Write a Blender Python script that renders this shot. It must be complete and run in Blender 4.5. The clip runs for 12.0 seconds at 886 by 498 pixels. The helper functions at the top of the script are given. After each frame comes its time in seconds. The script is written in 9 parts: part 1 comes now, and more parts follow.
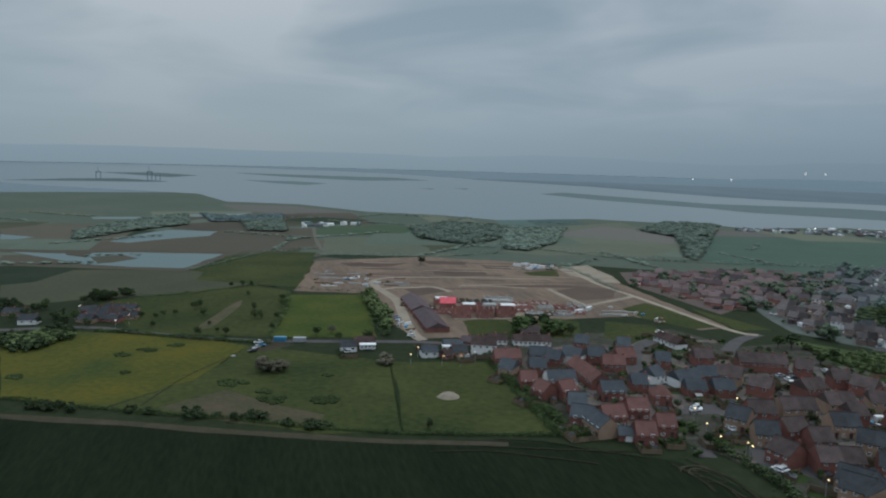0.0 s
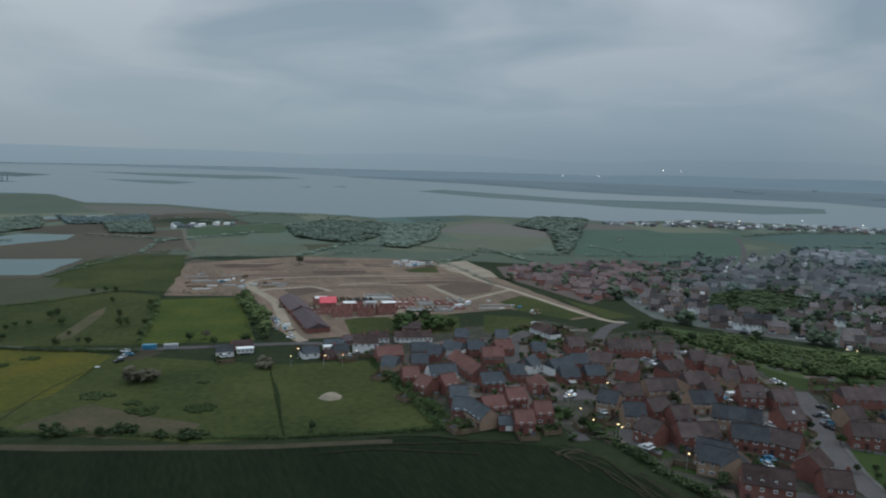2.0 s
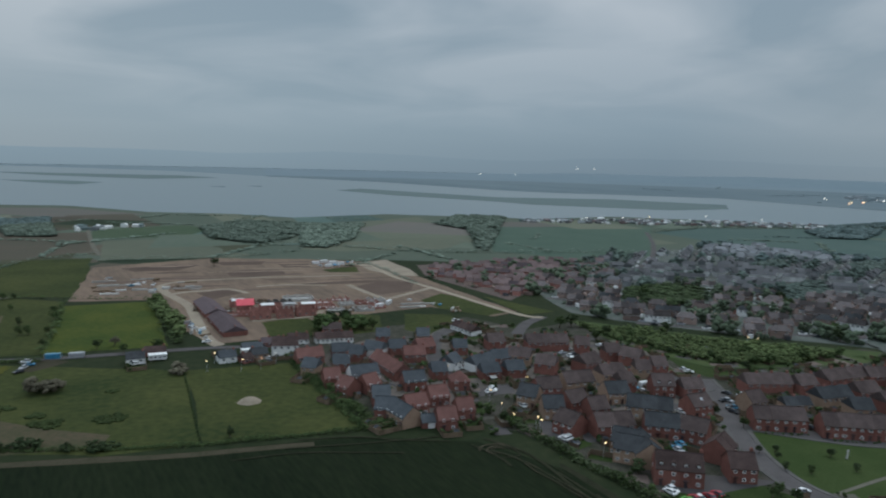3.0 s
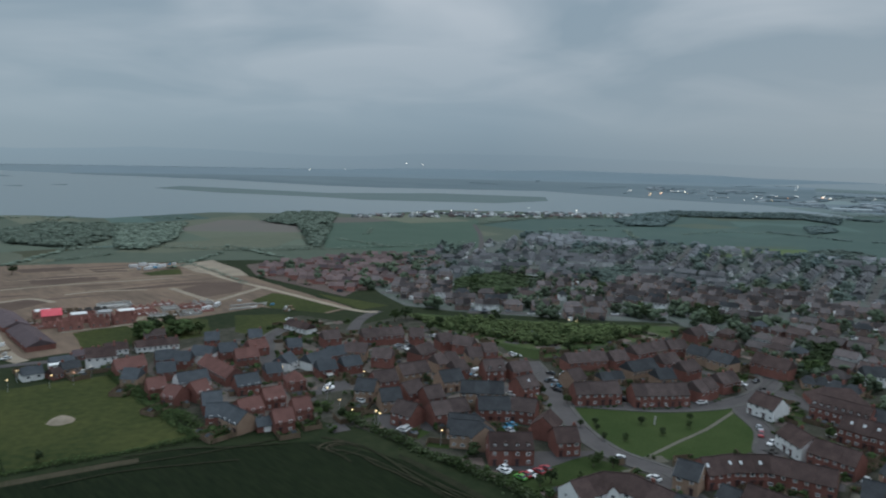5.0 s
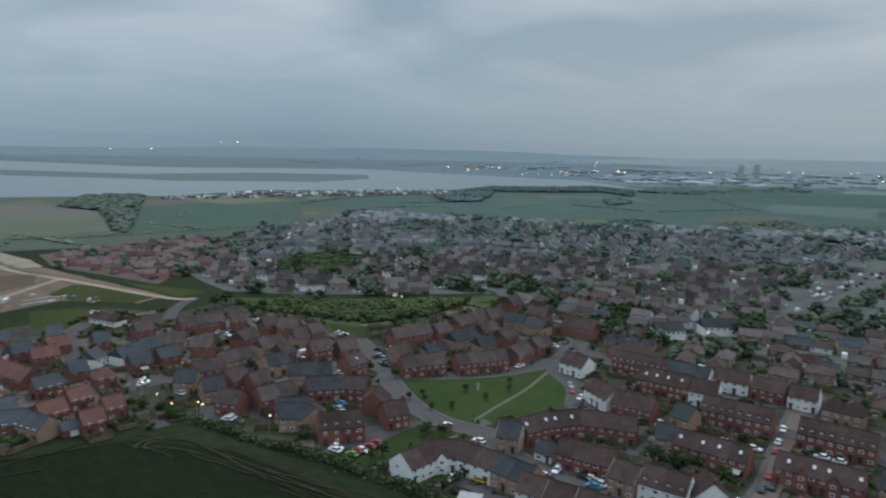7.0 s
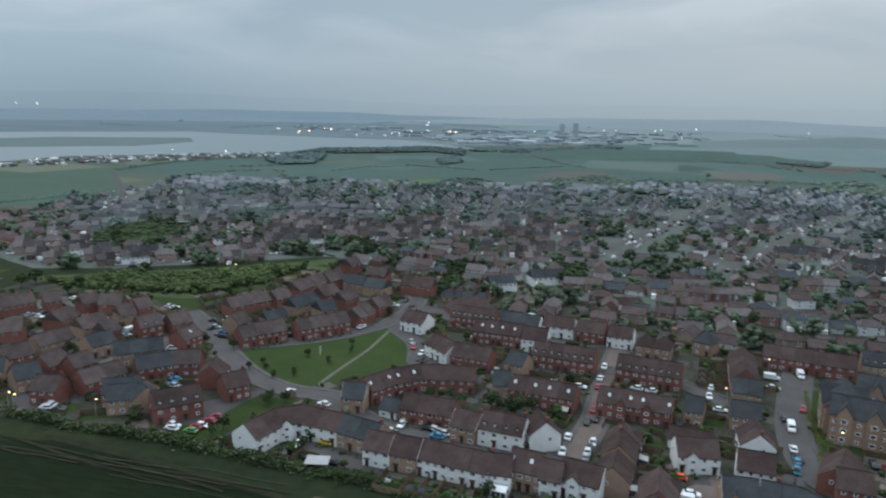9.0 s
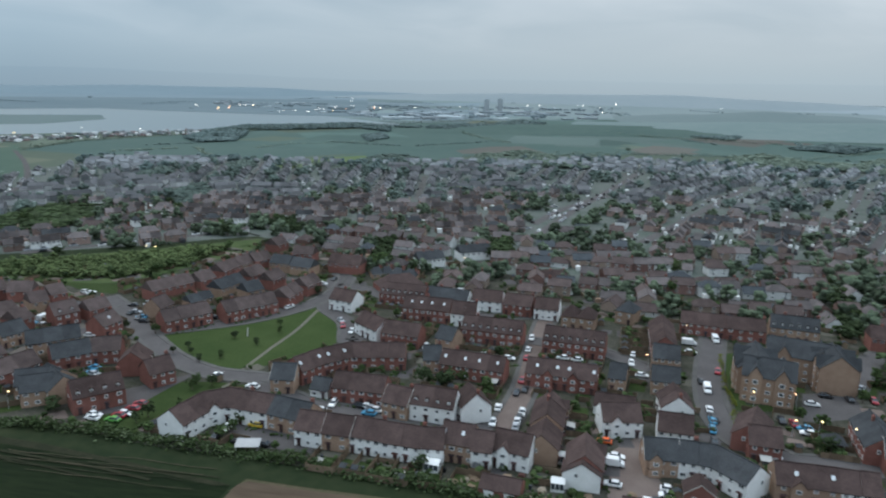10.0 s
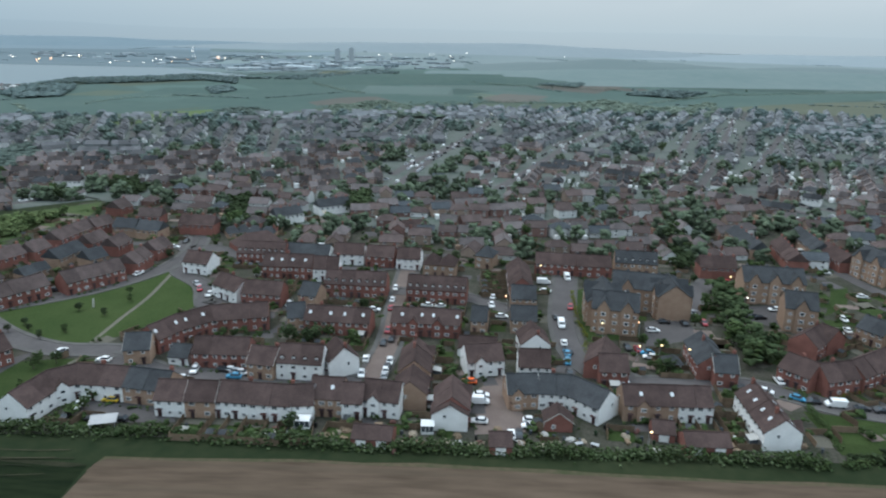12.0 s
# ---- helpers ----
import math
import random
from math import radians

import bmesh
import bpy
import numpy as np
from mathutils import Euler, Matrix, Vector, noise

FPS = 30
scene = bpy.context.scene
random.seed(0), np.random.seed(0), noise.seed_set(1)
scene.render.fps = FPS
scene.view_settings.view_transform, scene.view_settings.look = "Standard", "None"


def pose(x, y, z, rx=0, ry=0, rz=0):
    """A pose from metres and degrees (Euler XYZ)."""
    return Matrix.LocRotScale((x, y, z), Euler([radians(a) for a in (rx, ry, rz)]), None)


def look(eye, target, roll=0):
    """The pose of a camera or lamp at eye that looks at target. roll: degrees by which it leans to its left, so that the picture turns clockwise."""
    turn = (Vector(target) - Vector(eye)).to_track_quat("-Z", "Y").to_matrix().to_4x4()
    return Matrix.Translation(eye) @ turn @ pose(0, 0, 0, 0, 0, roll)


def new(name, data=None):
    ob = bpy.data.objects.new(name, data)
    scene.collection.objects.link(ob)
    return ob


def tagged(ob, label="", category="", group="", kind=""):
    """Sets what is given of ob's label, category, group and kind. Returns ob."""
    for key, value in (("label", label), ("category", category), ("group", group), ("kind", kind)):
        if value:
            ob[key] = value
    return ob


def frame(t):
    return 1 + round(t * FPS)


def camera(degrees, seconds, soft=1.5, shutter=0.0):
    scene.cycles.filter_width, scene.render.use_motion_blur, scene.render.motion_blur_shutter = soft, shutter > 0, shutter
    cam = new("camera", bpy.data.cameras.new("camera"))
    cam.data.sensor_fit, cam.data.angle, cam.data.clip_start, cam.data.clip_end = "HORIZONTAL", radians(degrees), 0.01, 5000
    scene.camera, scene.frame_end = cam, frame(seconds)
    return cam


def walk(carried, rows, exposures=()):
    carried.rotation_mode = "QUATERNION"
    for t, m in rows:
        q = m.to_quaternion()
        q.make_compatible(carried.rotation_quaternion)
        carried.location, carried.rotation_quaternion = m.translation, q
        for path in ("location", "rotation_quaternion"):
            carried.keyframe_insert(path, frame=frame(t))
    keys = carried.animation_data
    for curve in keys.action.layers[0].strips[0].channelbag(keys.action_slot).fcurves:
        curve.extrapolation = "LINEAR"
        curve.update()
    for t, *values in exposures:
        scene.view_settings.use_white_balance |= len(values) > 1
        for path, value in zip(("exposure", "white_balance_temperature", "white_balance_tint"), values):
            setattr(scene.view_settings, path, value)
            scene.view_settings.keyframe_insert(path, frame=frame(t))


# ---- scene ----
cam = camera(64.05, 12.0, soft=2.1, shutter=0.5)
EYE = (0, 0, 90)
# seconds, yaw, pitch, roll of a drone that hovers and turns to the right
PATH = [
    (0, 0.20, -7.40, 1.57),
    (0.5, -2.03, -7.38, 1.57),
    (1, -4.39, -7.37, 1.54),
    (1.5, -6.93, -7.33, 1.55),
    (2, -9.60, -7.33, 1.53),
    (2.5, -12.73, -7.29, 1.50),
    (3, -16.11, -7.27, 1.48),
    (5, -29.68, -7.32, 1.35),
    (5.5, -33.28, -7.36, 1.33),
    (6, -36.91, -7.78, 1.31),
    (6.5, -40.50, -8.27, 1.26),
    (7, -44.05, -8.76, 1.26),
    (9, -57.41, -11.60, 1.18),
    (9.5, -60.41, -12.50, 1.21),
    (10, -63.40, -13.38, 1.21),
    (10.5, -66.37, -14.31, 1.23),
    (11, -69.29, -15.21, 1.22),
    (11.5, -72.20, -16.12, 1.26),
    (12, -75.12, -17.03, 1.26),
]
walk(cam, [(t, pose(*EYE) @ pose(0, 0, 0, 0, 0, yaw) @ pose(0, 0, 0, 90 + pitch) @ pose(0, 0, 0, 0, 0, roll)) for t, yaw, pitch, roll in PATH],
     exposures=[(0.0, 0.14, 6280, 9), (3.0, 0.16, 6280, 9), (5.0, 0.2, 6280, 9), (7.0, 0.38, 6280, 9), (9.0, 0.62, 6280, 9), (12.0, 0.95, 6250, 7.5)])

# ---- light: dusk under a closed cloud cover ----
SUN_ELEVATION, SUN_ROTATION = radians(14), radians(-20)
world = bpy.data.worlds.new("overcast_dusk")
scene.world = world
world.use_nodes = True
wn, wl = world.node_tree.nodes, world.node_tree.links
wn.clear()


def wnode(kind, **values):
    n = wn.new(kind)
    for k, v in values.items():
        n.inputs[k].default_value = v
    return n


sky = wn.new("ShaderNodeTexSky")
sky.sky_type, sky.sun_disc = "NISHITA", False
sky.sun_elevation, sky.sun_rotation = SUN_ELEVATION, SUN_ROTATION
way = wn.new("ShaderNodeTexCoord")
axis = wn.new("ShaderNodeSeparateXYZ")
wl.new(way.outputs["Generated"], axis.inputs[0])
lift = wn.new("ShaderNodeMath")
lift.operation, lift.inputs[1].default_value = "ADD", 0.16
wl.new(axis.outputs["Z"], lift.inputs[0])
flat = wn.new("ShaderNodeVectorMath")
flat.operation = "DIVIDE"
wl.new(way.outputs["Generated"], flat.inputs[0])
wl.new(lift.outputs[0], flat.inputs[1])
cloud = wnode("ShaderNodeTexNoise", Scale=0.95, Detail=4.0, Roughness=0.46, Distortion=0.5)
wl.new(flat.outputs[0], cloud.inputs["Vector"])
tones = wn.new("ShaderNodeValToRGB")
tones.color_ramp.elements[0].position, tones.color_ramp.elements[0].color = 0.37, (0.228, 0.295, 0.352, 1)
tones.color_ramp.elements[1].position, tones.color_ramp.elements[1].color = 0.63, (0.450, 0.490, 0.530, 1)
wl.new(cloud.outputs["Fac"], tones.inputs[0])
low = wn.new("ShaderNodeMapRange")
low.inputs["From Min"].default_value, low.inputs["From Max"].default_value = 0.02, 0.26
wl.new(axis.outputs["Z"], low.inputs["Value"])
veil = wn.new("ShaderNodeMix")
veil.data_type = "RGBA"


def by_bearing(nodes, links, source, stops):
    """A tone that changes round the horizon, from north to west."""
    ramp = nodes.new("ShaderNodeValToRGB")
    marks = ramp.color_ramp.elements
    marks[0].position, marks[0].color = stops[0][0], (*stops[0][1], 1)
    marks[1].position, marks[1].color = stops[-1][0], (*stops[-1][1], 1)
    for where, rgb in stops[1:-1]:
        marks.new(where).color = (*rgb, 1)
    links.new(source, ramp.inputs[0])
    return ramp.outputs[0]


HAZE = [(0.0, (0.246, 0.316, 0.364)), (0.55, (0.222, 0.288, 0.338)), (1.0, (0.300, 0.336, 0.358))]
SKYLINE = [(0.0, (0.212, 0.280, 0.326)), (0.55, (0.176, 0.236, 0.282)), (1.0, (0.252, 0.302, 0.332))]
wl.new(by_bearing(wn, wl, axis.outputs["X"], HAZE), veil.inputs[6])
wl.new(low.outputs[0], veil.inputs[0])
wl.new(tones.outputs[0], veil.inputs[7])
edge = wn.new("ShaderNodeMapRange")  # the air thickens towards the skyline
edge.interpolation_type = "SMOOTHSTEP"
edge.inputs["From Min"].default_value, edge.inputs["From Max"].default_value = -0.012, 0.062
wl.new(axis.outputs["Z"], edge.inputs["Value"])
dome = wn.new("ShaderNodeMix")
dome.data_type = "RGBA"
wl.new(edge.outputs[0], dome.inputs[0])
wl.new(by_bearing(wn, wl, axis.outputs["X"], SKYLINE), dome.inputs[6])
wl.new(veil.outputs[2], dome.inputs[7])
clear_sky, cover, blend, out = (wn.new(k) for k in ("ShaderNodeBackground", "ShaderNodeBackground", "ShaderNodeMixShader", "ShaderNodeOutputWorld"))
clear_sky.inputs["Strength"].default_value = 0.06
cover.inputs["Strength"].default_value = 1.0
blend.inputs[0].default_value = 0.99
wl.new(sky.outputs[0], clear_sky.inputs[0])
high = wn.new("ShaderNodeMapRange")  # a closed cover is about three times as bright overhead
high.inputs["From Min"].default_value, high.inputs["From Max"].default_value = 0.25, 0.95
high.inputs["To Min"].default_value, high.inputs["To Max"].default_value = 1.0, 2.6
wl.new(axis.outputs["Z"], high.inputs["Value"])
wl.new(high.outputs[0], cover.inputs["Strength"])
wl.new(dome.outputs[2], cover.inputs[0])
wl.new(clear_sky.outputs[0], blend.inputs[1])
wl.new(cover.outputs[0], blend.inputs[2])
wl.new(blend.outputs[0], out.inputs[0])

sun_data = bpy.data.lights.new("sun", "SUN")
sun_data.energy, sun_data.angle, sun_data.color = 0.5, radians(25), (1.0, 0.95, 0.88)
sun = new("sun", sun_data)
sun.matrix_world = look((0, 0, 0), (-0.4, -0.6, -1.0))

# ---- materials ----
MATS = {}


def material(name, first, second, scale=0.2, fine=4.0, rough=0.9, bump=0.3, spread=0.12, metal=0.0, stripes=None, squash=1.0):
    """Two colours mixed by broad and fine noise on world places; every object shifts a little in tone."""
    m = bpy.data.materials.new(name)
    m.use_nodes = True
    n, l = m.node_tree.nodes, m.node_tree.links
    b = n["Principled BSDF"]
    b.inputs["Roughness"].default_value, b.inputs["Metallic"].default_value = rough, metal
    b.inputs["Specular IOR Level"].default_value = 0.05 if rough > 0.85 else 0.12 if rough > 0.55 else 0.4
    geo = n.new("ShaderNodeNewGeometry")
    place = geo.outputs["Position"]
    if squash != 1.0:
        mp = n.new("ShaderNodeMapping")
        mp.vector_type = "TEXTURE"
        mp.inputs["Scale"].default_value = (1, squash, 1)
        mp.inputs["Rotation"].default_value = (0, 0, radians(14))
        l.new(place, mp.inputs[0])
        place = mp.outputs[0]
    broad, grain = n.new("ShaderNodeTexNoise"), n.new("ShaderNodeTexNoise")
    broad.inputs["Scale"].default_value, broad.inputs["Detail"].default_value = scale, 5
    grain.inputs["Scale"].default_value, grain.inputs["Detail"].default_value = fine, 3
    l.new(place, broad.inputs["Vector"])
    l.new(place, grain.inputs["Vector"])
    mixer = n.new("ShaderNodeMath")
    mixer.operation = "MULTIPLY_ADD"
    mixer.inputs[1].default_value = 0.45
    l.new(grain.outputs["Fac"], mixer.inputs[0])
    half = n.new("ShaderNodeMath")
    half.operation, half.inputs[1].default_value = "MULTIPLY", 0.55
    l.new(broad.outputs["Fac"], half.inputs[0])
    l.new(half.outputs[0], mixer.inputs[2])
    ramp = n.new("ShaderNodeValToRGB")
    ramp.color_ramp.elements[0].position, ramp.color_ramp.elements[0].color = 0.36, (*first, 1)
    ramp.color_ramp.elements[1].position, ramp.color_ramp.elements[1].color = 0.64, (*second, 1)
    l.new(mixer.outputs[0], ramp.inputs[0])
    colour = ramp.outputs[0]
    if stripes:
        wide, turned, tone, amount = stripes
        mp = n.new("ShaderNodeMapping")
        mp.inputs["Rotation"].default_value = (0, 0, radians(turned))
        l.new(geo.outputs["Position"], mp.inputs[0])
        wave = n.new("ShaderNodeTexWave")
        wave.inputs["Scale"].default_value, wave.inputs["Distortion"].default_value = 0.314 / wide, 1.5
        wave.inputs["Detail Scale"].default_value = 0.4
        l.new(mp.outputs[0], wave.inputs[0])
        keep = n.new("ShaderNodeMapRange")
        keep.inputs["From Min"].default_value, keep.inputs["From Max"].default_value = 0.80, 1.0
        keep.inputs["To Max"].default_value = amount
        l.new(wave.outputs["Fac"], keep.inputs["Value"])
        lines = n.new("ShaderNodeMix")
        lines.data_type = "RGBA"
        lines.inputs[7].default_value = (*tone, 1)
        l.new(keep.outputs[0], lines.inputs[0])
        l.new(colour, lines.inputs[6])
        colour = lines.outputs[2]
    info, shift = n.new("ShaderNodeObjectInfo"), n.new("ShaderNodeMapRange")
    shift.inputs["To Min"].default_value, shift.inputs["To Max"].default_value = 1 - spread, 1 + spread
    l.new(info.outputs["Random"], shift.inputs["Value"])
    island, shade = n.new("ShaderNodeHueSaturation"), n.new("ShaderNodeMapRange")
    shade.inputs["To Min"].default_value, shade.inputs["To Max"].default_value = 1 - spread * 1.5, 1 + spread * 1.5
    l.new(geo.outputs["Random Per Island"], shade.inputs["Value"])
    both = n.new("ShaderNodeMath")
    both.operation = "MULTIPLY"
    l.new(shift.outputs[0], both.inputs[0])
    l.new(shade.outputs[0], both.inputs[1])
    l.new(both.outputs[0], island.inputs["Value"])
    l.new(colour, island.inputs["Color"])
    l.new(island.outputs[0], b.inputs["Base Color"])
    if bump:
        bp = n.new("ShaderNodeBump")
        bp.inputs["Strength"].default_value, bp.inputs["Distance"].default_value = bump, 0.4
        l.new(grain.outputs["Fac"], bp.inputs["Height"])
        l.new(bp.outputs[0], b.inputs["Normal"])
    MATS[name] = m
    return m


# ground covers
material("ground_base", (0.015, 0.024, 0.011), (0.030, 0.037, 0.018), 0.012, 0.25, spread=0.0)
material("crop_dark", (0.0048, 0.0096, 0.0042), (0.0150, 0.0220, 0.0095), 0.03, 0.8, spread=0.0, squash=6.0, stripes=(10, -14, (0.020, 0.024, 0.013), 0.12))
material("ploughed", (0.052, 0.038, 0.027), (0.118, 0.086, 0.063), 0.03, 0.5, spread=0.0, squash=7.0, stripes=(9, -14, (0.085, 0.066, 0.048), 0.4))
material("rough_grass", (0.036, 0.058, 0.022), (0.068, 0.085, 0.036), 0.08, 1.0)
material("dry_earth", (0.058, 0.049, 0.034), (0.034, 0.034, 0.020), 0.15, 1.2)
material("worn_crop", (0.015, 0.018, 0.010), (0.028, 0.028, 0.017), 0.3, 1.5)
material("rape", (0.076, 0.066, 0.012), (0.030, 0.043, 0.013), 0.03, 0.4)
material("meadow", (0.025, 0.037, 0.013), (0.059, 0.065, 0.022), 0.025, 0.35, spread=0.05)
material("bright_grass", (0.034, 0.056, 0.014), (0.074, 0.084, 0.019), 0.04, 0.4)
material("lawn", (0.027, 0.045, 0.014), (0.043, 0.060, 0.021), 0.08, 1.2, spread=0.08)
material("dry_grass", (0.085, 0.066, 0.044), (0.044, 0.050, 0.025), 0.06, 0.6)
material("field_olive", (0.050, 0.056, 0.036), (0.072, 0.072, 0.045), 0.02, 0.3)
material("dark_green", (0.020, 0.034, 0.020), (0.032, 0.044, 0.026), 0.03, 0.3)
material("brown_field", (0.088, 0.073, 0.056), (0.068, 0.067, 0.050), 0.015, 0.2)
material("fresh_field", (0.085, 0.118, 0.050), (0.100, 0.132, 0.058), 0.02, 0.2)
# far fields: haze painted into all of these colours but crop_far
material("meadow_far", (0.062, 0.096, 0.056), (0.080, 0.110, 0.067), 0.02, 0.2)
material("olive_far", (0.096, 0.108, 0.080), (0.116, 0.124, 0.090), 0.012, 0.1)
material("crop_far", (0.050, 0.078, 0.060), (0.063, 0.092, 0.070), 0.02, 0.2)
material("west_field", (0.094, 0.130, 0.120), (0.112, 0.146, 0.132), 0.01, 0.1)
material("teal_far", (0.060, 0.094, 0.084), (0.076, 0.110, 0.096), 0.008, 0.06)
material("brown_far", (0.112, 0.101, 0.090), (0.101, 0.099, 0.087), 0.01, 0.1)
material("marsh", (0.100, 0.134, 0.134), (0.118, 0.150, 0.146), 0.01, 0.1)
material("mid_land", (0.074, 0.096, 0.073), (0.094, 0.110, 0.084), 0.008, 0.1)
material("site_soil", (0.222, 0.160, 0.119), (0.134, 0.102, 0.079), 0.03, 0.3, squash=5.0)
material("site_scrape", (0.235, 0.180, 0.135), (0.190, 0.145, 0.110), 0.1, 0.6)
material("dark_soil", (0.084, 0.060, 0.049), (0.110, 0.080, 0.064), 0.05, 0.6)
material("garden_mix", (0.027, 0.034, 0.019), (0.078, 0.069, 0.060), 0.22, 1.2)
# paler than garden_mix: paving, with haze painted in for the farther closes
material("close_ground", (0.082, 0.075, 0.065), (0.150, 0.126, 0.111), 0.15, 0.9)
material("asphalt", (0.075, 0.069, 0.069), (0.101, 0.093, 0.092), 0.15, 2.0, spread=0.05)
material("paving", (0.120, 0.092, 0.082), (0.155, 0.122, 0.108), 0.2, 2.5)
material("gravel_path", (0.125, 0.115, 0.095), (0.100, 0.096, 0.076), 0.3, 3.0)
material("chalk", (0.280, 0.238, 0.184), (0.208, 0.174, 0.134), 0.08, 0.8)
# far land: haze painted in as paler, bluer base colours
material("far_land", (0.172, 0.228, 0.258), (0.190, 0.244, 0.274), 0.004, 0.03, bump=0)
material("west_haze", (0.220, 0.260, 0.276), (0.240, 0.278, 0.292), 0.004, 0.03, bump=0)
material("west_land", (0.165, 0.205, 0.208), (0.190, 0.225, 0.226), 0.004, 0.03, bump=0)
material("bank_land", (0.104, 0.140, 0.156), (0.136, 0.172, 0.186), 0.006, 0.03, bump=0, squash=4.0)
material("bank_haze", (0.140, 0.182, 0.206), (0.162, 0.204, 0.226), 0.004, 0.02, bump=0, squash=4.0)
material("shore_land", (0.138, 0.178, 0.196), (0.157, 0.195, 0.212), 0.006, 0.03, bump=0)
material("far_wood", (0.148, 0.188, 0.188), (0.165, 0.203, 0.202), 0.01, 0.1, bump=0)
# buildings
material("brick_red", (0.172, 0.078, 0.064), (0.236, 0.108, 0.088), 0.5, 6.0, spread=0.14)
material("brick_buff", (0.270, 0.180, 0.130), (0.335, 0.235, 0.172), 0.5, 6.0, spread=0.10)
material("render_white", (0.66, 0.66, 0.65), (0.78, 0.78, 0.77), 0.4, 3.0, bump=0.05, spread=0.05)
material("tile_brown", (0.044, 0.031, 0.029), (0.076, 0.053, 0.049), 0.35, 3.0, rough=0.92, spread=0.18)
# paler tile_brown: haze painted into the roofs of the farther houses
material("tile_hazed", (0.056, 0.043, 0.041), (0.096, 0.073, 0.069), 0.35, 3.0, rough=0.92, spread=0.18)
material("tile_orange", (0.114, 0.059, 0.052), (0.160, 0.083, 0.072), 0.35, 3.0, rough=0.92, spread=0.12)
material("tile_maroon", (0.074, 0.057, 0.061), (0.102, 0.080, 0.084), 0.35, 3.0, rough=0.92, spread=0.15)
material("slate_grey", (0.036, 0.038, 0.041), (0.059, 0.062, 0.066), 0.35, 3.0, rough=0.92, spread=0.14)
# paler and bluer than slate_grey, part of it painted haze
material("slate_blue", (0.052, 0.058, 0.065), (0.079, 0.087, 0.095), 0.35, 3.0, rough=0.92, spread=0.14)
material("frame_white", (0.72, 0.72, 0.71), (0.80, 0.80, 0.79), 1.0, 8.0, bump=0, spread=0.03)
material("verge_board", (0.36, 0.34, 0.31), (0.44, 0.42, 0.39), 1.0, 8.0, bump=0, spread=0.1)
material("door_dark", (0.05, 0.05, 0.06), (0.12, 0.06, 0.05), 0.2, 2.0, bump=0, spread=0.3)
material("timber", (0.14, 0.10, 0.07), (0.20, 0.15, 0.105), 0.6, 5.0, spread=0.2)
material("brick_raw", (0.290, 0.135, 0.115), (0.350, 0.180, 0.152), 0.4, 3.0, spread=0.15)
material("sheet_pink", (0.62, 0.10, 0.13), (0.70, 0.15, 0.17), 0.5, 3.0, spread=0.05)
material("metal_grey", (0.30, 0.31, 0.32), (0.36, 0.37, 0.38), 0.5, 5.0, rough=0.5, metal=0.4)
material("concrete", (0.34, 0.33, 0.31), (0.42, 0.41, 0.39), 0.4, 3.0)
# walls and roofs of town and city: haze painted into the base colours
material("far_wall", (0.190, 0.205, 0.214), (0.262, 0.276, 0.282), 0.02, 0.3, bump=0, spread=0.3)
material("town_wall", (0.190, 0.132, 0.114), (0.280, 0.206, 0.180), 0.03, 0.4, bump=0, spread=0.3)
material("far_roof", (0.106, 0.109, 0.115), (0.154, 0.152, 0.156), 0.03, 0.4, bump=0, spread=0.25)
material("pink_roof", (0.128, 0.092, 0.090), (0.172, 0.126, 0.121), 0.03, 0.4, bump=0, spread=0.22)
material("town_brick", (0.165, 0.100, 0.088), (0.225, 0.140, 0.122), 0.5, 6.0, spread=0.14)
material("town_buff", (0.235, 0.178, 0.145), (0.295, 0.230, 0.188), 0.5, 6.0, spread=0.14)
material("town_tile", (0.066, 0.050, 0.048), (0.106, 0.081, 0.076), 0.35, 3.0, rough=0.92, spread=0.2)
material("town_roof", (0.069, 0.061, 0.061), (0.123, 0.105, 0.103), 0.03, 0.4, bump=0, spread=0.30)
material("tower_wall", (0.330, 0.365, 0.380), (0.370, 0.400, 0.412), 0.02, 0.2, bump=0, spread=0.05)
# render_white dulled: haze painted into far white walls
material("render_hazed", (0.48, 0.49, 0.49), (0.64, 0.64, 0.63), 0.05, 0.5, bump=0, spread=0.2)
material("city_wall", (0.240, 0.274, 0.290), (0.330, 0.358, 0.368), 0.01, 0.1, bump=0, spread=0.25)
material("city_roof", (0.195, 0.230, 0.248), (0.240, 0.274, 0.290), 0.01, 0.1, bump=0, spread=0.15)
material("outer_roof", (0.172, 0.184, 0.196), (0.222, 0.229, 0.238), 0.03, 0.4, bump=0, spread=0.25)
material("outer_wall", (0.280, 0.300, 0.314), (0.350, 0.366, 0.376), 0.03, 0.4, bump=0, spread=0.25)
# leaves of the farther town, made paler and bluer as painted haze
material("leaf_haze_town", (0.084, 0.113, 0.100), (0.114, 0.143, 0.123), 0.05, 0.5, spread=0.25)
material("rubber", (0.02, 0.02, 0.02), (0.03, 0.03, 0.03), 2.0, 8.0, bump=0)
# plants
material("leaf_dark", (0.025, 0.039, 0.019), (0.047, 0.062, 0.029), 0.5, 3.0, spread=0.28)
material("leaf_scrub", (0.028, 0.044, 0.017), (0.048, 0.061, 0.024), 0.5, 3.0, spread=0.2)
material("leaf_mid", (0.033, 0.055, 0.022), (0.064, 0.086, 0.034), 0.5, 3.0, spread=0.28)
material("leaf_yellow", (0.110, 0.125, 0.018), (0.150, 0.160, 0.030), 0.5, 3.0, spread=0.2)
material("leaf_belt", (0.074, 0.103, 0.043), (0.113, 0.139, 0.060), 0.3, 2.0, spread=0.25)
material("leaf_may", (0.042, 0.062, 0.026), (0.096, 0.116, 0.066), 0.07, 0.35, spread=0.22)
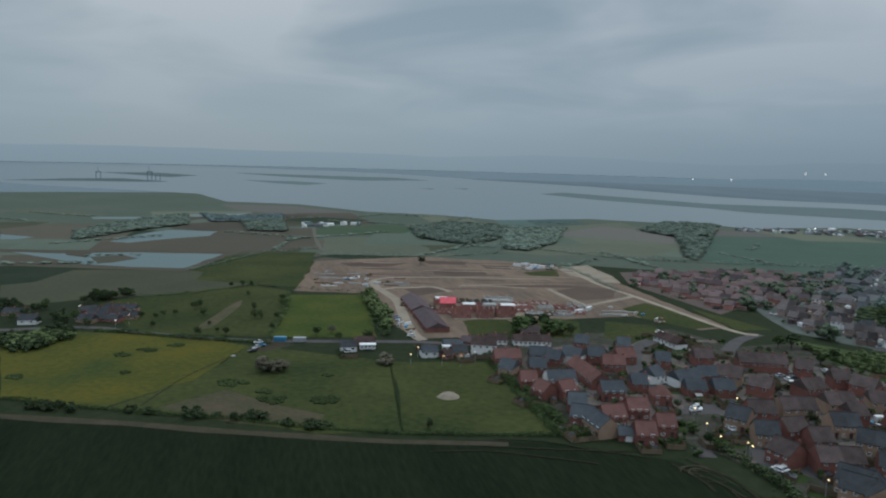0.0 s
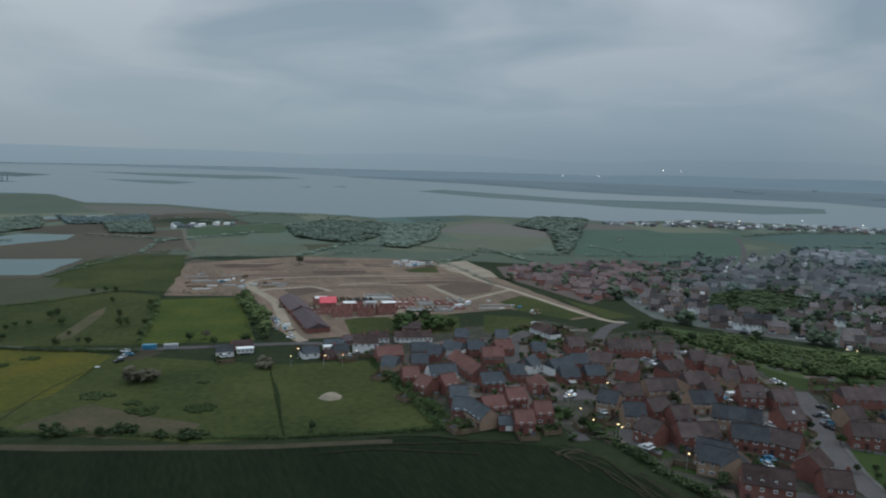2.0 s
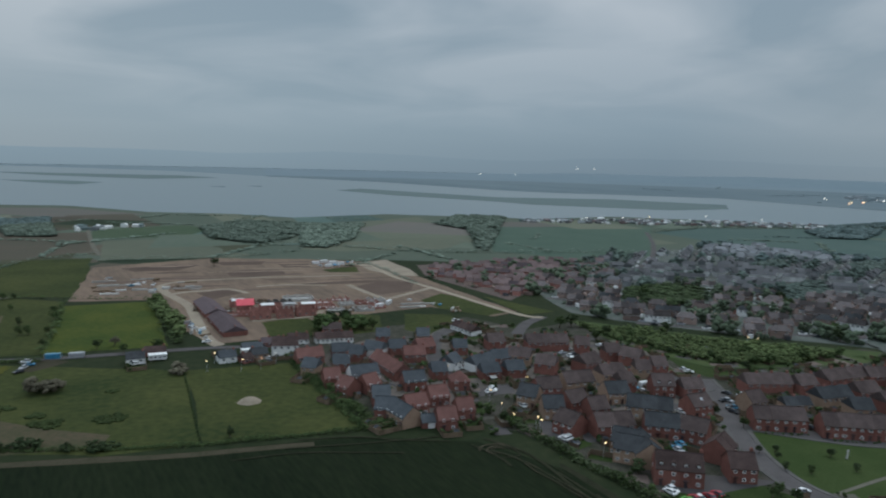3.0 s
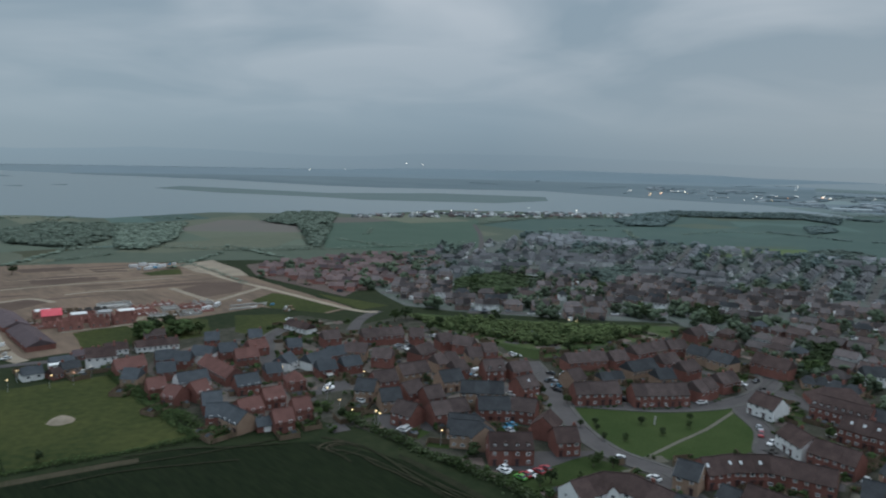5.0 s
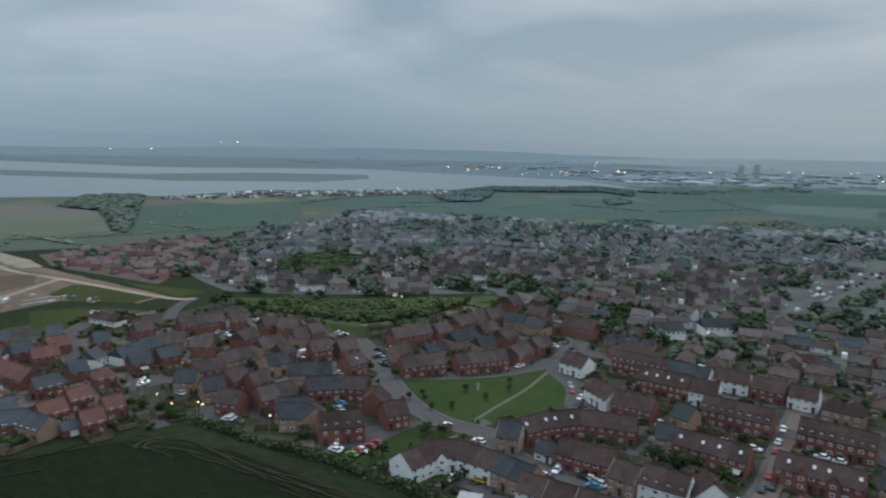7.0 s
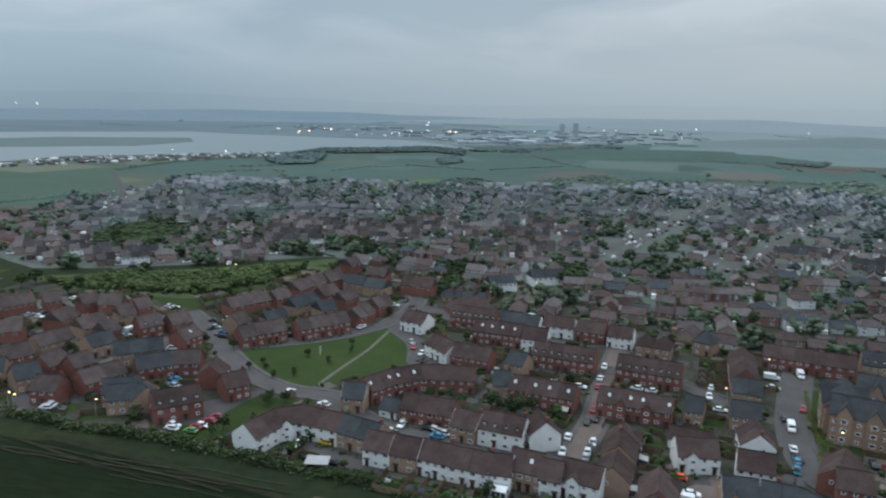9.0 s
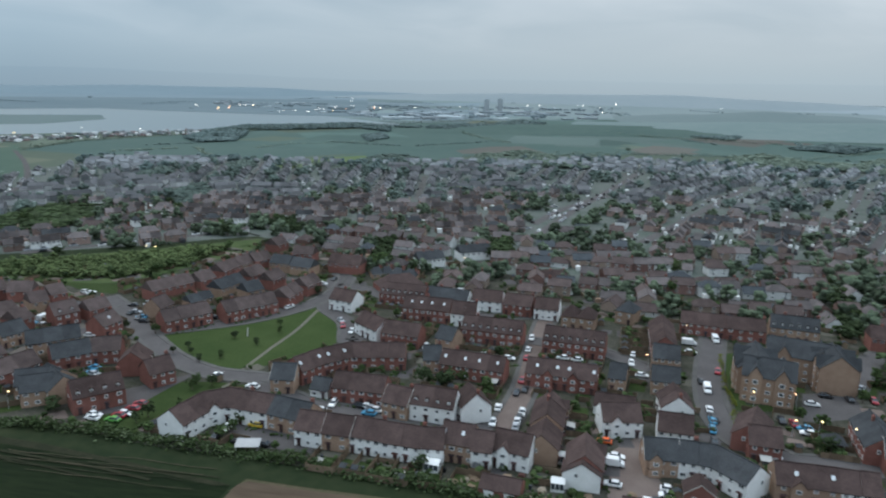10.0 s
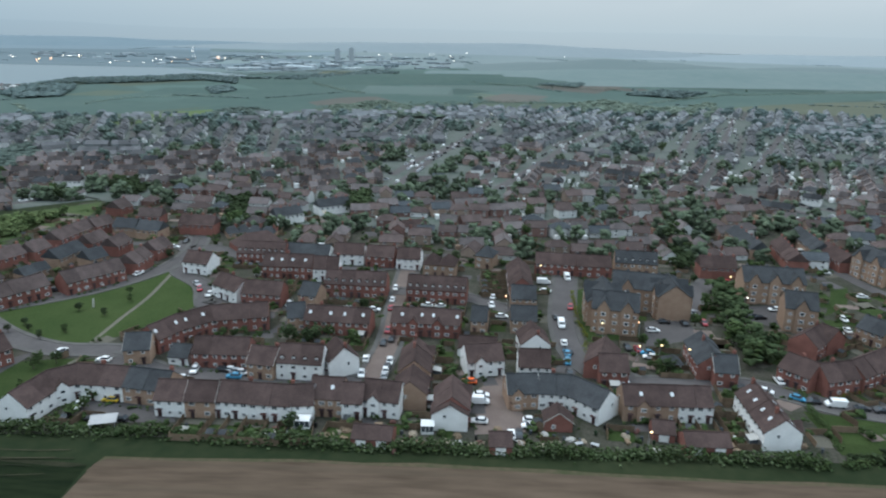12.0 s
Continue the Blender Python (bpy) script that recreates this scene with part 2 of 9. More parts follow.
# haze painted into these leaves: paler and bluer with range
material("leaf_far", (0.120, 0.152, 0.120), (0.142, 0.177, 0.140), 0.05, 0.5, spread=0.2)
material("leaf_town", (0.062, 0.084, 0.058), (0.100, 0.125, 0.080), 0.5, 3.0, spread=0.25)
material("leaf_haze_mid", (0.094, 0.128, 0.126), (0.116, 0.152, 0.144), 0.05, 0.5, bump=0, spread=0.15)
material("leaf_haze_far", (0.165, 0.212, 0.230), (0.185, 0.230, 0.246), 0.05, 0.5, bump=0, spread=0.12)
material("town_ground", (0.064, 0.082, 0.068), (0.116, 0.121, 0.113), 0.06, 0.5)
# haze painted into this green too
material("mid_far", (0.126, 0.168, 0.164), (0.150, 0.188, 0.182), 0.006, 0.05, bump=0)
material("twigs", (0.082, 0.075, 0.053), (0.100, 0.090, 0.064), 0.5, 3.0, spread=0.2)
material("bark", (0.06, 0.05, 0.04), (0.10, 0.085, 0.065), 1.0, 6.0)
for tone, rgb in (("white", (0.72, 0.72, 0.72)), ("black", (0.022, 0.022, 0.025)), ("red", (0.28, 0.02, 0.03)), ("silver", (0.34, 0.35, 0.37)),
                  ("blue", (0.05, 0.22, 0.36)), ("orange", (0.65, 0.12, 0.03)), ("lime", (0.10, 0.28, 0.06)), ("yellow", (0.6, 0.4, 0.03))):
    material("paint_" + tone, rgb, rgb, 1.0, 6.0, rough=0.3, bump=0, spread=0.08)


def glossy(name, rgb, rough):
    m = bpy.data.materials.new(name)
    m.use_nodes = True
    b = m.node_tree.nodes["Principled BSDF"]
    b.inputs["Base Color"].default_value, b.inputs["Roughness"].default_value = (*rgb, 1), rough
    MATS[name] = m
    return m


glossy("window_glass", (0.05, 0.06, 0.07), 0.12)


def water_material(name, rgb, rough, ripple):
    m = glossy(name, rgb, rough)
    m.node_tree.nodes["Principled BSDF"].inputs["Specular IOR Level"].default_value = 0.25
    n, l = m.node_tree.nodes, m.node_tree.links
    waves, bp, geo = n.new("ShaderNodeTexNoise"), n.new("ShaderNodeBump"), n.new("ShaderNodeNewGeometry")
    waves.inputs["Scale"].default_value, waves.inputs["Detail"].default_value = 0.05, 4
    bp.inputs["Strength"].default_value, bp.inputs["Distance"].default_value = ripple, 1.0
    l.new(geo.outputs["Position"], waves.inputs["Vector"])
    l.new(waves.outputs["Fac"], bp.inputs["Height"])
    l.new(bp.outputs[0], n["Principled BSDF"].inputs["Normal"])


water_material("water", (0.112, 0.154, 0.168), 0.4, 0.1)
water_material("pond", (0.075, 0.125, 0.122), 0.5, 0.05)


def lit(name, rgb, strength):
    m = bpy.data.materials.new(name)
    m.use_nodes = True
    b = m.node_tree.nodes["Principled BSDF"]
    b.inputs["Emission Color"].default_value, b.inputs["Emission Strength"].default_value = (*rgb, 1), strength
    MATS[name] = m


lit("glow_white", (1.0, 0.93, 0.80), 2.2)
lit("glow_amber", (1.0, 0.66, 0.22), 2.2)
lit("glow_orange", (1.0, 0.42, 0.14), 2.2)

# ---- helpers for building ----
MESHES = {}


def mesh_from(name, bm, *mats):
    me = bpy.data.meshes.new(name)
    bm.to_mesh(me)
    bm.free()
    for m in mats:
        me.materials.append(MATS[m])
    return me


def link(name, me, parent=None, m=None):
    ob = new(name, me)
    if parent:
        ob.parent = parent
    if m is not None:
        ob.matrix_basis = m
    return ob


def part(name, bm, mat, parent, label=""):
    ob = link(name, mesh_from(name, bm, mat), parent)
    return tagged(ob, label) if label else ob


def box(bm, x0, x1, y0, y1, z0, z1, slot=0):
    v = [bm.verts.new((x, y, z)) for z in (z0, z1) for x, y in ((x0, y0), (x1, y0), (x1, y1), (x0, y1))]
    for f in ((3, 2, 1, 0), (4, 5, 6, 7), (0, 1, 5, 4), (1, 2, 6, 5), (2, 3, 7, 6), (3, 0, 4, 7)):
        bm.faces.new([v[i] for i in f]).material_index = slot


def prism(bm, profile, x0, x1, slot=0):
    """A closed outline in y and z, drawn out along x."""
    a = [bm.verts.new((x0, y, z)) for y, z in profile]
    b = [bm.verts.new((x1, y, z)) for y, z in profile]
    bm.faces.new(a[::-1]).material_index = slot
    bm.faces.new(b).material_index = slot
    for i in range(len(a)):
        j = (i + 1) % len(a)
        bm.faces.new((a[i], a[j], b[j], b[i])).material_index = slot


def cached(key, make, *mats):
    if key not in MESHES:
        bm = bmesh.new()
        make(bm)
        bmesh.ops.recalc_face_normals(bm, faces=bm.faces)
        MESHES[key] = mesh_from(str(key[0]), bm, *mats)
    return MESHES[key]


def soup(name, verts, faces, mats, slots=None):
    """One mesh from arrays of places and faces."""
    me = bpy.data.meshes.new(name)
    me.from_pydata(verts, [], faces)
    for m in mats:
        me.materials.append(MATS[m])
    if slots is not None:
        me.polygons.foreach_set("material_index", slots)
    me.update()
    return me


def inside(p, poly):
    hit, j = False, len(poly) - 1
    for i in range(len(poly)):
        (xi, yi), (xj, yj) = poly[i], poly[j]
        if (yi > p[1]) != (yj > p[1]) and p[0] < (xj - xi) * (p[1] - yi) / (yj - yi) + xi:
            hit = not hit
        j = i
    return hit


# ---- ground, fields, water, roads ----
bm = bmesh.new()
bmesh.ops.create_circle(bm, cap_ends=True, segments=96, radius=4700)
tagged(link("ground", mesh_from("ground", bm, "ground_base")), "flat grassy farmland reaching to the horizon", "ground", kind="structure")

AREAS = []
WORDS = {"crop_dark": "dark green young crop field with faint tramlines", "ploughed": "bare brown ploughed field", "dry_earth": "dry earth farm track",
         "worn_crop": "faint wheel marks in a crop field", "rape": "yellow flowering meadow", "meadow": "rough green meadow", "bright_grass": "fresh green grass field", "lawn": "mown green grass",
         "dry_grass": "bare dry grass patch", "field_olive": "olive green pasture", "dark_green": "dark green crop strip", "brown_field": "brown bare ground near the ponds",
         "meadow_far": "distant green field paled with painted haze", "fresh_field": "fresh yellow-green field behind the town", "olive_far": "olive distant field", "teal_far": "distant green crop field dulled with painted haze", "crop_far": "dark green crop field behind the new houses", "brown_far": "distant brown field paled with painted haze",
         "marsh": "low marshy island in the river", "site_soil": "bare brown soil of a building site", "dark_soil": "low heap of dark soil", "site_scrape": "pale scraped band of bare soil", "garden_mix": "gardens and yards between the houses",
         "close_ground": "paved closes and small gardens paled with painted haze", "asphalt": "grey asphalt surface", "paving": "reddish block paving", "gravel_path": "pale gravel path", "chalk": "pale chalk haul road", "pond": "still grey-green pond",
         "town_ground": "yards and streets between the town houses", "mid_far": "distant green country dulled with painted haze", "mid_land": "green farmland further off muted with painted haze", "shore_land": "land across the river paled with painted haze", "bank_land": "far river bank land tinted blue-green with painted haze", "bank_haze": "hazy land far beyond the river", "far_land": "distant land paled with painted haze", "west_land": "hazy distant country", "far_wood": "distant woodland paled with painted haze", "water": "wide grey tidal river", "rough_grass": "rough grass belt with shrubs"}


def patch(name, mat, z, corners):
    """A sheet of ground cover with a slightly uneven outline."""
    rng = random.Random(len(corners) * 7 + int(abs(corners[0][0])))
    pts = []
    for (x0, y0), (x1, y1) in zip(corners, corners[1:] + corners[:1]):
        length = math.hypot(x1 - x0, y1 - y0)
        cuts = max(1, min(12, int(length / 12)))
        for k in range(cuts):
            wobble = 0 if k == 0 else min(1.2, length * 0.012)
            pts.append((x0 + (x1 - x0) * k / cuts + rng.uniform(-wobble, wobble), y0 + (y1 - y0) * k / cuts + rng.uniform(-wobble, wobble)))
    if name in ("car_park", "courtyard", "green", "verge", "flats_lawn"):
        AREAS.append(corners)
    bm = bmesh.new()
    f = bm.faces.new([bm.verts.new((x, y, z)) for x, y in pts])
    bm.normal_update()
    if f.normal.z < 0:
        f.normal_flip()
    bmesh.ops.triangulate(bm, faces=[f])
    ob = link(name, mesh_from(name, bm, mat))
    return tagged(ob, WORDS[mat], name.replace("_", " "), kind="structure")


water = patch
land = patch
ROAD_COUNT = [0]
WAYS = []


def road(name, mat, width, line):
    """A strip of even width along a smoothed line, with a kerb on each side."""
    ROAD_COUNT[0] += 1
    WAYS.append((width, line))
    z = 0.085 + 0.003 * ROAD_COUNT[0]
    pts = [Vector(p) for p in line]
    fine = []
    for i in range(len(pts) - 1):
        a, b = pts[i], pts[i + 1]
        before, after = pts[max(i - 1, 0)], pts[min(i + 2, len(pts) - 1)]
        for k in range(6):
            t = k / 6
            fine.append(0.5 * (2 * a + (b - before) * t + (2 * before - 5 * a + 4 * b - after) * t * t + (3 * a - before - 3 * b + after) * t ** 3))
    fine.append(pts[-1])
    sides = []
    for i, p in enumerate(fine):
        d = (fine[min(i + 1, len(fine) - 1)] - fine[max(i - 1, 0)]).normalized()
        sides.append((p, Vector((-d.y, d.x))))
    bm = bmesh.new()
    for p, n in sides:
        for k in (-0.5, 0.5):
            q = p + n * width * k
            bm.verts.new((q.x, q.y, z))
    bm.verts.ensure_lookup_table()
    for i in range(len(fine) - 1):
        bm.faces.new([bm.verts[2 * i + k] for k in (0, 1, 3, 2)])
    bmesh.ops.recalc_face_normals(bm, faces=bm.faces)
    if bm.faces[:][0].normal.z < 0:
        bmesh.ops.reverse_faces(bm, faces=bm.faces)
    ob = tagged(link(name, mesh_from(name, bm, mat)), WORDS[mat] + " of a narrow way", "road", kind="structure")
    if mat in ("asphalt", "paving") and name == "road" and pts[0].length < 340:
        for side in (-1, 1):
            bm = bmesh.new()
            for p, n in sides:
                for k, h in ((0, z), (0, z + 0.11), (1.5, z + 0.11), (1.5, 0.02)):
                    q = p + n * side * (width / 2 + k)
                    bm.verts.new((q.x, q.y, h))
            bm.verts.ensure_lookup_table()
            for i in range(len(fine) - 1):
                for k in range(3):
                    bm.faces.new([bm.verts[4 * i + k], bm.verts[4 * i + k + 1], bm.verts[4 * i + k + 5], bm.verts[4 * i + k + 4]])
            bmesh.ops.recalc_face_normals(bm, faces=bm.faces)
            tagged(link("pavement", mesh_from("pavement", bm, "concrete_worn")), "grey raised footway beside the road", "pavement", kind="structure")
    return ob


material("concrete_worn", (0.085, 0.081, 0.078), (0.115, 0.110, 0.104), 0.2, 2.0)

# ---- plants ----
bm = bmesh.new()
bmesh.ops.create_icosphere(bm, subdivisions=1, radius=1)
ICO_V = np.array([v.co[:] for v in bm.verts])
ICO_F = np.array([[v.index for v in f.verts] for f in bm.faces])
bm.free()


def clumps(places, sizes, seed, flat=0.8):
    """Ragged tufts of leaves at the places, as arrays of corners and faces."""
    rng = np.random.default_rng(seed)
    n = len(places)
    jag = rng.uniform(0.62, 1.25, (n, len(ICO_V), 1))
    turn = rng.uniform(0, 6.283, n)
    c, s = np.cos(turn)[:, None], np.sin(turn)[:, None]
    v = ICO_V[None] * jag * np.asarray(sizes)[:, None, None]
    v = np.stack([v[..., 0] * c - v[..., 1] * s, v[..., 0] * s + v[..., 1] * c, v[..., 2] * flat], -1) + np.asarray(places)[:, None]
    f = ICO_F[None] + (np.arange(n) * len(ICO_V))[:, None, None]
    return v.reshape(-1, 3), f.reshape(-1, 3)


def tree_meshes(seed, mat):
    """A tapered trunk with limbs and an uneven crown, 1 m high; scaled to the tree's height."""
    key = ("tree", seed, mat)
    if key in MESHES:
        return MESHES[key]
    rng = np.random.default_rng(seed)
    bm = bmesh.new()
    limbs = [((0, 0, 0), (0.01, 0.01, 0.55), 0.035, 0.018)]
    for k in range(6):
        a = rng.uniform(0, 6.283)
        z = rng.uniform(0.25, 0.5)
        limbs.append(((0, 0, z), (0.22 * math.cos(a), 0.22 * math.sin(a), z + rng.uniform(0.15, 0.35)), 0.014, 0.005))
    for a, b, r0, r1 in limbs:
        a, b = Vector(a), Vector(b)
        m = Matrix.Translation((a + b) / 2) @ (b - a).to_track_quat("Z", "Y").to_matrix().to_4x4()
        bmesh.ops.create_cone(bm, segments=5, radius1=r0, radius2=r1, depth=(b - a).length, matrix=m)
    trunk = mesh_from("trunk", bm, "bark")
    lobes = [(rng.uniform(-0.2, 0.2), rng.uniform(-0.2, 0.2), rng.uniform(0.4, 0.78), rng.uniform(0.14, 0.24)) for _ in range(7)]
    places, sizes = [], []
    for k in range(95):
        x, y, z, r = lobes[k % 7]
        d = rng.normal(size=3)
        d /= np.linalg.norm(d)
        places.append((x + d[0] * r, y + d[1] * r, z + d[2] * r * 0.85))
        sizes.append(rng.uniform(0.035, 0.095))
    v, f = clumps(np.array(places), sizes, seed)
    MESHES[key] = (trunk, soup("crown", v.tolist(), f.tolist(), [mat]))
    return MESHES[key]


def tree(x, y, high, mat=""):
    rng = random.Random(int(x * 31 + y * 17))
    # past 620 m the crown takes a tone with haze painted in
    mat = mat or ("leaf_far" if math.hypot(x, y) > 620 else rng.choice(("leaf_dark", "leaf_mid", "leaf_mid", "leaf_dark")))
    trunk, crown = tree_meshes(rng.randrange(5), mat)
    base = new("tree")
    base.matrix_basis = pose(x, y, 0, 0, 0, rng.uniform(0, 360)) @ Matrix.Diagonal((high * rng.uniform(0.9, 1.25), high * rng.uniform(0.9, 1.25), high, 1))
    link("trunk", trunk, base)
    link("crown", crown, base)
    return tagged(base, "broadleaf tree with an uneven green crown" if high > 4.5 else "small young broadleaf tree on grass", "tree", "trees")


def hedge(kind, high, line):
    """A row of tufts along a line."""
    mat = {"hedge_may": "leaf_may", "hedge_dark": "leaf_mid", "hedge_yellow": "leaf_yellow"}[kind]
    rng = np.random.default_rng(int(abs(line[0][0] * 10)))
    far = math.hypot(*line[0]) > 400
    places, sizes = [], []
    for (x0, y0), (x1, y1) in zip(line, line[1:]):
        length = math.hypot(x1 - x0, y1 - y0)
        n = int(length * (1.6 if far else 17.0 if kind == "hedge_dark" else 9.0))
        for _ in range(n):
            t, across = rng.uniform(), rng.normal() * high * 0.38
            z = rng.uniform(0.1, 0.9) * high * (1 - 0.25 * abs(across) / high) * (0.75 + 0.35 * math.sin(t * length * 0.21 + x0))
            places.append((x0 + (x1 - x0) * t - (y1 - y0) / length * across, y0 + (y1 - y0) * t + (x1 - x0) / length * across, max(z, 0.1)))
            sizes.append(rng.uniform(0.16, 0.42) * (high / 2.6) ** 0.7 * (2.3 if far else 1.0))
    # far tufts are flattened to look lighter from the camera
    v, f = clumps(np.array(places), sizes, 3, 0.2 if far else 0.8)
    words = {"hedge_may": "overgrown hawthorn hedge with white blossom", "hedge_dark": "dark green field hedge", "hedge_yellow": "low yellow-green clipped hedge"}[kind]
    # past 500 m the hedge takes a tone with haze painted in
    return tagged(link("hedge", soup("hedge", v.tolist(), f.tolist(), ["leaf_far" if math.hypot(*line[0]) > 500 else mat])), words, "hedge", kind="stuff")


def wood(name, high, poly, leaf=""):
    """A stand of trees or shrubs whose crowns close into one uneven canopy."""
    rng = np.random.default_rng(int(abs(poly[0][0])))
    xs, ys = [p[0] for p in poly], [p[1] for p in poly]
    far = math.hypot(*poly[0]) > 500
    step = max(high * (0.52 if far else 0.5), 1.6)
    places, sizes = [], []
    for i in range(int((max(xs) - min(xs)) / step) + 1):
        for j in range(int((max(ys) - min(ys)) / step) + 1):
            x, y = min(xs) + (i + rng.uniform(-0.5, 0.5)) * step, min(ys) + (j + rng.uniform(-0.5, 0.5)) * step
            if not inside((x, y), poly) or noise.noise((x * 0.03, y * 0.03, 3)) < (-0.42 if far else -0.3):
                continue
            top = high * rng.uniform(0.45, 1.0) * (0.8 + 0.35 * noise.noise((x * 0.05, y * 0.05, 8)))
            for k in range(2 if far else 9):
                d = rng.normal(size=3)
                d /= np.linalg.norm(d)
                reach = step * (0.35 if far else 0.55)
                places.append((x + d[0] * reach, y + d[1] * reach, max(0.25, top * 0.5 + d[2] * top * 0.08 if far else top * 0.6 + d[2] * top * 0.32)))
                sizes.append(step * rng.uniform(0.75, 1.15) if far else step * rng.uniform(0.22, 0.42))
    if places:
        # far crowns are flattened to look lighter from the camera
        v, f = clumps(np.array(places), sizes, 5, 0.24 if far else 0.75)
        # leaf tones with more painted haze the farther the wood lies
        leaf = leaf or ("leaf_haze_mid" if math.hypot(*poly[0]) > 1050 else "leaf_far" if math.hypot(*poly[0]) > 640 else "leaf_belt")
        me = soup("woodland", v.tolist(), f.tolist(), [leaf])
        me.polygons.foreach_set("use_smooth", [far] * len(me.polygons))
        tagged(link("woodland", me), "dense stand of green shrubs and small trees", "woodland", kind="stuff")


patch("field", "crop_dark", 0.03, [(-147.4, 226.7), (-63.5, 217.8), (40.0, 217.1), (72.6, 206.0), (91.3, 180.6), (102.4, 132.4), (107.1, 106.0), (-60.0, 60.0), (-330.0, 60.0), (-330.0, 300.0)])
patch("field_edge", "dry_grass", 0.034, [(104.9, 104.8), (110.8, 104.7), (122.2, 63.9), (131.3, 24.2), (139.7, -16.0), (149.5, -58.6), (147.8, -58.1), (138.0, -15.9), (129.4, 23.8), (120.4, 63.0), (109.9, 101.8)])
patch("field", "ploughed", 0.035, [(107.8, 104.9), (110.2, 103.6), (121.2, 63.4), (130.2, 23.9), (138.6, -16.0), (148.4, -58.3), (180.0, -130.0), (60.0, -130.0), (-60.0, 60.0)])
patch("track", "dry_earth", 0.05, [(-148.7, 228.7), (-109.2, 226.1), (-64.3, 220.6), (-14.3, 216.8), (21.9, 217.1), (21.6, 214.0), (-14.0, 213.2), (-63.2, 216.9), (-146.2, 224.7)])
patch("track", "worn_crop", 0.052, [(92.1, 185.7), (98.9, 159.9), (103.1, 133.2), (106.8, 109.2), (107.1, 106.0), (105.1, 109.3), (101.7, 131.6), (96.0, 160.2), (90.7, 183.2)])
patch("field", "rape", 0.04, [(-201.3, 312.4), (-179.1, 339.2), (-118.7, 333.8), (-90.9, 322.3), (-97.7, 270.7), (-118.4, 237.2), (-158.1, 243.7)])
patch("field", "meadow", 0.04, [(-90.9, 322.3), (-23.1, 303.1), (-12.5, 223.0), (-40.1, 219.5), (-98.0, 235.5), (-116.9, 236.2), (-97.7, 270.7)])
patch("field", "meadow", 0.042, [(-22.1, 303.2), (21.4, 305.8), (38.5, 225.4), (-11.7, 222.1)])
patch("bare_patch", "dry_grass", 0.05, [(-99.3, 238.7), (-82.0, 259.7), (-61.3, 245.9), (-40.3, 236.3), (-41.6, 227.3), (-67.8, 226.2)])
patch("yard", "dry_earth", 0.056, [(-88.6, 316.2), (-87.9, 326.9), (-78.6, 330.0), (-70.8, 325.7), (-75.3, 318.7), (-82.3, 312.3)])
road("path", "worn_crop", 0.6, [(-106.0, 240.4), (-103.1, 270.2), (-98.2, 289.0), (-92.8, 306.8)])
patch("field", "bright_grass", 0.04, [(-98.0, 444.8), (-51.7, 451.5), (-32.7, 344.6), (-84.4, 338.8)])
patch("field", "meadow", 0.041, [(-151.2, 339.0), (-202.7, 407.1), (-133.2, 473.6), (-100.8, 457.9), (-89.3, 384.2), (-84.9, 338.7), (-120.6, 339.1)])
patch("bare_patch", "dry_grass", 0.05, [(-126.4, 347.6), (-126.1, 401.6), (-123.5, 426.7), (-119.6, 407.2), (-118.7, 354.5)])
patch("field", "field_olive", 0.03, [(-247.3, 385.5), (-287.5, 449.4), (-281.6, 513.0), (-195.6, 528.2), (-165.5, 528.1), (-124.8, 485.9), (-159.4, 439.5), (-214.4, 413.8)])
patch("field", "dark_green", 0.032, [(-330.4, 517.6), (-274.0, 522.4), (-272.9, 462.2), (-287.5, 449.4)])
patch("field", "meadow", 0.035, [(-193.5, 528.6), (-167.6, 633.5), (-118.4, 643.8), (-111.0, 566.4), (-105.8, 471.4), (-124.8, 485.9)])
patch("field", "brown_field", 0.03, [(-483, 760), (-456, 835), (-353, 830), (-322, 679), (-351, 622), (-384, 603)])
patch("field", "brown_field", 0.0305, [(-335, 525), (-408, 641), (-322, 679), (-245, 826), (-157, 851), (-130, 691), (-184, 638), (-194, 523), (-270, 523)])
patch("field", "brown_field", 0.031, [(-201, 634), (-246, 665), (-294, 677), (-251, 763), (-175, 755), (-136, 681), (-170, 641)])
patch("bank", "brown_field", 0.04, [(-388.2, 609.5), (-340.3, 612.2), (-283.1, 628.4), (-192.8, 632.0), (-193.4, 609.6), (-242.0, 614.2), (-329.5, 592.5), (-375.9, 590.0)])
patch("pond", "pond", 0.06, [(-369.4, 594.9), (-329.5, 592.5), (-275.3, 611.0), (-195.5, 616.5), (-200.4, 535.6), (-238.9, 534.2), (-279.3, 541.2)])
patch("pond", "pond", 0.06, [(-325, 679), (-326, 744), (-313, 795), (-257, 791), (-252, 747), (-281, 713), (-304, 674)])
patch("pond", "pond", 0.06, [(-452, 712), (-409, 697), (-414, 676), (-428, 673)])
patch("pond", "pond", 0.06, [(-465, 920), (-394, 944), (-394, 909), (-447, 892)])
patch("pond", "pond", 0.06, [(-369, 990), (-291, 1038), (-283, 981), (-346, 960)])
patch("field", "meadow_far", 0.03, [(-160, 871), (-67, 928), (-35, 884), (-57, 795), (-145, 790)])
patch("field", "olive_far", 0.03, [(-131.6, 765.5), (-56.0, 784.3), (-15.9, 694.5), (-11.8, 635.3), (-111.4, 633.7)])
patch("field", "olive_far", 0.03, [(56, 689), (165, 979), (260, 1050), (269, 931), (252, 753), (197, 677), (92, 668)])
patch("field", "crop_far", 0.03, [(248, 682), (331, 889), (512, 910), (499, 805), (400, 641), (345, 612)])
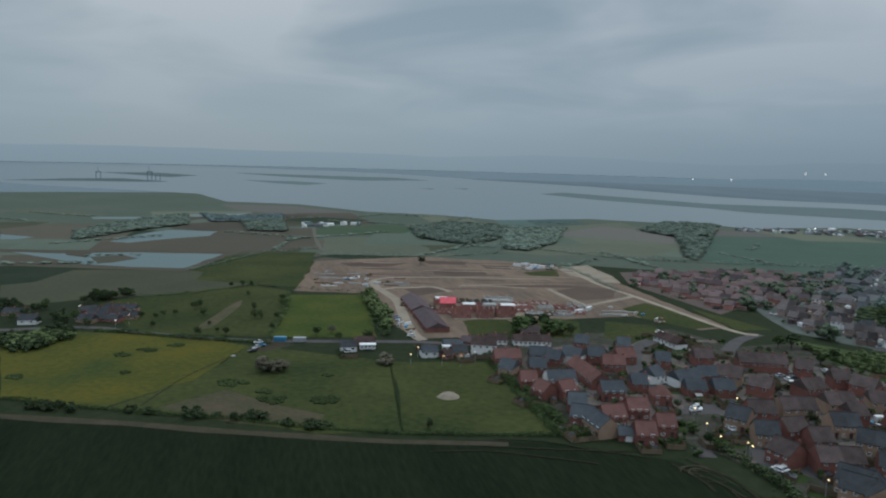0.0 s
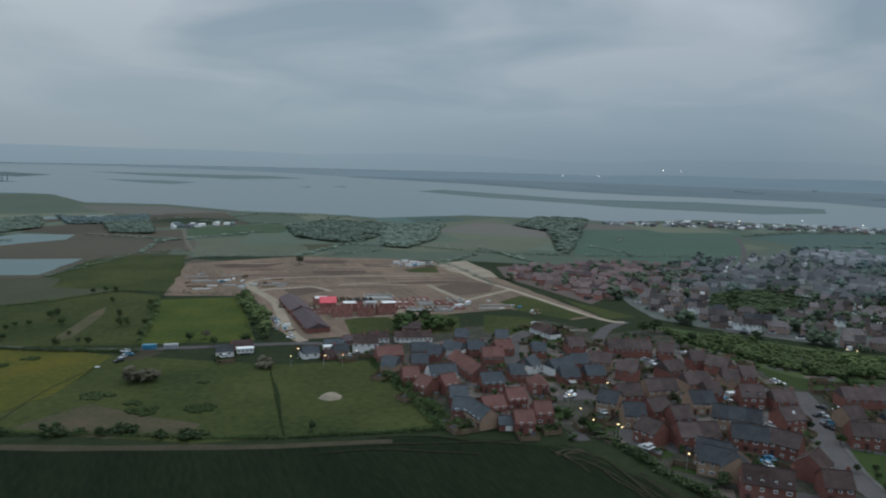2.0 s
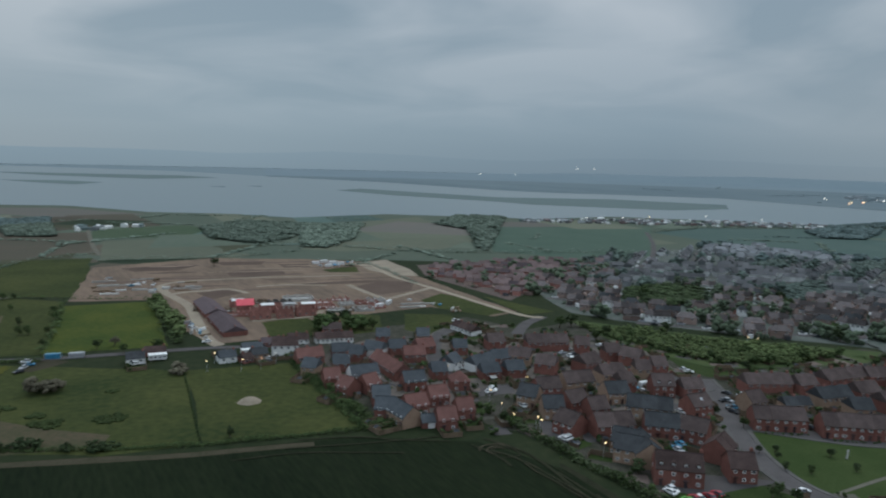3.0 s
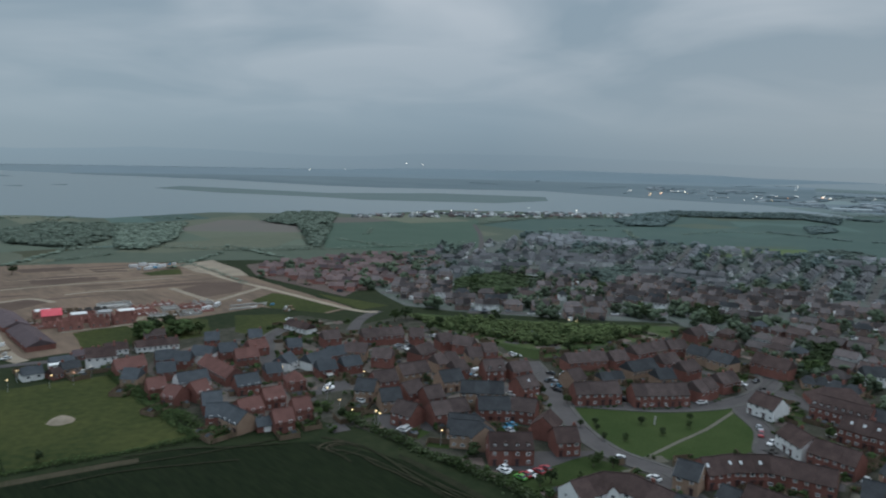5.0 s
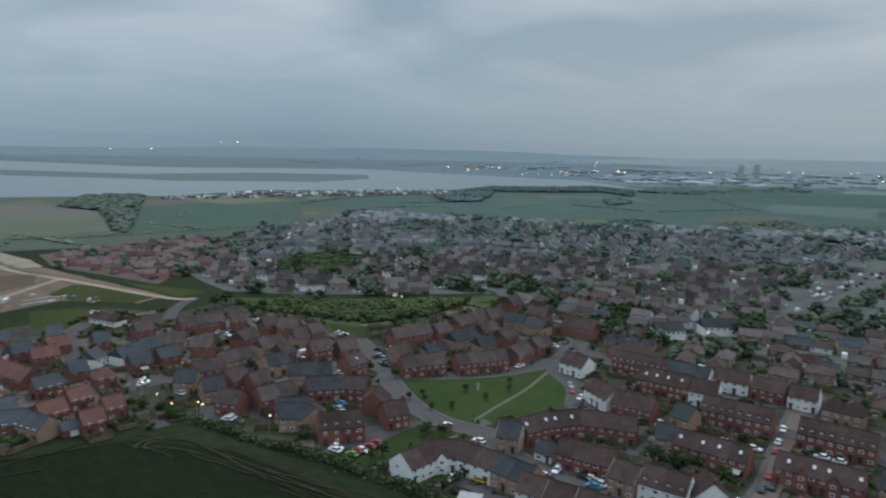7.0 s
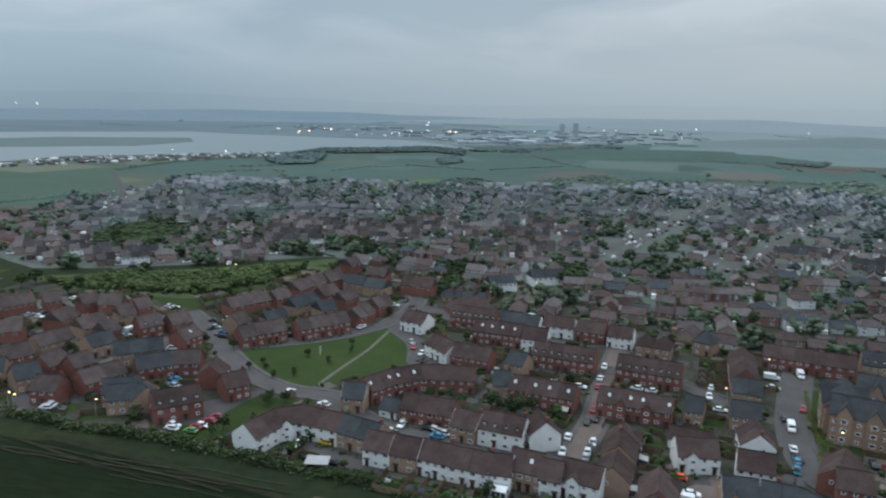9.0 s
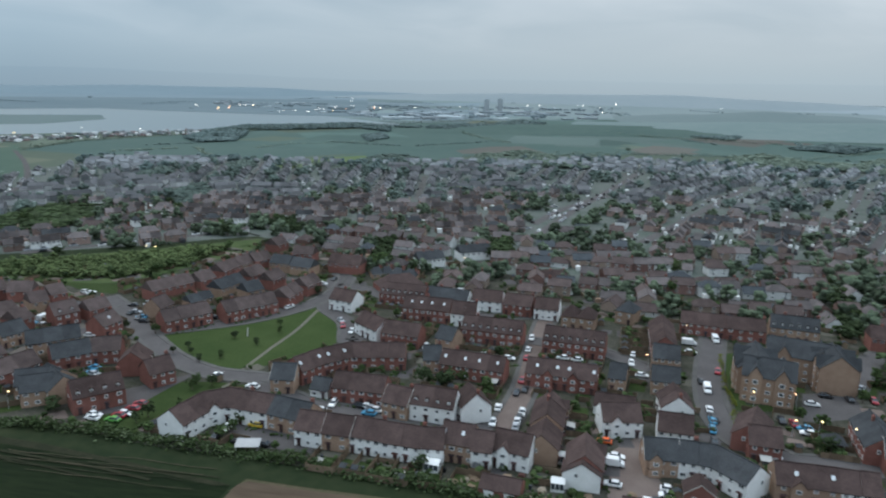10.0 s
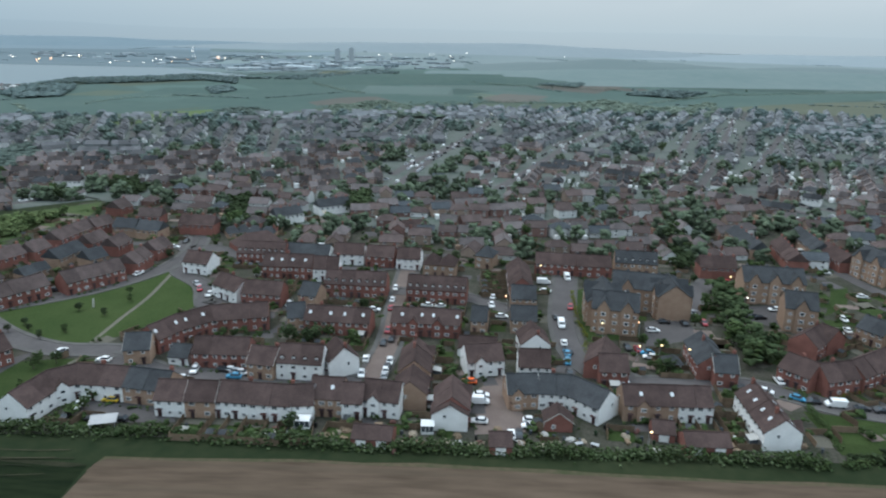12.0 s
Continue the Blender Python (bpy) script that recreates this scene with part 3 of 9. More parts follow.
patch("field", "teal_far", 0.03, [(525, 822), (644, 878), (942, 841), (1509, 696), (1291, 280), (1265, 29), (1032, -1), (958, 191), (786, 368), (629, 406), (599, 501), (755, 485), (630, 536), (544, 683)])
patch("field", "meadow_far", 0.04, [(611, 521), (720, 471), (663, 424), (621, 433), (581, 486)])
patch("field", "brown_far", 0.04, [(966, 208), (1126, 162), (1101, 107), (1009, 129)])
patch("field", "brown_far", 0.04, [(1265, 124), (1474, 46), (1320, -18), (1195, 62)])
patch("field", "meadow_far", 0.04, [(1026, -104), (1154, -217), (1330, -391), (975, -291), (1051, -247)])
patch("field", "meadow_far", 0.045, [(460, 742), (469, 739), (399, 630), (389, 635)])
patch("building_site", "site_soil", 0.05, [(-99.0, 458.1), (-108.8, 592.0), (-24.5, 632.8), (56.1, 620.2), (102.6, 599.4), (129.9, 521.8), (159.3, 387.4), (140.5, 378.7), (111.5, 409.6), (72.8, 397.5), (38.8, 379.6), (13.1, 349.7), (-13.8, 343.4), (-29.2, 378.0), (-50.4, 455.6)])
patch("site_heap", "dark_soil", 0.07, [(-21.0, 608.9), (20.8, 610.1), (15.5, 592.8), (-13.2, 590.7)])
patch("site_heap", "dark_soil", 0.07, [(-10.1, 558.2), (5.8, 566.8), (32.0, 559.9), (32.7, 541.0), (5.6, 531.2), (-7.4, 536.8)])
patch("site_heap", "dark_soil", 0.071, [(77.9, 484.7), (99.0, 503.1), (122.2, 497.8), (112.3, 463.7), (89.7, 453.1), (79.9, 461.0)])
patch("site_heap", "dark_soil", 0.072, [(-88.3, 583.0), (-52.1, 599.6), (-32.4, 593.5), (-45.1, 572.4), (-76.7, 566.7)])
patch("site_heap", "dark_soil", 0.073, [(-27.5, 475.0), (-6.5, 486.8), (1.4, 471.2), (-16.9, 452.8)])
patch("site_heap", "dark_soil", 0.074, [(29.8, 592.3), (53.5, 590.4), (54.6, 575.4), (33.6, 574.7)])
patch("site_bare", "chalk", 0.072, [(92.2, 594.3), (123.9, 609.7), (132.8, 552.5), (132.1, 522.1), (115.7, 524.3), (99.3, 552.2)])
patch("site_green", "meadow", 0.07, [(110.1, 430.1), (129.6, 450.3), (145.8, 421.8), (155.0, 389.1), (138.1, 380.7), (116.0, 403.8)])
patch("site_green", "meadow", 0.07, [(91.5, 393.6), (117.3, 386.6), (117.7, 367.9), (94.7, 339.7), (82.6, 356.1)])
patch("site_green", "meadow", 0.075, [(155.1, 437.6), (182.1, 384.5), (162.0, 380.3), (156.9, 412.3)])
patch("site_green", "meadow", 0.07, [(62.2, 559.5), (92.3, 579.2), (89.3, 545.2), (67.5, 546.8)])
patch("site_green", "meadow", 0.069, [(10.7, 384.9), (20.8, 389.9), (35.4, 393.5), (40.0, 375.4), (36.4, 354.4), (24.4, 348.2), (14.2, 347.7)])
patch("site_bare", "site_soil", 0.07, [(0.6, 395.1), (10.1, 384.9), (13.9, 347.7), (4.2, 348.3)])
patch("paddock", "meadow", 0.052, [(36.4, 354.4), (41.8, 393.2), (65.3, 397.9), (76.5, 391.5), (70.5, 354.7), (53.5, 351.0)])
streak = random.Random(6)
for k in range(22):  # scraped and tipped soil, in long bands across the site
    cx, cy = streak.uniform(-75, 85), streak.uniform(480, 605)
    long, wide, tilt = streak.uniform(12, 38), streak.uniform(1.2, 4.0), streak.uniform(-0.08, 0.12)
    ring = []
    for q in range(12):
        a, r = q * math.pi / 6, streak.uniform(0.75, 1.15)
        ring.append((cx + long * r * math.cos(a), cy + wide * r * math.sin(a) + tilt * long * r * math.cos(a)))
    patch("site_streak", streak.choice(("dark_soil", "dark_soil", "site_scrape")), 0.077 + 0.0004 * k, ring)
patch("new_estate_ground", "paving", 0.05, [(143.3, 574.7), (242.6, 595.2), (319.9, 578.0), (287.2, 509.0), (240.7, 469.2), (204.5, 459.9), (167.7, 420.9), (151.7, 473.1), (137.1, 518.3)])
patch("estate_ground", "garden_mix", 0.02, [(21.5, 317.7), (37.5, 358.5), (65.2, 361.5), (124.7, 379.6), (147.0, 345.3), (183.5, 357.4), (180.4, 306.9), (203.6, 252.2), (210.5, 252.2), (300.9, 277.3), (338.4, 224.1), (288.9, 175.3), (307.8, 122.5), (307.9, 77.6), (320.8, 26.6), (341.5, -32.1), (418.0, -134.2), (303.4, -116.2), (178.2, -75.5), (156.0, -51.6), (142.2, 8.3), (127.8, 70.9), (111.4, 133.5), (105.6, 169.8), (96.1, 193.0), (89.3, 209.7), (78.6, 222.8), (42.6, 232.1)])
patch("estate_ground", "close_ground", 0.024, [(34.2, 305.7), (42.0, 328.1), (63.2, 340.3), (91.0, 335.3), (107.3, 321.3), (123.5, 288.5), (112.9, 269.2), (84.0, 249.5), (70.0, 225.4), (59.0, 226.1), (51.2, 240.7), (44.9, 264.4)])
patch("estate_ground", "close_ground", 0.026, [(115.5, 326.7), (158.6, 326.3), (189.9, 293.0), (181.6, 243.3), (158.5, 202.7), (132.2, 185.1), (116.5, 195.5), (104.5, 214.1), (100.9, 246.6)])
patch("green", "lawn", 0.05, [(169.6, 196.3), (182.0, 188.6), (198.7, 178.5), (218.3, 171.9), (231.8, 168.1), (214.2, 153.7), (194.2, 137.2), (175.0, 138.0), (158.9, 148.1), (154.2, 158.1), (156.0, 173.9)])
road("path", "gravel_path", 1.3, [(158.4, 149.0), (175.6, 153.0), (193.9, 156.7), (209.2, 161.4), (226.0, 167.0)])
patch("verge", "lawn", 0.05, [(107.9, 160.0), (132.8, 164.3), (143.0, 157.5), (147.0, 149.7), (148.5, 144.2), (140.1, 144.0), (131.8, 147.9), (111.8, 143.8)])
road("path", "gravel_path", 1.3, [(138.7, 145.4), (144.6, 145.0), (150.5, 144.2)])
patch("belt", "rough_grass", 0.05, [(179.8, 364.4), (202.3, 344.4), (246.9, 306.8), (306.8, 269.4), (282.7, 255.5), (242.5, 255.8), (204.4, 261.9), (191.6, 281.8), (181.3, 320.2)])
patch("verge", "lawn", 0.055, [(192.2, 287.7), (203.2, 260.3), (203.6, 252.2), (192.6, 250.7), (188.9, 263.5)])
patch("field", "lawn", 0.05, [(178.5, -47.8), (178.1, -66.6), (166.1, -69.3), (159.5, -61.4), (159.5, -52.4)])
patch("flats_lawn", "lawn", 0.06, [(249.1, 16.2), (253.9, 11.4), (210.0, 5.6), (216.4, -7.2), (212.5, -9.0), (204.8, 7.8)])
patch("flats_lawn", "lawn", 0.06, [(262.6, -24.2), (261.8, -31.1), (235.7, -29.1), (233.6, -22.7)])
patch("verge", "lawn", 0.06, [(287.2, -78.3), (285.8, -83.9), (262.7, -78.3), (251.3, -68.6)])
patch("car_park", "asphalt", 0.06, [(130.0, 129.1), (137.9, 118.7), (141.2, 110.2), (127.3, 98.7), (121.1, 118.8)])
patch("car_park", "asphalt", 0.06, [(226.6, -9.0), (236.3, -22.8), (218.0, -26.0), (210.2, -15.7), (206.0, -9.0)])
patch("car_park", "asphalt", 0.06, [(249.2, -37.6), (258.6, -57.4), (235.7, -51.8), (236.1, -38.0)])
patch("courtyard", "paving", 0.06, [(164.7, 33.5), (176.4, 28.9), (164.2, 25.1), (153.1, 18.3), (147.8, 18.1), (143.1, 29.4)])
patch("courtyard", "asphalt", 0.06, [(149.8, 104.0), (158.6, 90.3), (154.0, 86.2), (146.3, 100.1)])
patch("courtyard", "asphalt", 0.06, [(207.4, 97.4), (195.4, 101.9), (180.4, 104.0), (187.3, 82.5), (198.9, 75.7)])
patch("courtyard", "asphalt", 0.06, [(130.1, 168.5), (144.0, 162.3), (150.3, 159.1), (122.1, 156.4), (111.8, 163.1), (115.2, 165.3)])
patch("courtyard", "asphalt", 0.06, [(99.5, 218.8), (119.3, 214.0), (117.4, 202.5), (103.8, 201.4), (96.2, 206.9)])
patch("courtyard", "paving", 0.06, [(68.2, 242.9), (77.7, 244.2), (76.7, 228.7), (64.2, 238.9)])
# yards and closes of the estate
patch("courtyard", "asphalt", 0.062, [(89.3, 255.1), (104.0, 259.1), (103.1, 248.6), (87.4, 247.3)])
patch("courtyard", "asphalt", 0.063, [(96.5, 209.8), (103.6, 212.2), (113.1, 210.0), (112.3, 197.6), (100.4, 197.0)])
patch("courtyard", "asphalt", 0.062, [(110.2, 243.6), (120.2, 246.6), (120.3, 238.8), (112.4, 235.3)])
patch("courtyard", "asphalt", 0.064, [(132.3, 194.6), (141.3, 198.1), (135.1, 181.0), (123.9, 176.2)])
patch("courtyard", "paving", 0.062, [(63.0, 246.1), (77.6, 250.9), (77.5, 243.1), (67.6, 239.0)])
road("road", "asphalt", 5, [(102.7, 239.9), (115.7, 237.3), (123.5, 226.4), (137.1, 230.8), (146.4, 224.8), (158.3, 220.7)])
road("road", "asphalt", 5, [(121.7, 312.2), (128.0, 292.9), (146.5, 295.2), (161.5, 291.7), (181.7, 290.6)])
road("road", "paving", 4.5, [(136.6, 248.5), (149.9, 245.7), (156.3, 235.9), (167.6, 233.9), (182.5, 238.3)])
road("road", "paving", 4.5, [(44.4, 290.9), (58.2, 274.7), (66.4, 259.9), (79.5, 257.3), (90.5, 255.0)])
road("road", "asphalt", 4.5, [(207.4, 236.0), (221.9, 226.3), (221.1, 208.6), (235.6, 201.8), (232.3, 185.3)])
road("road", "asphalt", 6.5, [(169.5, 373.1), (152.3, 357.5), (138.3, 335.8)])
road("road", "asphalt", 6, [(188.5, 249.1), (179.3, 225.7), (168.5, 205.8), (161.0, 190.4), (154.4, 173.6), (151.9, 155.8), (155.8, 140.6), (156.2, 135.3)])
road("road", "asphalt", 6, [(168.9, 199.5), (182.0, 188.6), (198.2, 178.1), (218.3, 171.9), (238.0, 172.0), (259.6, 179.3), (271.2, 188.6)])
road("road", "asphalt", 5, [(239.9, 161.6), (224.0, 164.7), (211.3, 146.1), (194.7, 133.4), (211.3, 134.6)])
road("road", "paving", 6, [(161.6, 62.5), (186.2, 65.5), (215.6, 72.7), (250.9, 80.7), (273.0, 84.6)])
road("road", "asphalt", 7, [(265.5, 20.9), (223.0, 17.5), (199.1, 12.4), (185.8, 4.9), (181.6, -7.5)])
road("road", "asphalt", 6, [(181.6, -7.5), (189.0, -32.8), (186.7, -46.6), (183.1, -56.6), (182.8, -77.0)])
road("road", "asphalt", 5, [(151.7, 138.8), (150.5, 123.9), (149.2, 112.3), (155.7, 85.4), (159.7, 64.2)])
road("road", "asphalt", 5, [(239.8, 124.2), (231.6, 97.0), (228.4, 78.1), (232.1, 57.9), (222.7, 34.7)])
road("road", "asphalt", 5.5, [(273.4, 189.4), (248.9, 178.6), (252.8, 167.6), (241.5, 130.0), (243.5, 106.7), (257.5, 83.3)])
road("road", "asphalt", 6, [(339.9, -83.0), (307.2, -84.8), (280.1, -95.4)])
road("road", "asphalt", 5, [(280.8, -49.1), (275.1, -32.1), (236.3, -22.8)])
road("lane", "asphalt", 5, [(-216.8, 337.1), (-180.4, 347.2), (-149.0, 340.4), (-118.7, 333.8), (-82.5, 331.4), (-50.3, 333.9), (-12.1, 337.0), (18.1, 334.0), (31.9, 335.5)])
road("lane", "asphalt", 5, [(-316.1, 355.5), (-216.8, 337.1)])
road("site_road", "chalk", 6, [(-52.1, 504.1), (-47.1, 480.4), (-36.6, 454.9), (-29.2, 433.5), (-24.0, 402.1), (-18.9, 369.6), (-14.1, 349.4), (-9.7, 340.5)])
road("site_road", "chalk", 4, [(-43.2, 470.3), (-34.8, 478.1), (-20.1, 481.9), (-8.9, 485.8), (-0.5, 477.3), (3.9, 469.1)])
road("site_road", "chalk", 3.5, [(-52.1, 504.1), (-41.6, 517.8), (-13.8, 524.8), (19.5, 529.5), (53.5, 529.2), (79.9, 531.6)])
road("site_road", "chalk", 3, [(10.3, 491.9), (30.2, 496.0), (57.8, 491.0)])
road("site_road", "chalk", 4, [(5.8, 389.3), (17.8, 391.5), (37.1, 394.8), (46.0, 411.0)])
road("site_road", "chalk", 4.5, [(72.7, 490.7), (78.6, 469.2), (86.3, 443.7), (91.2, 438.0), (101.3, 446.9), (116.0, 460.1), (129.0, 472.2)])
road("site_road", "chalk", 4.2, [(105.3, 598.5), (111.1, 525.3), (132.3, 459.7), (156.2, 383.3), (168.2, 370.3)])
road("lane", "asphalt", 5, [(518, 824), (449, 699), (377, 589), (311, 516)])
road("lane", "gravel_path", 4, [(-164, 870), (-136, 738), (-116, 660)])
road("road", "asphalt", 5, [(81.5, 289.1), (87.2, 315.2), (95.8, 339.1), (106.8, 352.4)])
road("road", "asphalt", 5, [(145.1, 276.5), (150.6, 255.7), (170.4, 254.6), (185.9, 246.1)])
road("road", "asphalt", 6, [(534.3, 7.3), (617.4, 0.4), (738.7, -11.5)])
road("road", "asphalt", 6, [(413.8, 76.9), (594.4, 54.8), (701.6, 41.4)])
road("road", "asphalt", 6, [(571.1, -32.0), (679.3, -45.9), (792.4, -55.8)])
road("road", "asphalt", 6, [(589, -61), (728, -85), (902, -110)])
road("road", "asphalt", 6, [(523, -81), (715, -128), (882, -169)])
road("road", "asphalt", 6, [(399.7, 136.8), (492.3, 142.5), (557.5, 142.4), (624.7, 123.2)])
road("road", "asphalt", 6, [(431.7, 150.3), (493.4, 151.2), (577.0, 144.7), (752.9, 150.1)])
road("road", "asphalt", 6, [(450.6, -64.8), (418.2, -87.4), (396.0, -107.7)])
RIVER = [(-1228, 1807), (-953, 1632), (-522, 1482), (-397, 1271), (-261, 1251), (-127, 1130), (-9, 1103), (75, 1039), (221, 1105), (402, 1047), (434, 1019), (601, 1069), (779, 979), (908, 902), (908, 908), (1216, 821), (1275, 721), (1346, 863), (1509, 1199), (1418, 1787), (946, 2044), (557, 2591), (67, 3049), (-57, 3247), (-286, 3529), (-633, 3759), (-1216, 4111), (-1981, 4207), (-2609, 3849)]
water("river", "water", 0.12, RIVER)
land("island", "marsh", 0.3, [(244, 1873), (329, 1990), (604, 1621), (891, 1583), (1084, 1399), (985, 1260), (819, 1218), (580, 1361), (540, 1448), (355, 1654)])
land("island", "marsh", 0.3, [(-911, 2999), (-448, 2939), (-213, 2920), (-68, 2689), (-301, 2494), (-622, 2679)])
land("island", "marsh", 0.3, [(-650, 2257), (-493, 2279), (-366, 2176), (-404, 2017), (-522, 2105)])
land("island", "marsh", 0.3, [(-1287, 2621), (-1116, 2740), (-897, 2551), (-909, 2323)])
land("island", "marsh", 0.3, [(-1153, 1826), (-1088, 2033), (-974, 2139), (-782, 1996), (-853, 1939), (-1037, 1879)])
land("island", "marsh", 0.3, [(-2166, 4115), (-1694, 4331), (-1318, 4459), (-1840, 4270)])
land("island", "marsh", 0.3, [(-79, 2002), (-35, 2030), (-41, 1955)])
land("island", "marsh", 0.3, [(19, 2063), (64, 2091), (54, 2012)])
hedge("hedge_may", 3.1, [(89.2, 216.7), (94.1, 202.5), (99.0, 182.1), (105.9, 163.2), (111.2, 143.1), (116.2, 120.3), (122.5, 97.0), (124.2, 83.2), (128.5, 62.8), (132.1, 45.1), (140.9, 8.1), (148.9, -22.4), (153.8, -48.8)])
hedge("hedge_dark", 2.9, [(89.2, 216.7), (94.1, 202.5), (99.0, 182.1), (105.9, 163.2), (111.2, 143.1), (116.2, 120.3), (122.5, 97.0), (124.2, 83.2), (128.5, 62.8), (132.1, 45.1), (140.9, 8.1), (148.9, -22.4), (153.8, -48.8)])
hedge("hedge_dark", 3, [(21.5, 317.7), (28.9, 283.5), (36.1, 254.8), (42.4, 231.1), (51.4, 224.9)])
hedge("hedge_dark", 2.5, [(38.4, 224.4), (60.2, 226.0), (77.9, 228.3)])
hedge("hedge_dark", 1.7, [(-158.1, 243.7), (-124.1, 236.7), (-98.8, 232.7), (-72.7, 230.0), (-41.0, 224.3), (-14.6, 221.4), (38.2, 223.4)])
hedge("hedge_dark", 0.6, [(-23.1, 303.1), (-12.4, 221.6)])
hedge("hedge_dark", 5, [(-49.3, 446.2), (-29.4, 344.9)])
hedge("hedge_dark", 3, [(-100.8, 457.9), (-89.3, 384.2), (-84.9, 338.7)])
hedge("hedge_dark", 2.5, [(-172.3, 342.3), (-119.3, 331.6), (-81.5, 327.4)])
hedge("hedge_dark", 3, [(-200.2, 310.6), (-187.0, 318.9), (-174.7, 325.5)])
hedge("hedge_dark", 2.5, [(-209.7, 417.9), (-159.4, 439.5), (-133.2, 473.6), (-54.5, 458.9)])
hedge("hedge_dark", 3, [(-193.7, 523.2), (-162.8, 634.5), (-123.4, 671.1)])
hedge("hedge_dark", 4, [(-115.0, 625.5), (-9.2, 635.8), (55.3, 676.0)])
hedge("hedge_dark", 5, [(12.6, 723.0), (96.0, 708.3), (164.3, 657.8), (250.6, 643.0), (391.4, 633.6)])
hedge("hedge_dark", 3, [(101.1, 610.4), (115.7, 528.4), (121.3, 487.8)])
hedge("hedge_dark", 2.5, [(21.4, 305.8), (38.5, 225.4)])
hedge("hedge_dark", 2, [(153.6, -51.1), (160.2, -61.6), (166.9, -71.8)])
hedge("hedge_dark", 1.6, [(190.8, -49.4), (177.2, -50.1), (161.0, -52.8)])
hedge("hedge_yellow", 1.2, [(248.9, 16.8), (219.7, 12.2), (207.0, 8.0)])
hedge("hedge_yellow", 1.2, [(204.6, 8.6), (192.7, 6.9), (184.5, 3.2)])
hedge("hedge_yellow", 1.0, [(189.4, -45.0), (188.7, -57.9), (198.0, -72.2)])
hedge("hedge_dark", 1.2, [(204.6, 73.9), (191.8, 90.3)])
wood("scrub", 0.35, [(-75.3, 268.5), (-77.5, 264.9), (-80.8, 263.2), (-86.0, 264.1), (-87.4, 267.4), (-87.9, 270.8), (-83.7, 272.7), (-79.6, 271.6)], "leaf_scrub")
wood("scrub", 0.40, [(-57.2, 250.4), (-57.0, 247.0), (-60.8, 245.3), (-64.4, 246.4), (-68.1, 249.5), (-66.5, 253.1), (-63.1, 254.9), (-58.2, 253.8)], "leaf_scrub")
wood("scrub", 0.45, [(-37.4, 252.1), (-39.3, 248.1), (-42.4, 246.3), (-46.7, 247.5), (-47.8, 251.2), (-47.8, 255.2), (-44.3, 257.1), (-40.9, 255.8)], "leaf_scrub")
wood("scrub", 0.30, [(-64.0, 258.7), (-63.8, 256.9), (-65.9, 255.9), (-68.0, 256.5), (-69.9, 258.1), (-68.9, 260.1), (-67.2, 261.0), (-64.7, 260.5)], "leaf_scrub")
wood("scrub", 0.30, [(-43.5, 281.6), (-43.9, 280.0), (-46.0, 279.1), (-48.1, 279.6), (-49.9, 281.0), (-49.0, 282.7), (-46.8, 283.6), (-44.1, 283.2)], "leaf_scrub")
wood("scrub", 0.40, [(-164.2, 267.5), (-163.0, 265.0), (-165.5, 263.8), (-168.5, 264.5), (-171.8, 266.8), (-171.3, 269.4), (-169.6, 270.6), (-166.0, 269.9)], "leaf_scrub")
wood("scrub", 0.40, [(-136.9, 301.4), (-137.4, 298.8), (-139.1, 297.6), (-142.2, 298.3), (-143.6, 300.7), (-144.3, 303.2), (-142.3, 304.4), (-139.8, 303.6)], "leaf_scrub")
wood("scrub", 0.35, [(-129.5, 310.4), (-129.1, 308.4), (-131.7, 307.4), (-134.4, 307.9), (-137.3, 309.6), (-136.4, 311.7), (-134.0, 312.8), (-130.5, 312.3)], "leaf_scrub")
wood("scrub", 0.30, [(-120.3, 319.1), (-120.2, 317.4), (-122.5, 316.4), (-124.9, 316.9), (-127.3, 318.4), (-126.6, 320.2), (-124.3, 321.2), (-121.2, 320.8)], "leaf_scrub")
wood("scrub", 0.25, [(-125.8, 276.9), (-126.1, 275.3), (-127.0, 274.6), (-128.8, 275.1), (-129.7, 276.6), (-130.3, 278.1), (-129.0, 278.9), (-127.4, 278.4)], "leaf_scrub")
wood("scrub", 3.4, [(-79.6, 232.1), (-80.8, 229.4), (-83.1, 228.1), (-86.6, 228.9), (-88.5, 231.4), (-89.0, 234.0), (-85.7, 235.3), (-82.1, 234.5)], "leaf_dark")
wood("scrub", 3.2, [(-105.2, 234.9), (-105.4, 232.6), (-106.4, 231.5), (-108.5, 232.3), (-109.7, 234.5), (-110.6, 236.8), (-109.2, 237.9), (-107.4, 237.1)], "leaf_dark")
wood("scrub", 2.4, [(-98.1, 233.8), (-97.7, 231.9), (-99.6, 231.0), (-101.7, 231.6), (-104.1, 233.3), (-103.6, 235.3), (-101.8, 236.3), (-99.0, 235.7)], "leaf_dark")
wood("scrub", 3.6, [(-58.5, 231.1), (-58.6, 228.9), (-62.1, 227.7), (-65.8, 228.3), (-68.0, 230.3), (-66.4, 232.7), (-63.8, 233.8), (-60.2, 233.2)], "leaf_dark")
wood("scrub", 2.6, [(-74.4, 231.9), (-74.8, 230.4), (-75.5, 229.7), (-76.9, 230.3), (-77.4, 231.7), (-77.8, 233.2), (-76.8, 233.9), (-75.7, 233.3)], "leaf_dark")
wood("scrub", 3.4, [(-35.7, 225.2), (-37.4, 223.0), (-40.2, 221.9), (-43.6, 222.5), (-45.1, 224.5), (-45.0, 226.6), (-41.3, 227.8), (-37.6, 227.2)], "leaf_dark")
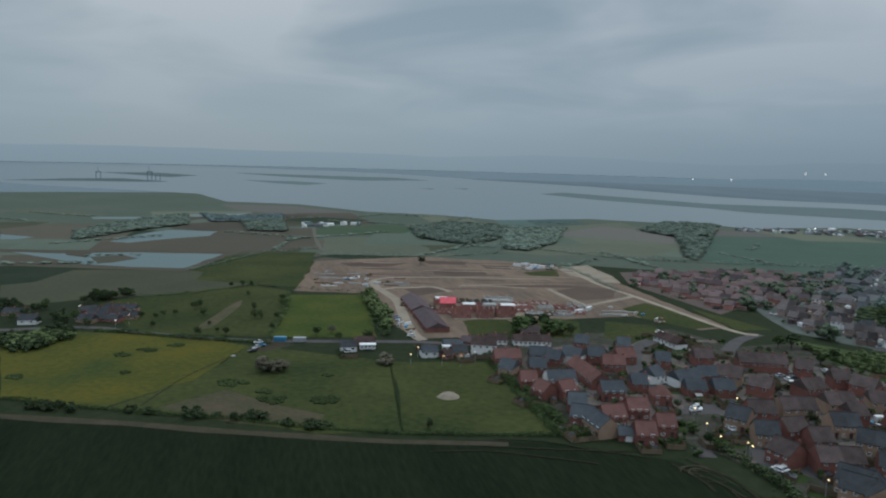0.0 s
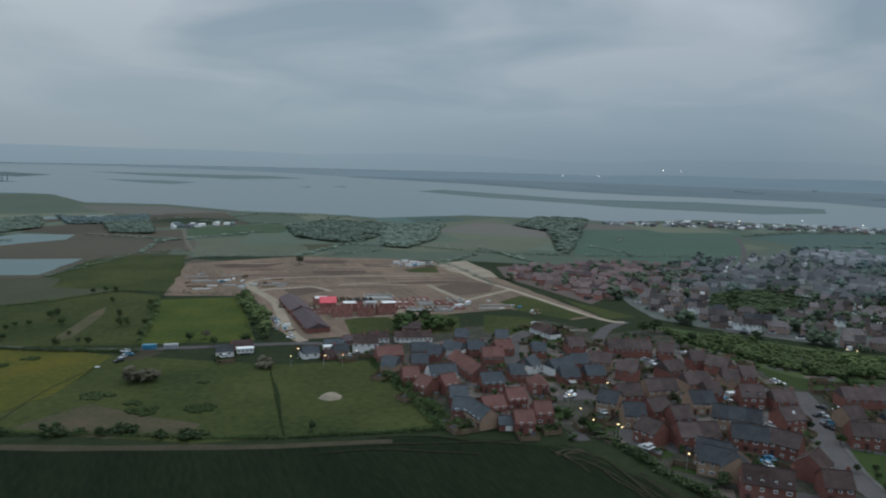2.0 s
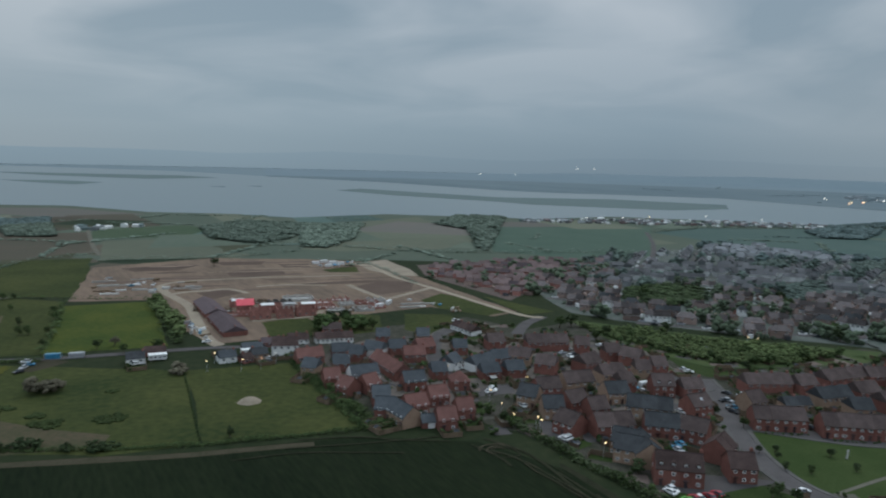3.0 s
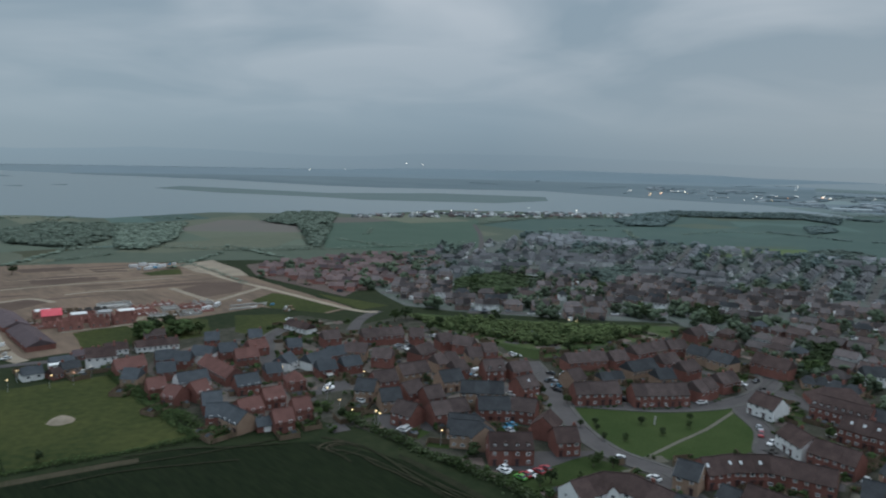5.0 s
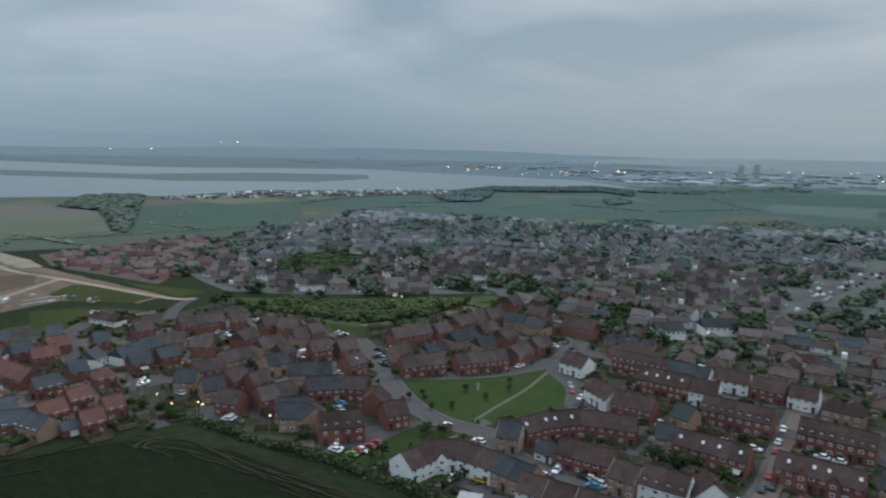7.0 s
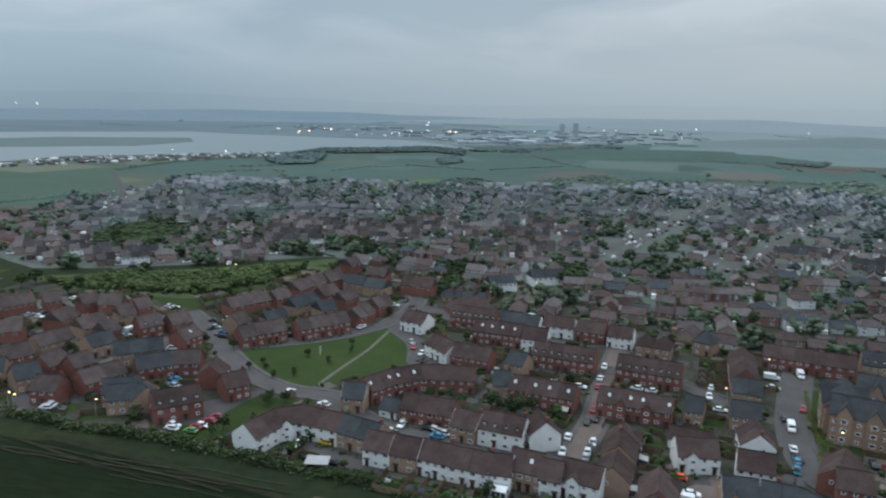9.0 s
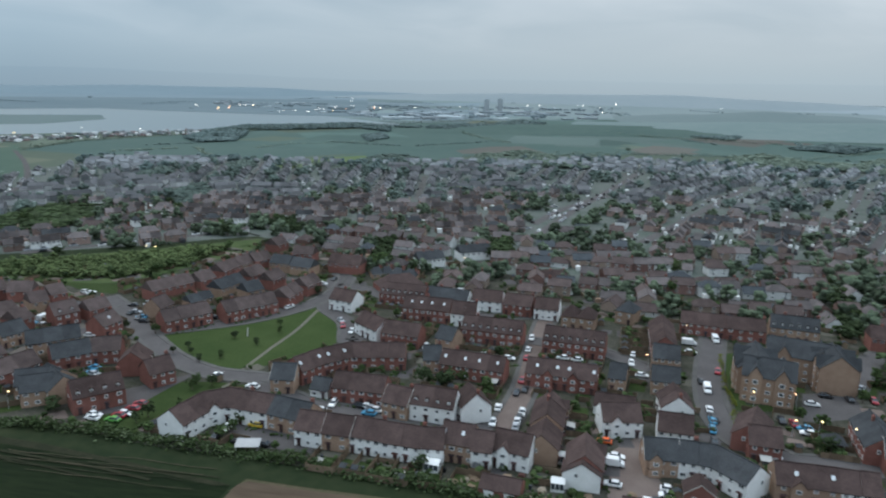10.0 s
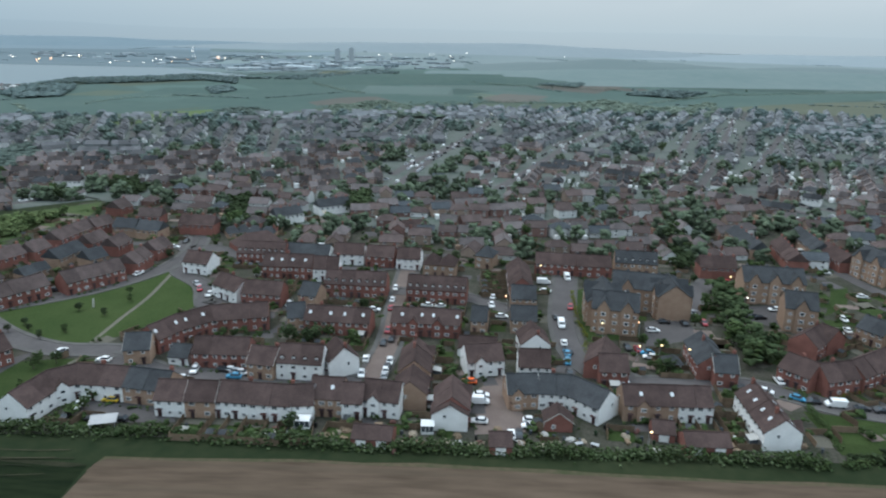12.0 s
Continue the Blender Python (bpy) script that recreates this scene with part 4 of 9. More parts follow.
wood("scrub", 2.4, [(-49.3, 226.6), (-50.0, 224.8), (-51.2, 224.0), (-53.0, 224.6), (-53.7, 226.3), (-54.0, 228.1), (-52.3, 229.0), (-50.7, 228.3)], "leaf_dark")
wood("scrub", 3.4, [(-131.5, 236.1), (-130.4, 233.0), (-134.9, 231.4), (-139.7, 232.3), (-145.0, 235.0), (-143.5, 238.3), (-139.7, 240.0), (-133.4, 239.1)], "leaf_dark")
wood("scrub", 3.6, [(-121.5, 233.6), (-121.4, 230.5), (-123.1, 229.1), (-126.1, 230.1), (-128.8, 233.0), (-129.8, 236.0), (-127.5, 237.5), (-124.0, 236.5)], "leaf_dark")
wood("scrub", 5.5, [(-179.4, 314.7), (-179.2, 304.0), (-183.2, 299.3), (-193.3, 302.5), (-201.1, 312.4), (-207.1, 323.2), (-200.8, 328.9), (-190.6, 325.0)], "leaf_dark")
wood("scrub", 5.5, [(-177.6, 330.4), (-173.8, 321.9), (-177.3, 318.0), (-183.4, 320.9), (-191.8, 328.8), (-193.5, 338.0), (-190.6, 342.4), (-182.6, 339.3)], "leaf_dark")
wood("scrub", 6, [(-201.0, 420.9), (-198.9, 413.9), (-202.6, 410.4), (-208.1, 412.6), (-214.9, 418.9), (-215.8, 426.2), (-212.0, 429.9), (-204.8, 427.8)], "leaf_dark")
wood("scrub", 5, [(-194.6, 434.3), (-192.1, 428.3), (-194.2, 425.3), (-197.8, 427.4), (-202.6, 433.2), (-203.3, 439.7), (-202.0, 442.7), (-197.7, 440.5)], "leaf_dark")
wood("scrub", 6, [(-213.8, 379.6), (-210.5, 372.1), (-213.9, 368.5), (-220.1, 370.9), (-226.7, 377.9), (-228.0, 386.0), (-226.0, 389.8), (-219.6, 387.1)], "leaf_dark")
wood("scrub", 6, [(-235.4, 387.0), (-234.3, 380.9), (-236.4, 378.1), (-242.0, 379.9), (-246.0, 385.6), (-248.8, 391.6), (-246.6, 394.7), (-241.8, 392.6)], "leaf_dark")
wood("scrub", 5, [(-199.1, 366.3), (-197.4, 360.9), (-198.0, 358.6), (-200.9, 360.5), (-204.7, 365.6), (-207.1, 371.0), (-206.1, 373.6), (-202.7, 371.6)], "leaf_dark")
wood("thicket", 7.5, [(-64.3, 283.8), (-64.9, 278.9), (-68.4, 277.2), (-72.9, 279.5), (-75.9, 284.7), (-75.5, 289.8), (-71.8, 291.6), (-67.2, 289.1)], "twigs")
wood("thicket", 6, [(-21.8, 301.1), (-22.6, 297.7), (-24.9, 296.4), (-27.5, 298.0), (-28.9, 301.6), (-28.2, 305.1), (-25.8, 306.4), (-23.1, 304.7)], "twigs")
wood("wood", 5, [(-174.7, 325.5), (-193.0, 334.2), (-205.3, 327.3), (-194.4, 305.5), (-170.6, 317.7)])
wood("wood", 4.6, [(177.4, 352.4), (202.7, 320.6), (241.7, 300.3), (279.3, 268.7), (245.7, 259.2), (209.5, 268.6), (194.6, 296.7), (181.7, 327.1)])
wood("wood", 6.5, [(196, 335), (214, 318), (206, 306), (192, 322)])
wood("wood", 6, [(240, 292), (262, 278), (255, 266), (232, 276)])
wood("wood", 7, [(-26.5, 344.2), (-52.9, 445.7), (-48.5, 455.8), (-30.3, 391.7)])
wood("wood", 8, [(271.3, -30.8), (271.0, -39.8), (228.3, -43.9), (208.1, -47.3), (195.8, -38.0), (225.5, -35.1)], "leaf_dark")
wood("wood", 7, [(363.0, -15.8), (365.5, -22.7), (295.9, -29.2), (285.5, -21.0)], "leaf_dark")
wood("wood", 3.4, [(154.8, -49.0), (164.1, -62.7), (151.8, -59.2), (149.5, -50.1)], "leaf_dark")
wood("wood", 11, [(32.9, 354.6), (37.5, 371.6), (49.0, 373.6), (50.7, 363.2), (61.8, 375.5), (65.1, 367.5), (59.1, 353.0), (51.2, 355.9), (40.4, 358.9)], "leaf_mid")
wood("wood", 7, [(-397, 751), (-390, 954), (-363, 987), (-314, 856), (-341, 776), (-362, 684)], "leaf_far")
wood("wood", 7, [(-260, 903), (-221, 951), (-182, 804), (-227, 808)])
wood("wood", 6, [(-351, 1009), (-296, 976), (-241, 1037), (-218, 935), (-298, 895)])
wood("wood", 7, [(-46, 895), (8, 985), (83, 935), (151, 933), (129, 840), (76, 849), (50, 770), (18, 730), (-31, 784)])
wood("wood", 7, [(76, 931), (157, 931), (118, 765), (81, 693), (57, 706)])
wood("wood", 8, [(256, 937), (337, 1082), (402, 1046), (323, 860), (236, 658), (234, 683), (282, 862)])
wood("wood", 9, [(765, 811), (853, 862), (934, 906), (900, 812), (771, 720), (722, 740)])
wood("wood", 9, [(900, 880), (1025, 930), (1136, 856), (1228, 822), (1192, 718), (1077, 650), (1120, 740), (1021, 790)])
wood("wood", 10, [(1192, 718), (1230, 662), (1324, 645), (1391, 592), (1608, 607), (1529, 515), (1337, 505), (1200, 600)])
wood("wood", 7, [(669, 438), (727, 450), (742, 420), (706, 364), (634, 327), (604, 392)], "leaf_haze_town")
wood("wood", 7, [(984, 647), (1049, 647), (958, 579), (887, 572)])
wood("wood", 8, [(796, 359), (840, 343), (893, 327), (826, 254), (799, 216), (745, 201), (732, 268), (725, 323)])
wood("wood", 9, [(964, 83), (1042, 48), (965, -23), (984, -62), (1088, -98), (1005, -103), (877, -77), (911, -58), (881, 4), (855, 56)])
wood("wood", 8, [(1330, 180), (1450, 150), (1420, 100), (1300, 110)])
wood("wood", 8, [(1180, 20), (1320, -40), (1290, -110), (1150, -60)])
hedge("hedge_dark", 5, [(577, 463), (614, 454), (597, 420), (624, 404)])
hedge("hedge_dark", 5, [(1161, 551), (1038, 442), (1004, 392)])
hedge("hedge_dark", 4, [(707, 629), (787, 635), (887, 548)])
patch("field", "fresh_field", 0.19, [(568, 494), (625, 502), (684, 490), (722, 468), (666, 430), (614, 447), (570, 459)])
patch("field", "meadow", 0.049, [(-189.9, 604.4), (-159.9, 627.0), (-122.7, 640.7), (-106.8, 568.9), (-97.7, 470.7), (-129.6, 477.5), (-174.7, 487.4)])
patch("field", "crop_far", 0.046, [(327, 899), (565, 886), (388, 607), (302, 601), (240, 655)])
patch("field", "brown_far", 0.047, [(849, 410), (930, 397), (970, 361), (865, 276), (843, 319), (819, 385)])
patch("field", "brown_far", 0.17, [(1015, 218), (1111, 203), (1099, 130), (991, 143), (960, 180)])
patch("field", "brown_far", 0.17, [(1287, 181), (1587, 93), (1382, 25), (1188, 68), (1219, 132)])
patch("field", "olive_far", 0.17, [(1004, -101), (1089, -159), (1197, -269), (1281, -377), (980, -293), (992, -226), (988, -150)])
patch("town_ground", "town_ground", 0.018, [(233, 502), (341, 605), (402, 640), (540, 677), (624, 538), (645, 419), (617, 398), (732, 343), (884, 176), (893, 86), (872, -9), (988, -121), (1005, -244), (908, -272), (405, -149), (418, -134), (342, -32), (321, 27), (308, 78), (308, 123), (289, 175), (338, 224), (308, 267), (317, 310), (312, 274), (254, 316), (209, 356), (191, 380), (197, 463)])
patch("far_field", "teal_far", 0.11, [(1036, -9), (1257, -133), (1494, -437), (1330, -391), (1154, -217), (1026, -104)])
patch("sandbank", "brown_field", 0.075, [(-293.9, 579.0), (-272.4, 593.6), (-253.2, 577.1), (-263.0, 553.1), (-270.6, 545.7), (-284.4, 564.6)])
patch("sandbank", "brown_field", 0.075, [(-333.2, 610.0), (-304.4, 604.9), (-295.8, 575.3), (-316.6, 584.6)])
patch("far_field", "brown_far", 0.02, [(-384, 1200), (-261, 1207), (-131, 1094), (-185, 1003), (-324, 1093)])
patch("far_field", "teal_far", 0.02, [(708, 758), (948, 647), (918, 540), (697, 639)])
road("wheel_track", "worn_crop", 0.9, [(70.0, 203.9), (73.3, 198.1), (75.9, 190.9), (76.6, 186.0)])
road("wheel_track", "worn_crop", 1.1, [(75.2, 208.1), (82.7, 198.6), (86.7, 186.5), (88.5, 171.3), (90.3, 158.3)])
road("wheel_track", "worn_crop", 0.7, [(74.1, 200.1), (80.9, 198.7), (82.2, 193.0), (76.5, 192.4)])
road("wheel_track", "worn_crop", 0.9, [(88.5, 179.3), (93.6, 156.5), (97.8, 136.8), (99.7, 123.4)])
road("wheel_track", "worn_crop", 0.7, [(86.1, 174.9), (90.5, 158.5), (93.8, 137.5)])
road("wheel_track", "worn_crop", 0.8, [(-3.2, 207.9), (16.0, 209.3), (34.7, 205.6), (47.8, 202.5)])
road("wheel_track", "worn_crop", 0.8, [(12.7, 213.4), (39.2, 212.2), (62.3, 212.5)])
road("wheel_track", "worn_crop", 1.0, [(70.9, 200.9), (78.4, 194.0), (83.8, 183.4)])
road("wheel_track", "worn_crop", 0.8, [(17.2, 219.2), (35.1, 217.9), (48.5, 212.5), (64.3, 208.2)])
hedge("hedge_dark", 7, [(525, 822), (644, 878), (942, 841), (1509, 696), (1291, 280), (1265, 29)])
hedge("hedge_dark", 5, [(1036, -9), (1257, -133), (1494, -437)])
hedge("hedge_dark", 6, [(786, 368), (958, 191), (1032, -1)])
scuff = random.Random(9)
for k in range(11):  # loops of a turning tractor in the young crop
    r, first = 1.4 + 0.32 * k + scuff.uniform(-0.3, 0.3), scuff.uniform(0, 360)
    sweep, cx, cy = scuff.uniform(50, 150), 76.6 + scuff.uniform(-0.8, 0.8), 198.4 + scuff.uniform(-0.8, 0.8)
    line = [(cx + r * 1.4 * math.cos(radians(first + sweep * q / 5)), cy + r * 1.1 * math.sin(radians(first + sweep * q / 5))) for q in range(6)]
    road("wheel_track", "dry_earth" if k % 3 else "worn_crop", scuff.uniform(0.25, 0.6), line)
for k in range(14):  # long marks beside the hedge
    off, start, span = scuff.uniform(4, 17), scuff.uniform(0, 0.55), scuff.uniform(0.12, 0.4)
    line = []
    for q in range(5):
        t = start + span * q / 4
        line.append((89 + 38 * t - off * 0.95 + scuff.uniform(-0.4, 0.4), 200 - 120 * t - off * 0.3 + scuff.uniform(-0.4, 0.4)))
    road("wheel_track", scuff.choice(("dry_earth", "worn_crop", "worn_crop", "worn_crop")), scuff.uniform(0.15, 0.4), line)



# ---- houses ----
WALL = {"r": "brick_red", "b": "brick_buff", "w": "render_white"}
ROOF = {"b": "tile_brown", "k": "tile_hazed", "n": "slate_blue", "g": "slate_grey", "o": "tile_orange", "m": "tile_maroon"}
SAY_WALL = {"r": "red brick", "b": "buff brick", "w": "white rendered"}
SAY_ROOF = {"b": "brown tiled roof", "k": "brown tiled roof paled with painted haze", "n": "new blue-grey slate roof paled with painted haze", "g": "grey slate roof", "o": "orange-red tiled roof", "m": "dull maroon tiled roof"}
SHAPE = {1: (2.3, 4.2, 6.0), 1.2: (2.6, 5.0, 12.0), 1.6: (2.7, 7.0, 12.0), 1.5: (2.7, 5.2, 6.6), 1.8: (4.3, 7.0, 8.6), 1.9: (3.9, 7.2, 8.0), 2: (4.6, 8.0, 8.4), 2.5: (5.1, 8.8, 8.4), 3: (8.2, 12.4, 10.6)}


def wall_mesh(w, d, eaves, ridge, mat, hip):
    def make(bm):
        if hip:
            box(bm, -w / 2, w / 2, -d / 2, d / 2, 0, eaves)
        else:
            prism(bm, ((-d / 2, 0), (d / 2, 0), (d / 2, eaves), (0, ridge - 0.12), (-d / 2, eaves)), -w / 2, w / 2)
    return cached(("wall", w, d, eaves, ridge, mat, hip), make, mat)


def roof_mesh(w, d, eaves, ridge, mat, hip, over):
    rise = (ridge - eaves) / (d / 2)
    lip = 0.35

    def make(bm):
        if hip:
            x, y, z = w / 2 + lip, d / 2 + lip, eaves - 0.05
            run = max(w / 2 - d / 2, 0.3)
            low = [bm.verts.new(p) for p in ((-x, -y, z), (x, -y, z), (x, y, z), (-x, y, z))]
            mid = [bm.verts.new((v.co.x, v.co.y, z + 0.14)) for v in low]
            top = [bm.verts.new((-run, 0, ridge)), bm.verts.new((run, 0, ridge))]
            bm.faces.new(low[::-1])
            for i in range(4):
                bm.faces.new((low[i], low[(i + 1) % 4], mid[(i + 1) % 4], mid[i]))
            bm.faces.new((mid[0], mid[1], top[1], top[0]))
            bm.faces.new((mid[1], mid[2], top[1]))
            bm.faces.new((mid[2], mid[3], top[0], top[1]))
            bm.faces.new((mid[3], mid[0], top[0]))
            return
        y, z = d / 2 + lip, eaves - lip * rise
        prism(bm, ((-y, z), (0, ridge - 0.1), (y, z), (y, z + 0.2), (0, ridge + 0.1), (-y, z + 0.2)), -w / 2 - over, w / 2 + over)
        box(bm, -w / 2 - over, w / 2 + over, -0.14, 0.14, ridge, ridge + 0.2)
    return cached(("roof", w, d, eaves, ridge, mat, hip, over), make, mat)


def window_meshes(w, h):
    def surround(bm):
        box(bm, -w / 2, w / 2, -0.06, 0.02, 0, h)

    def glass(bm):
        box(bm, -w / 2 + 0.13, -0.05, -0.075, -0.03, 0.13, h - 0.13)
        box(bm, 0.05, w / 2 - 0.13, -0.075, -0.03, 0.13, h - 0.13)
    return cached(("window", w, h), surround, "frame_white"), cached(("pane", w, h), glass, "window_glass")


def add_window(parent, w, h, m, near=True):
    top = parent.parent or parent
    if not near or math.hypot(*top.matrix_basis.translation.xy) > 178:
        def whole(bm):
            box(bm, -w / 2, w / 2, -0.06, 0.02, 0, h)
            box(bm, -w / 2 + 0.17, w / 2 - 0.17, -0.075, -0.03, 0.17, h - 0.17, 1)
        return link("window", cached(("far_window", w, h), whole, "frame_white", "window_glass"), parent, m)
    f, g = window_meshes(w, h)
    ob = link("window", f, parent, m)
    link("pane", g, ob)
    return ob


def door_mesh():
    def make(bm):
        box(bm, -0.48, 0.48, -0.06, 0.0, 0.02, 2.05)
        box(bm, -0.75, 0.75, -0.75, 0.0, 2.2, 2.32)
    return cached(("door",), make, "door_dark")


def chimney_mesh():
    def make(bm):
        box(bm, -0.45, 0.45, -0.3, 0.3, -0.9, 0.9)
        box(bm, -0.52, 0.52, -0.37, 0.37, 0.9, 1.02)
        for x in (-0.22, 0.22):
            bmesh.ops.create_cone(bm, cap_ends=True, segments=8, radius1=0.13, radius2=0.1, depth=0.4, matrix=pose(x, 0, 1.2))
    return cached(("chimney",), make, "brick_red")


def dormer(parent, x, side, d, eaves, ridge, wall, roof):
    """A small gabled dormer with its window, on the slope."""
    def cheeks(bm):
        prism(bm, ((-0.55, 0), (0.55, 0), (0.55, 1.05), (0, 1.5), (-0.55, 1.05)), 0, 1.7)

    def lid(bm):
        prism(bm, ((-0.72, 0.92), (0, 1.5), (0.72, 0.92), (0.72, 1.04), (0, 1.64), (-0.72, 1.04)), -0.12, 1.85)
    y = side * (d / 2 - 0.75)
    m = pose(x, y, eaves + 0.45, 0, 0, -90 * side)
    body = link("dormer", cached(("dormer", roof), cheeks, roof), parent, m)
    link("dormer_roof", cached(("dormer_roof", roof), lid, roof), body)
    add_window(body, 0.8, 0.8, pose(-0.01, 0, 0.18, 0, 0, -90))


def rooflight(parent, x, side, d, eaves, ridge):
    def make(bm):
        box(bm, -0.4, 0.4, -0.55, 0.55, 0.0, 0.1)
    slope = math.degrees(math.atan2(ridge - eaves, d / 2))
    y = side * d * 0.25
    z = eaves + (ridge - eaves) * 0.5 + 0.19
    link("rooflight", cached(("rooflight",), make, "rooflight_pane"), parent, pose(x, y, z, -slope * side, 0, 0))


glossy("rooflight_pane", (0.55, 0.58, 0.60), 0.15)
PLACED = []
ROWS_MADE = []
FAR_ROWS = []


def house(m, w, style, storeys, opts, first, last, seed, near):
    rng = random.Random(seed)
    wall, roof = WALL[style[0]], ROOF[style[1]]
    eaves, ridge, d = SHAPE[storeys]
    hip = "h" in opts
    base = new("garage" if storeys == 1 else "apartment_block" if storeys == 3 else "house")
    base.matrix_basis = m
    wq = round(w, 1)
    link("wall", wall_mesh(wq, d, eaves, ridge, wall, hip), base)
    link("roof", roof_mesh(wq, d, eaves, ridge, roof, hip, 0.22 if first and last else 0.0), base)
    if storeys == 1:
        def shutter(bm):
            box(bm, -1.15, 1.15, -0.06, 0.0, 0.05, 2.05)
        for side in (-1, 1):
            link("garage_door", cached(("garage_door",), shutter, "frame_white"), base, pose(0, side * (d / 2 + 0.003), 0, 0, 0, 0 if side < 0 else 180))
        return tagged(base, SAY_WALL[style[0]] + " garage with a " + SAY_ROOF[style[1]], "garage", "garages")
    floors = 3 if storeys == 3 else 1 if storeys == 1.5 else 2
    cols = max(2, round(wq / 2.9))
    step = wq / cols
    for side in (-1, 1):
        turn = 0 if side < 0 else 180
        for fl in range(floors):
            for c in range(cols):
                x = -wq / 2 + step * (c + 0.5)
                if fl == 0 and c == seed % cols and side < 0 and storeys < 3:
                    link("door", door_mesh(), base, pose(x, side * d / 2, 0, 0, 0, turn))
                    continue
                add_window(base, 1.0 if (fl + c + seed) % 3 else 1.4, 1.0, pose(x, side * d / 2, 0.85 + 2.45 * fl, 0, 0, turn), near)
    if near and not hip:
        for side, use in ((-1, first), (1, last)):
            if use:
                add_window(base, 0.9, 1.1, pose(side * wq / 2, 1.2, 0.85 + 2.45 * (floors - 1), 0, 0, -90 if side < 0 else 90))
    if near and not hip and style[0] != "w" and first and last and seed % 5 < 2:
        rise = (ridge - eaves) / (d / 2)
        y0, z0 = d / 2 + 0.38, eaves - 0.38 * rise

        def verge(bm):
            prism(bm, ((-y0, z0 - 0.06), (0, ridge - 0.16), (y0, z0 - 0.06), (y0, z0 + 0.16), (0, ridge + 0.08), (-y0, z0 + 0.16)), -0.04, 0.04)
        for side, use in ((-1, first), (1, last)):
            if use:
                link("bargeboard", cached(("bargeboard", d, eaves), verge, "verge_board"), base, pose(side * (wq / 2 + (0.265 if first and last else 0.045)), 0, 0))
    if "d" in opts:
        for side in (-1, 1):
            for c in range(2):
                dormer(base, (c - 0.5) * wq * 0.5, side, d, eaves, ridge, wall, roof)
    if near and "d" not in opts and storeys in (2, 2.5) and not hip and rng.random() < 0.1 and wq > 4.5:
        tall = eaves - 0.1

        def front(bm):
            prism(bm, ((-1.5, 0), (1.5, 0), (1.5, tall), (0, tall + 1.7), (-1.5, tall)), -0.7, 2.2)

        def cap(bm):
            prism(bm, ((-1.75, tall - 0.2), (0, tall + 1.7), (1.75, tall - 0.2), (1.75, tall - 0.02), (0, tall + 1.9), (-1.75, tall - 0.02)), -0.9, 2.6)
        body = link("front_gable", cached(("front_gable", wall, tall), front, wall), base, pose(wq * rng.choice((-0.2, 0.2)), -d / 2, 0, 0, 0, 90))
        link("gable_roof", cached(("gable_roof", roof, tall), cap, roof), body)
        for fl in range(2):
            add_window(body, 1.3, 1.0, pose(-0.7, 0, 0.85 + 2.2 * fl, 0, 0, -90))
    if "l" in opts:
        for side in (-1, 1):
            rooflight(base, rng.uniform(-0.3, 0.3) * wq, side, d, eaves, ridge)
    if storeys == 3:
        for side in (-1, 1):
            for k in range(max(1, round(wq / 8))):
                x = -wq / 2 + wq * (k + 0.5) / max(1, round(wq / 8))
                def bay(bm):
                    prism(bm, ((-1.9, 0), (1.9, 0), (1.9, 8.5), (0, 11.4), (-1.9, 8.5)), -0.8, 4.5)

                def bay_roof(bm):
                    prism(bm, ((-2.2, 8.2), (0, 11.4), (2.2, 8.2), (2.2, 8.4), (0, 11.65), (-2.2, 8.4)), -1.0, 4.8)
                body = link("gabled_bay", cached(("bay", wall), bay, wall), base, pose(x, side * d / 2, 0, 0, 0, -90 * side))
                link("bay_roof", cached(("bay_roof", roof), bay_roof, roof), body)
                for fl in range(3):
                    add_window(body, 1.5, 1.3, pose(-0.8, 0, 0.95 + 2.6 * fl, 0, 0, -90))
        return tagged(base, "buff brick three-storey apartment block with gables and a grey slate roof", "apartments", "apartment blocks")
    if rng.random() < 0.22 and not hip:
        link("chimney", chimney_mesh(), base, pose(wq / 2 - 0.6, 0.5, ridge - 0.1))
    kind = "detached" if first and last else "terraced"
    more = " and dormers" if "d" in opts else " and rooflights" if "l" in opts else ""
    return tagged(base, SAY_WALL[style[0]] + " " + kind + " house with a " + SAY_ROOF[style[1]] + more, "house", "estate houses")


def row(x, y, turn, length, n, style, storeys, opts):
    """A terrace of n houses whose ridge is centred at x, y and runs in the direction turn."""
    if any((x - a) ** 2 + (y - b) ** 2 < 20 for a, b in PLACED):
        return
    PLACED.append((x, y))
    ROWS_MADE.append((x, y, turn, length, n, SHAPE[storeys][2], storeys))
    if math.cos(radians(turn + 75)) < 0:
        turn += 180
    behind = 1 if -math.sin(radians(turn)) * x + math.cos(radians(turn)) * y > 0 else -1
    back = 0.5 * behind if storeys in (2, 2.5) else 0.0
    w = length / n
    rng = random.Random(int(x * 13 + y * 7))
    for i in range(n):
        off = (i + 0.5) * w - length / 2
        a = radians(turn)
        m = pose(x + math.cos(a) * off, y + math.sin(a) * off, 0, 0, 0, turn) @ pose(0, back + rng.uniform(-0.12, 0.12), -rng.uniform(0, 0.12))
        if math.hypot(x, y) > 283 and storeys != 3:
            FAR_ROWS.append((m, w, SHAPE[storeys][2], SHAPE[storeys][0], SHAPE[storeys][1], style, "h" in opts))
            continue
        house(m, w, style, storeys, opts, i == 0, i == n - 1, rng.randrange(1000), math.hypot(x, y) < 205)


# white crescent and bottom terrace
row(121.6, 134.0, 3, 11.6, 2, "wb", 2, "")
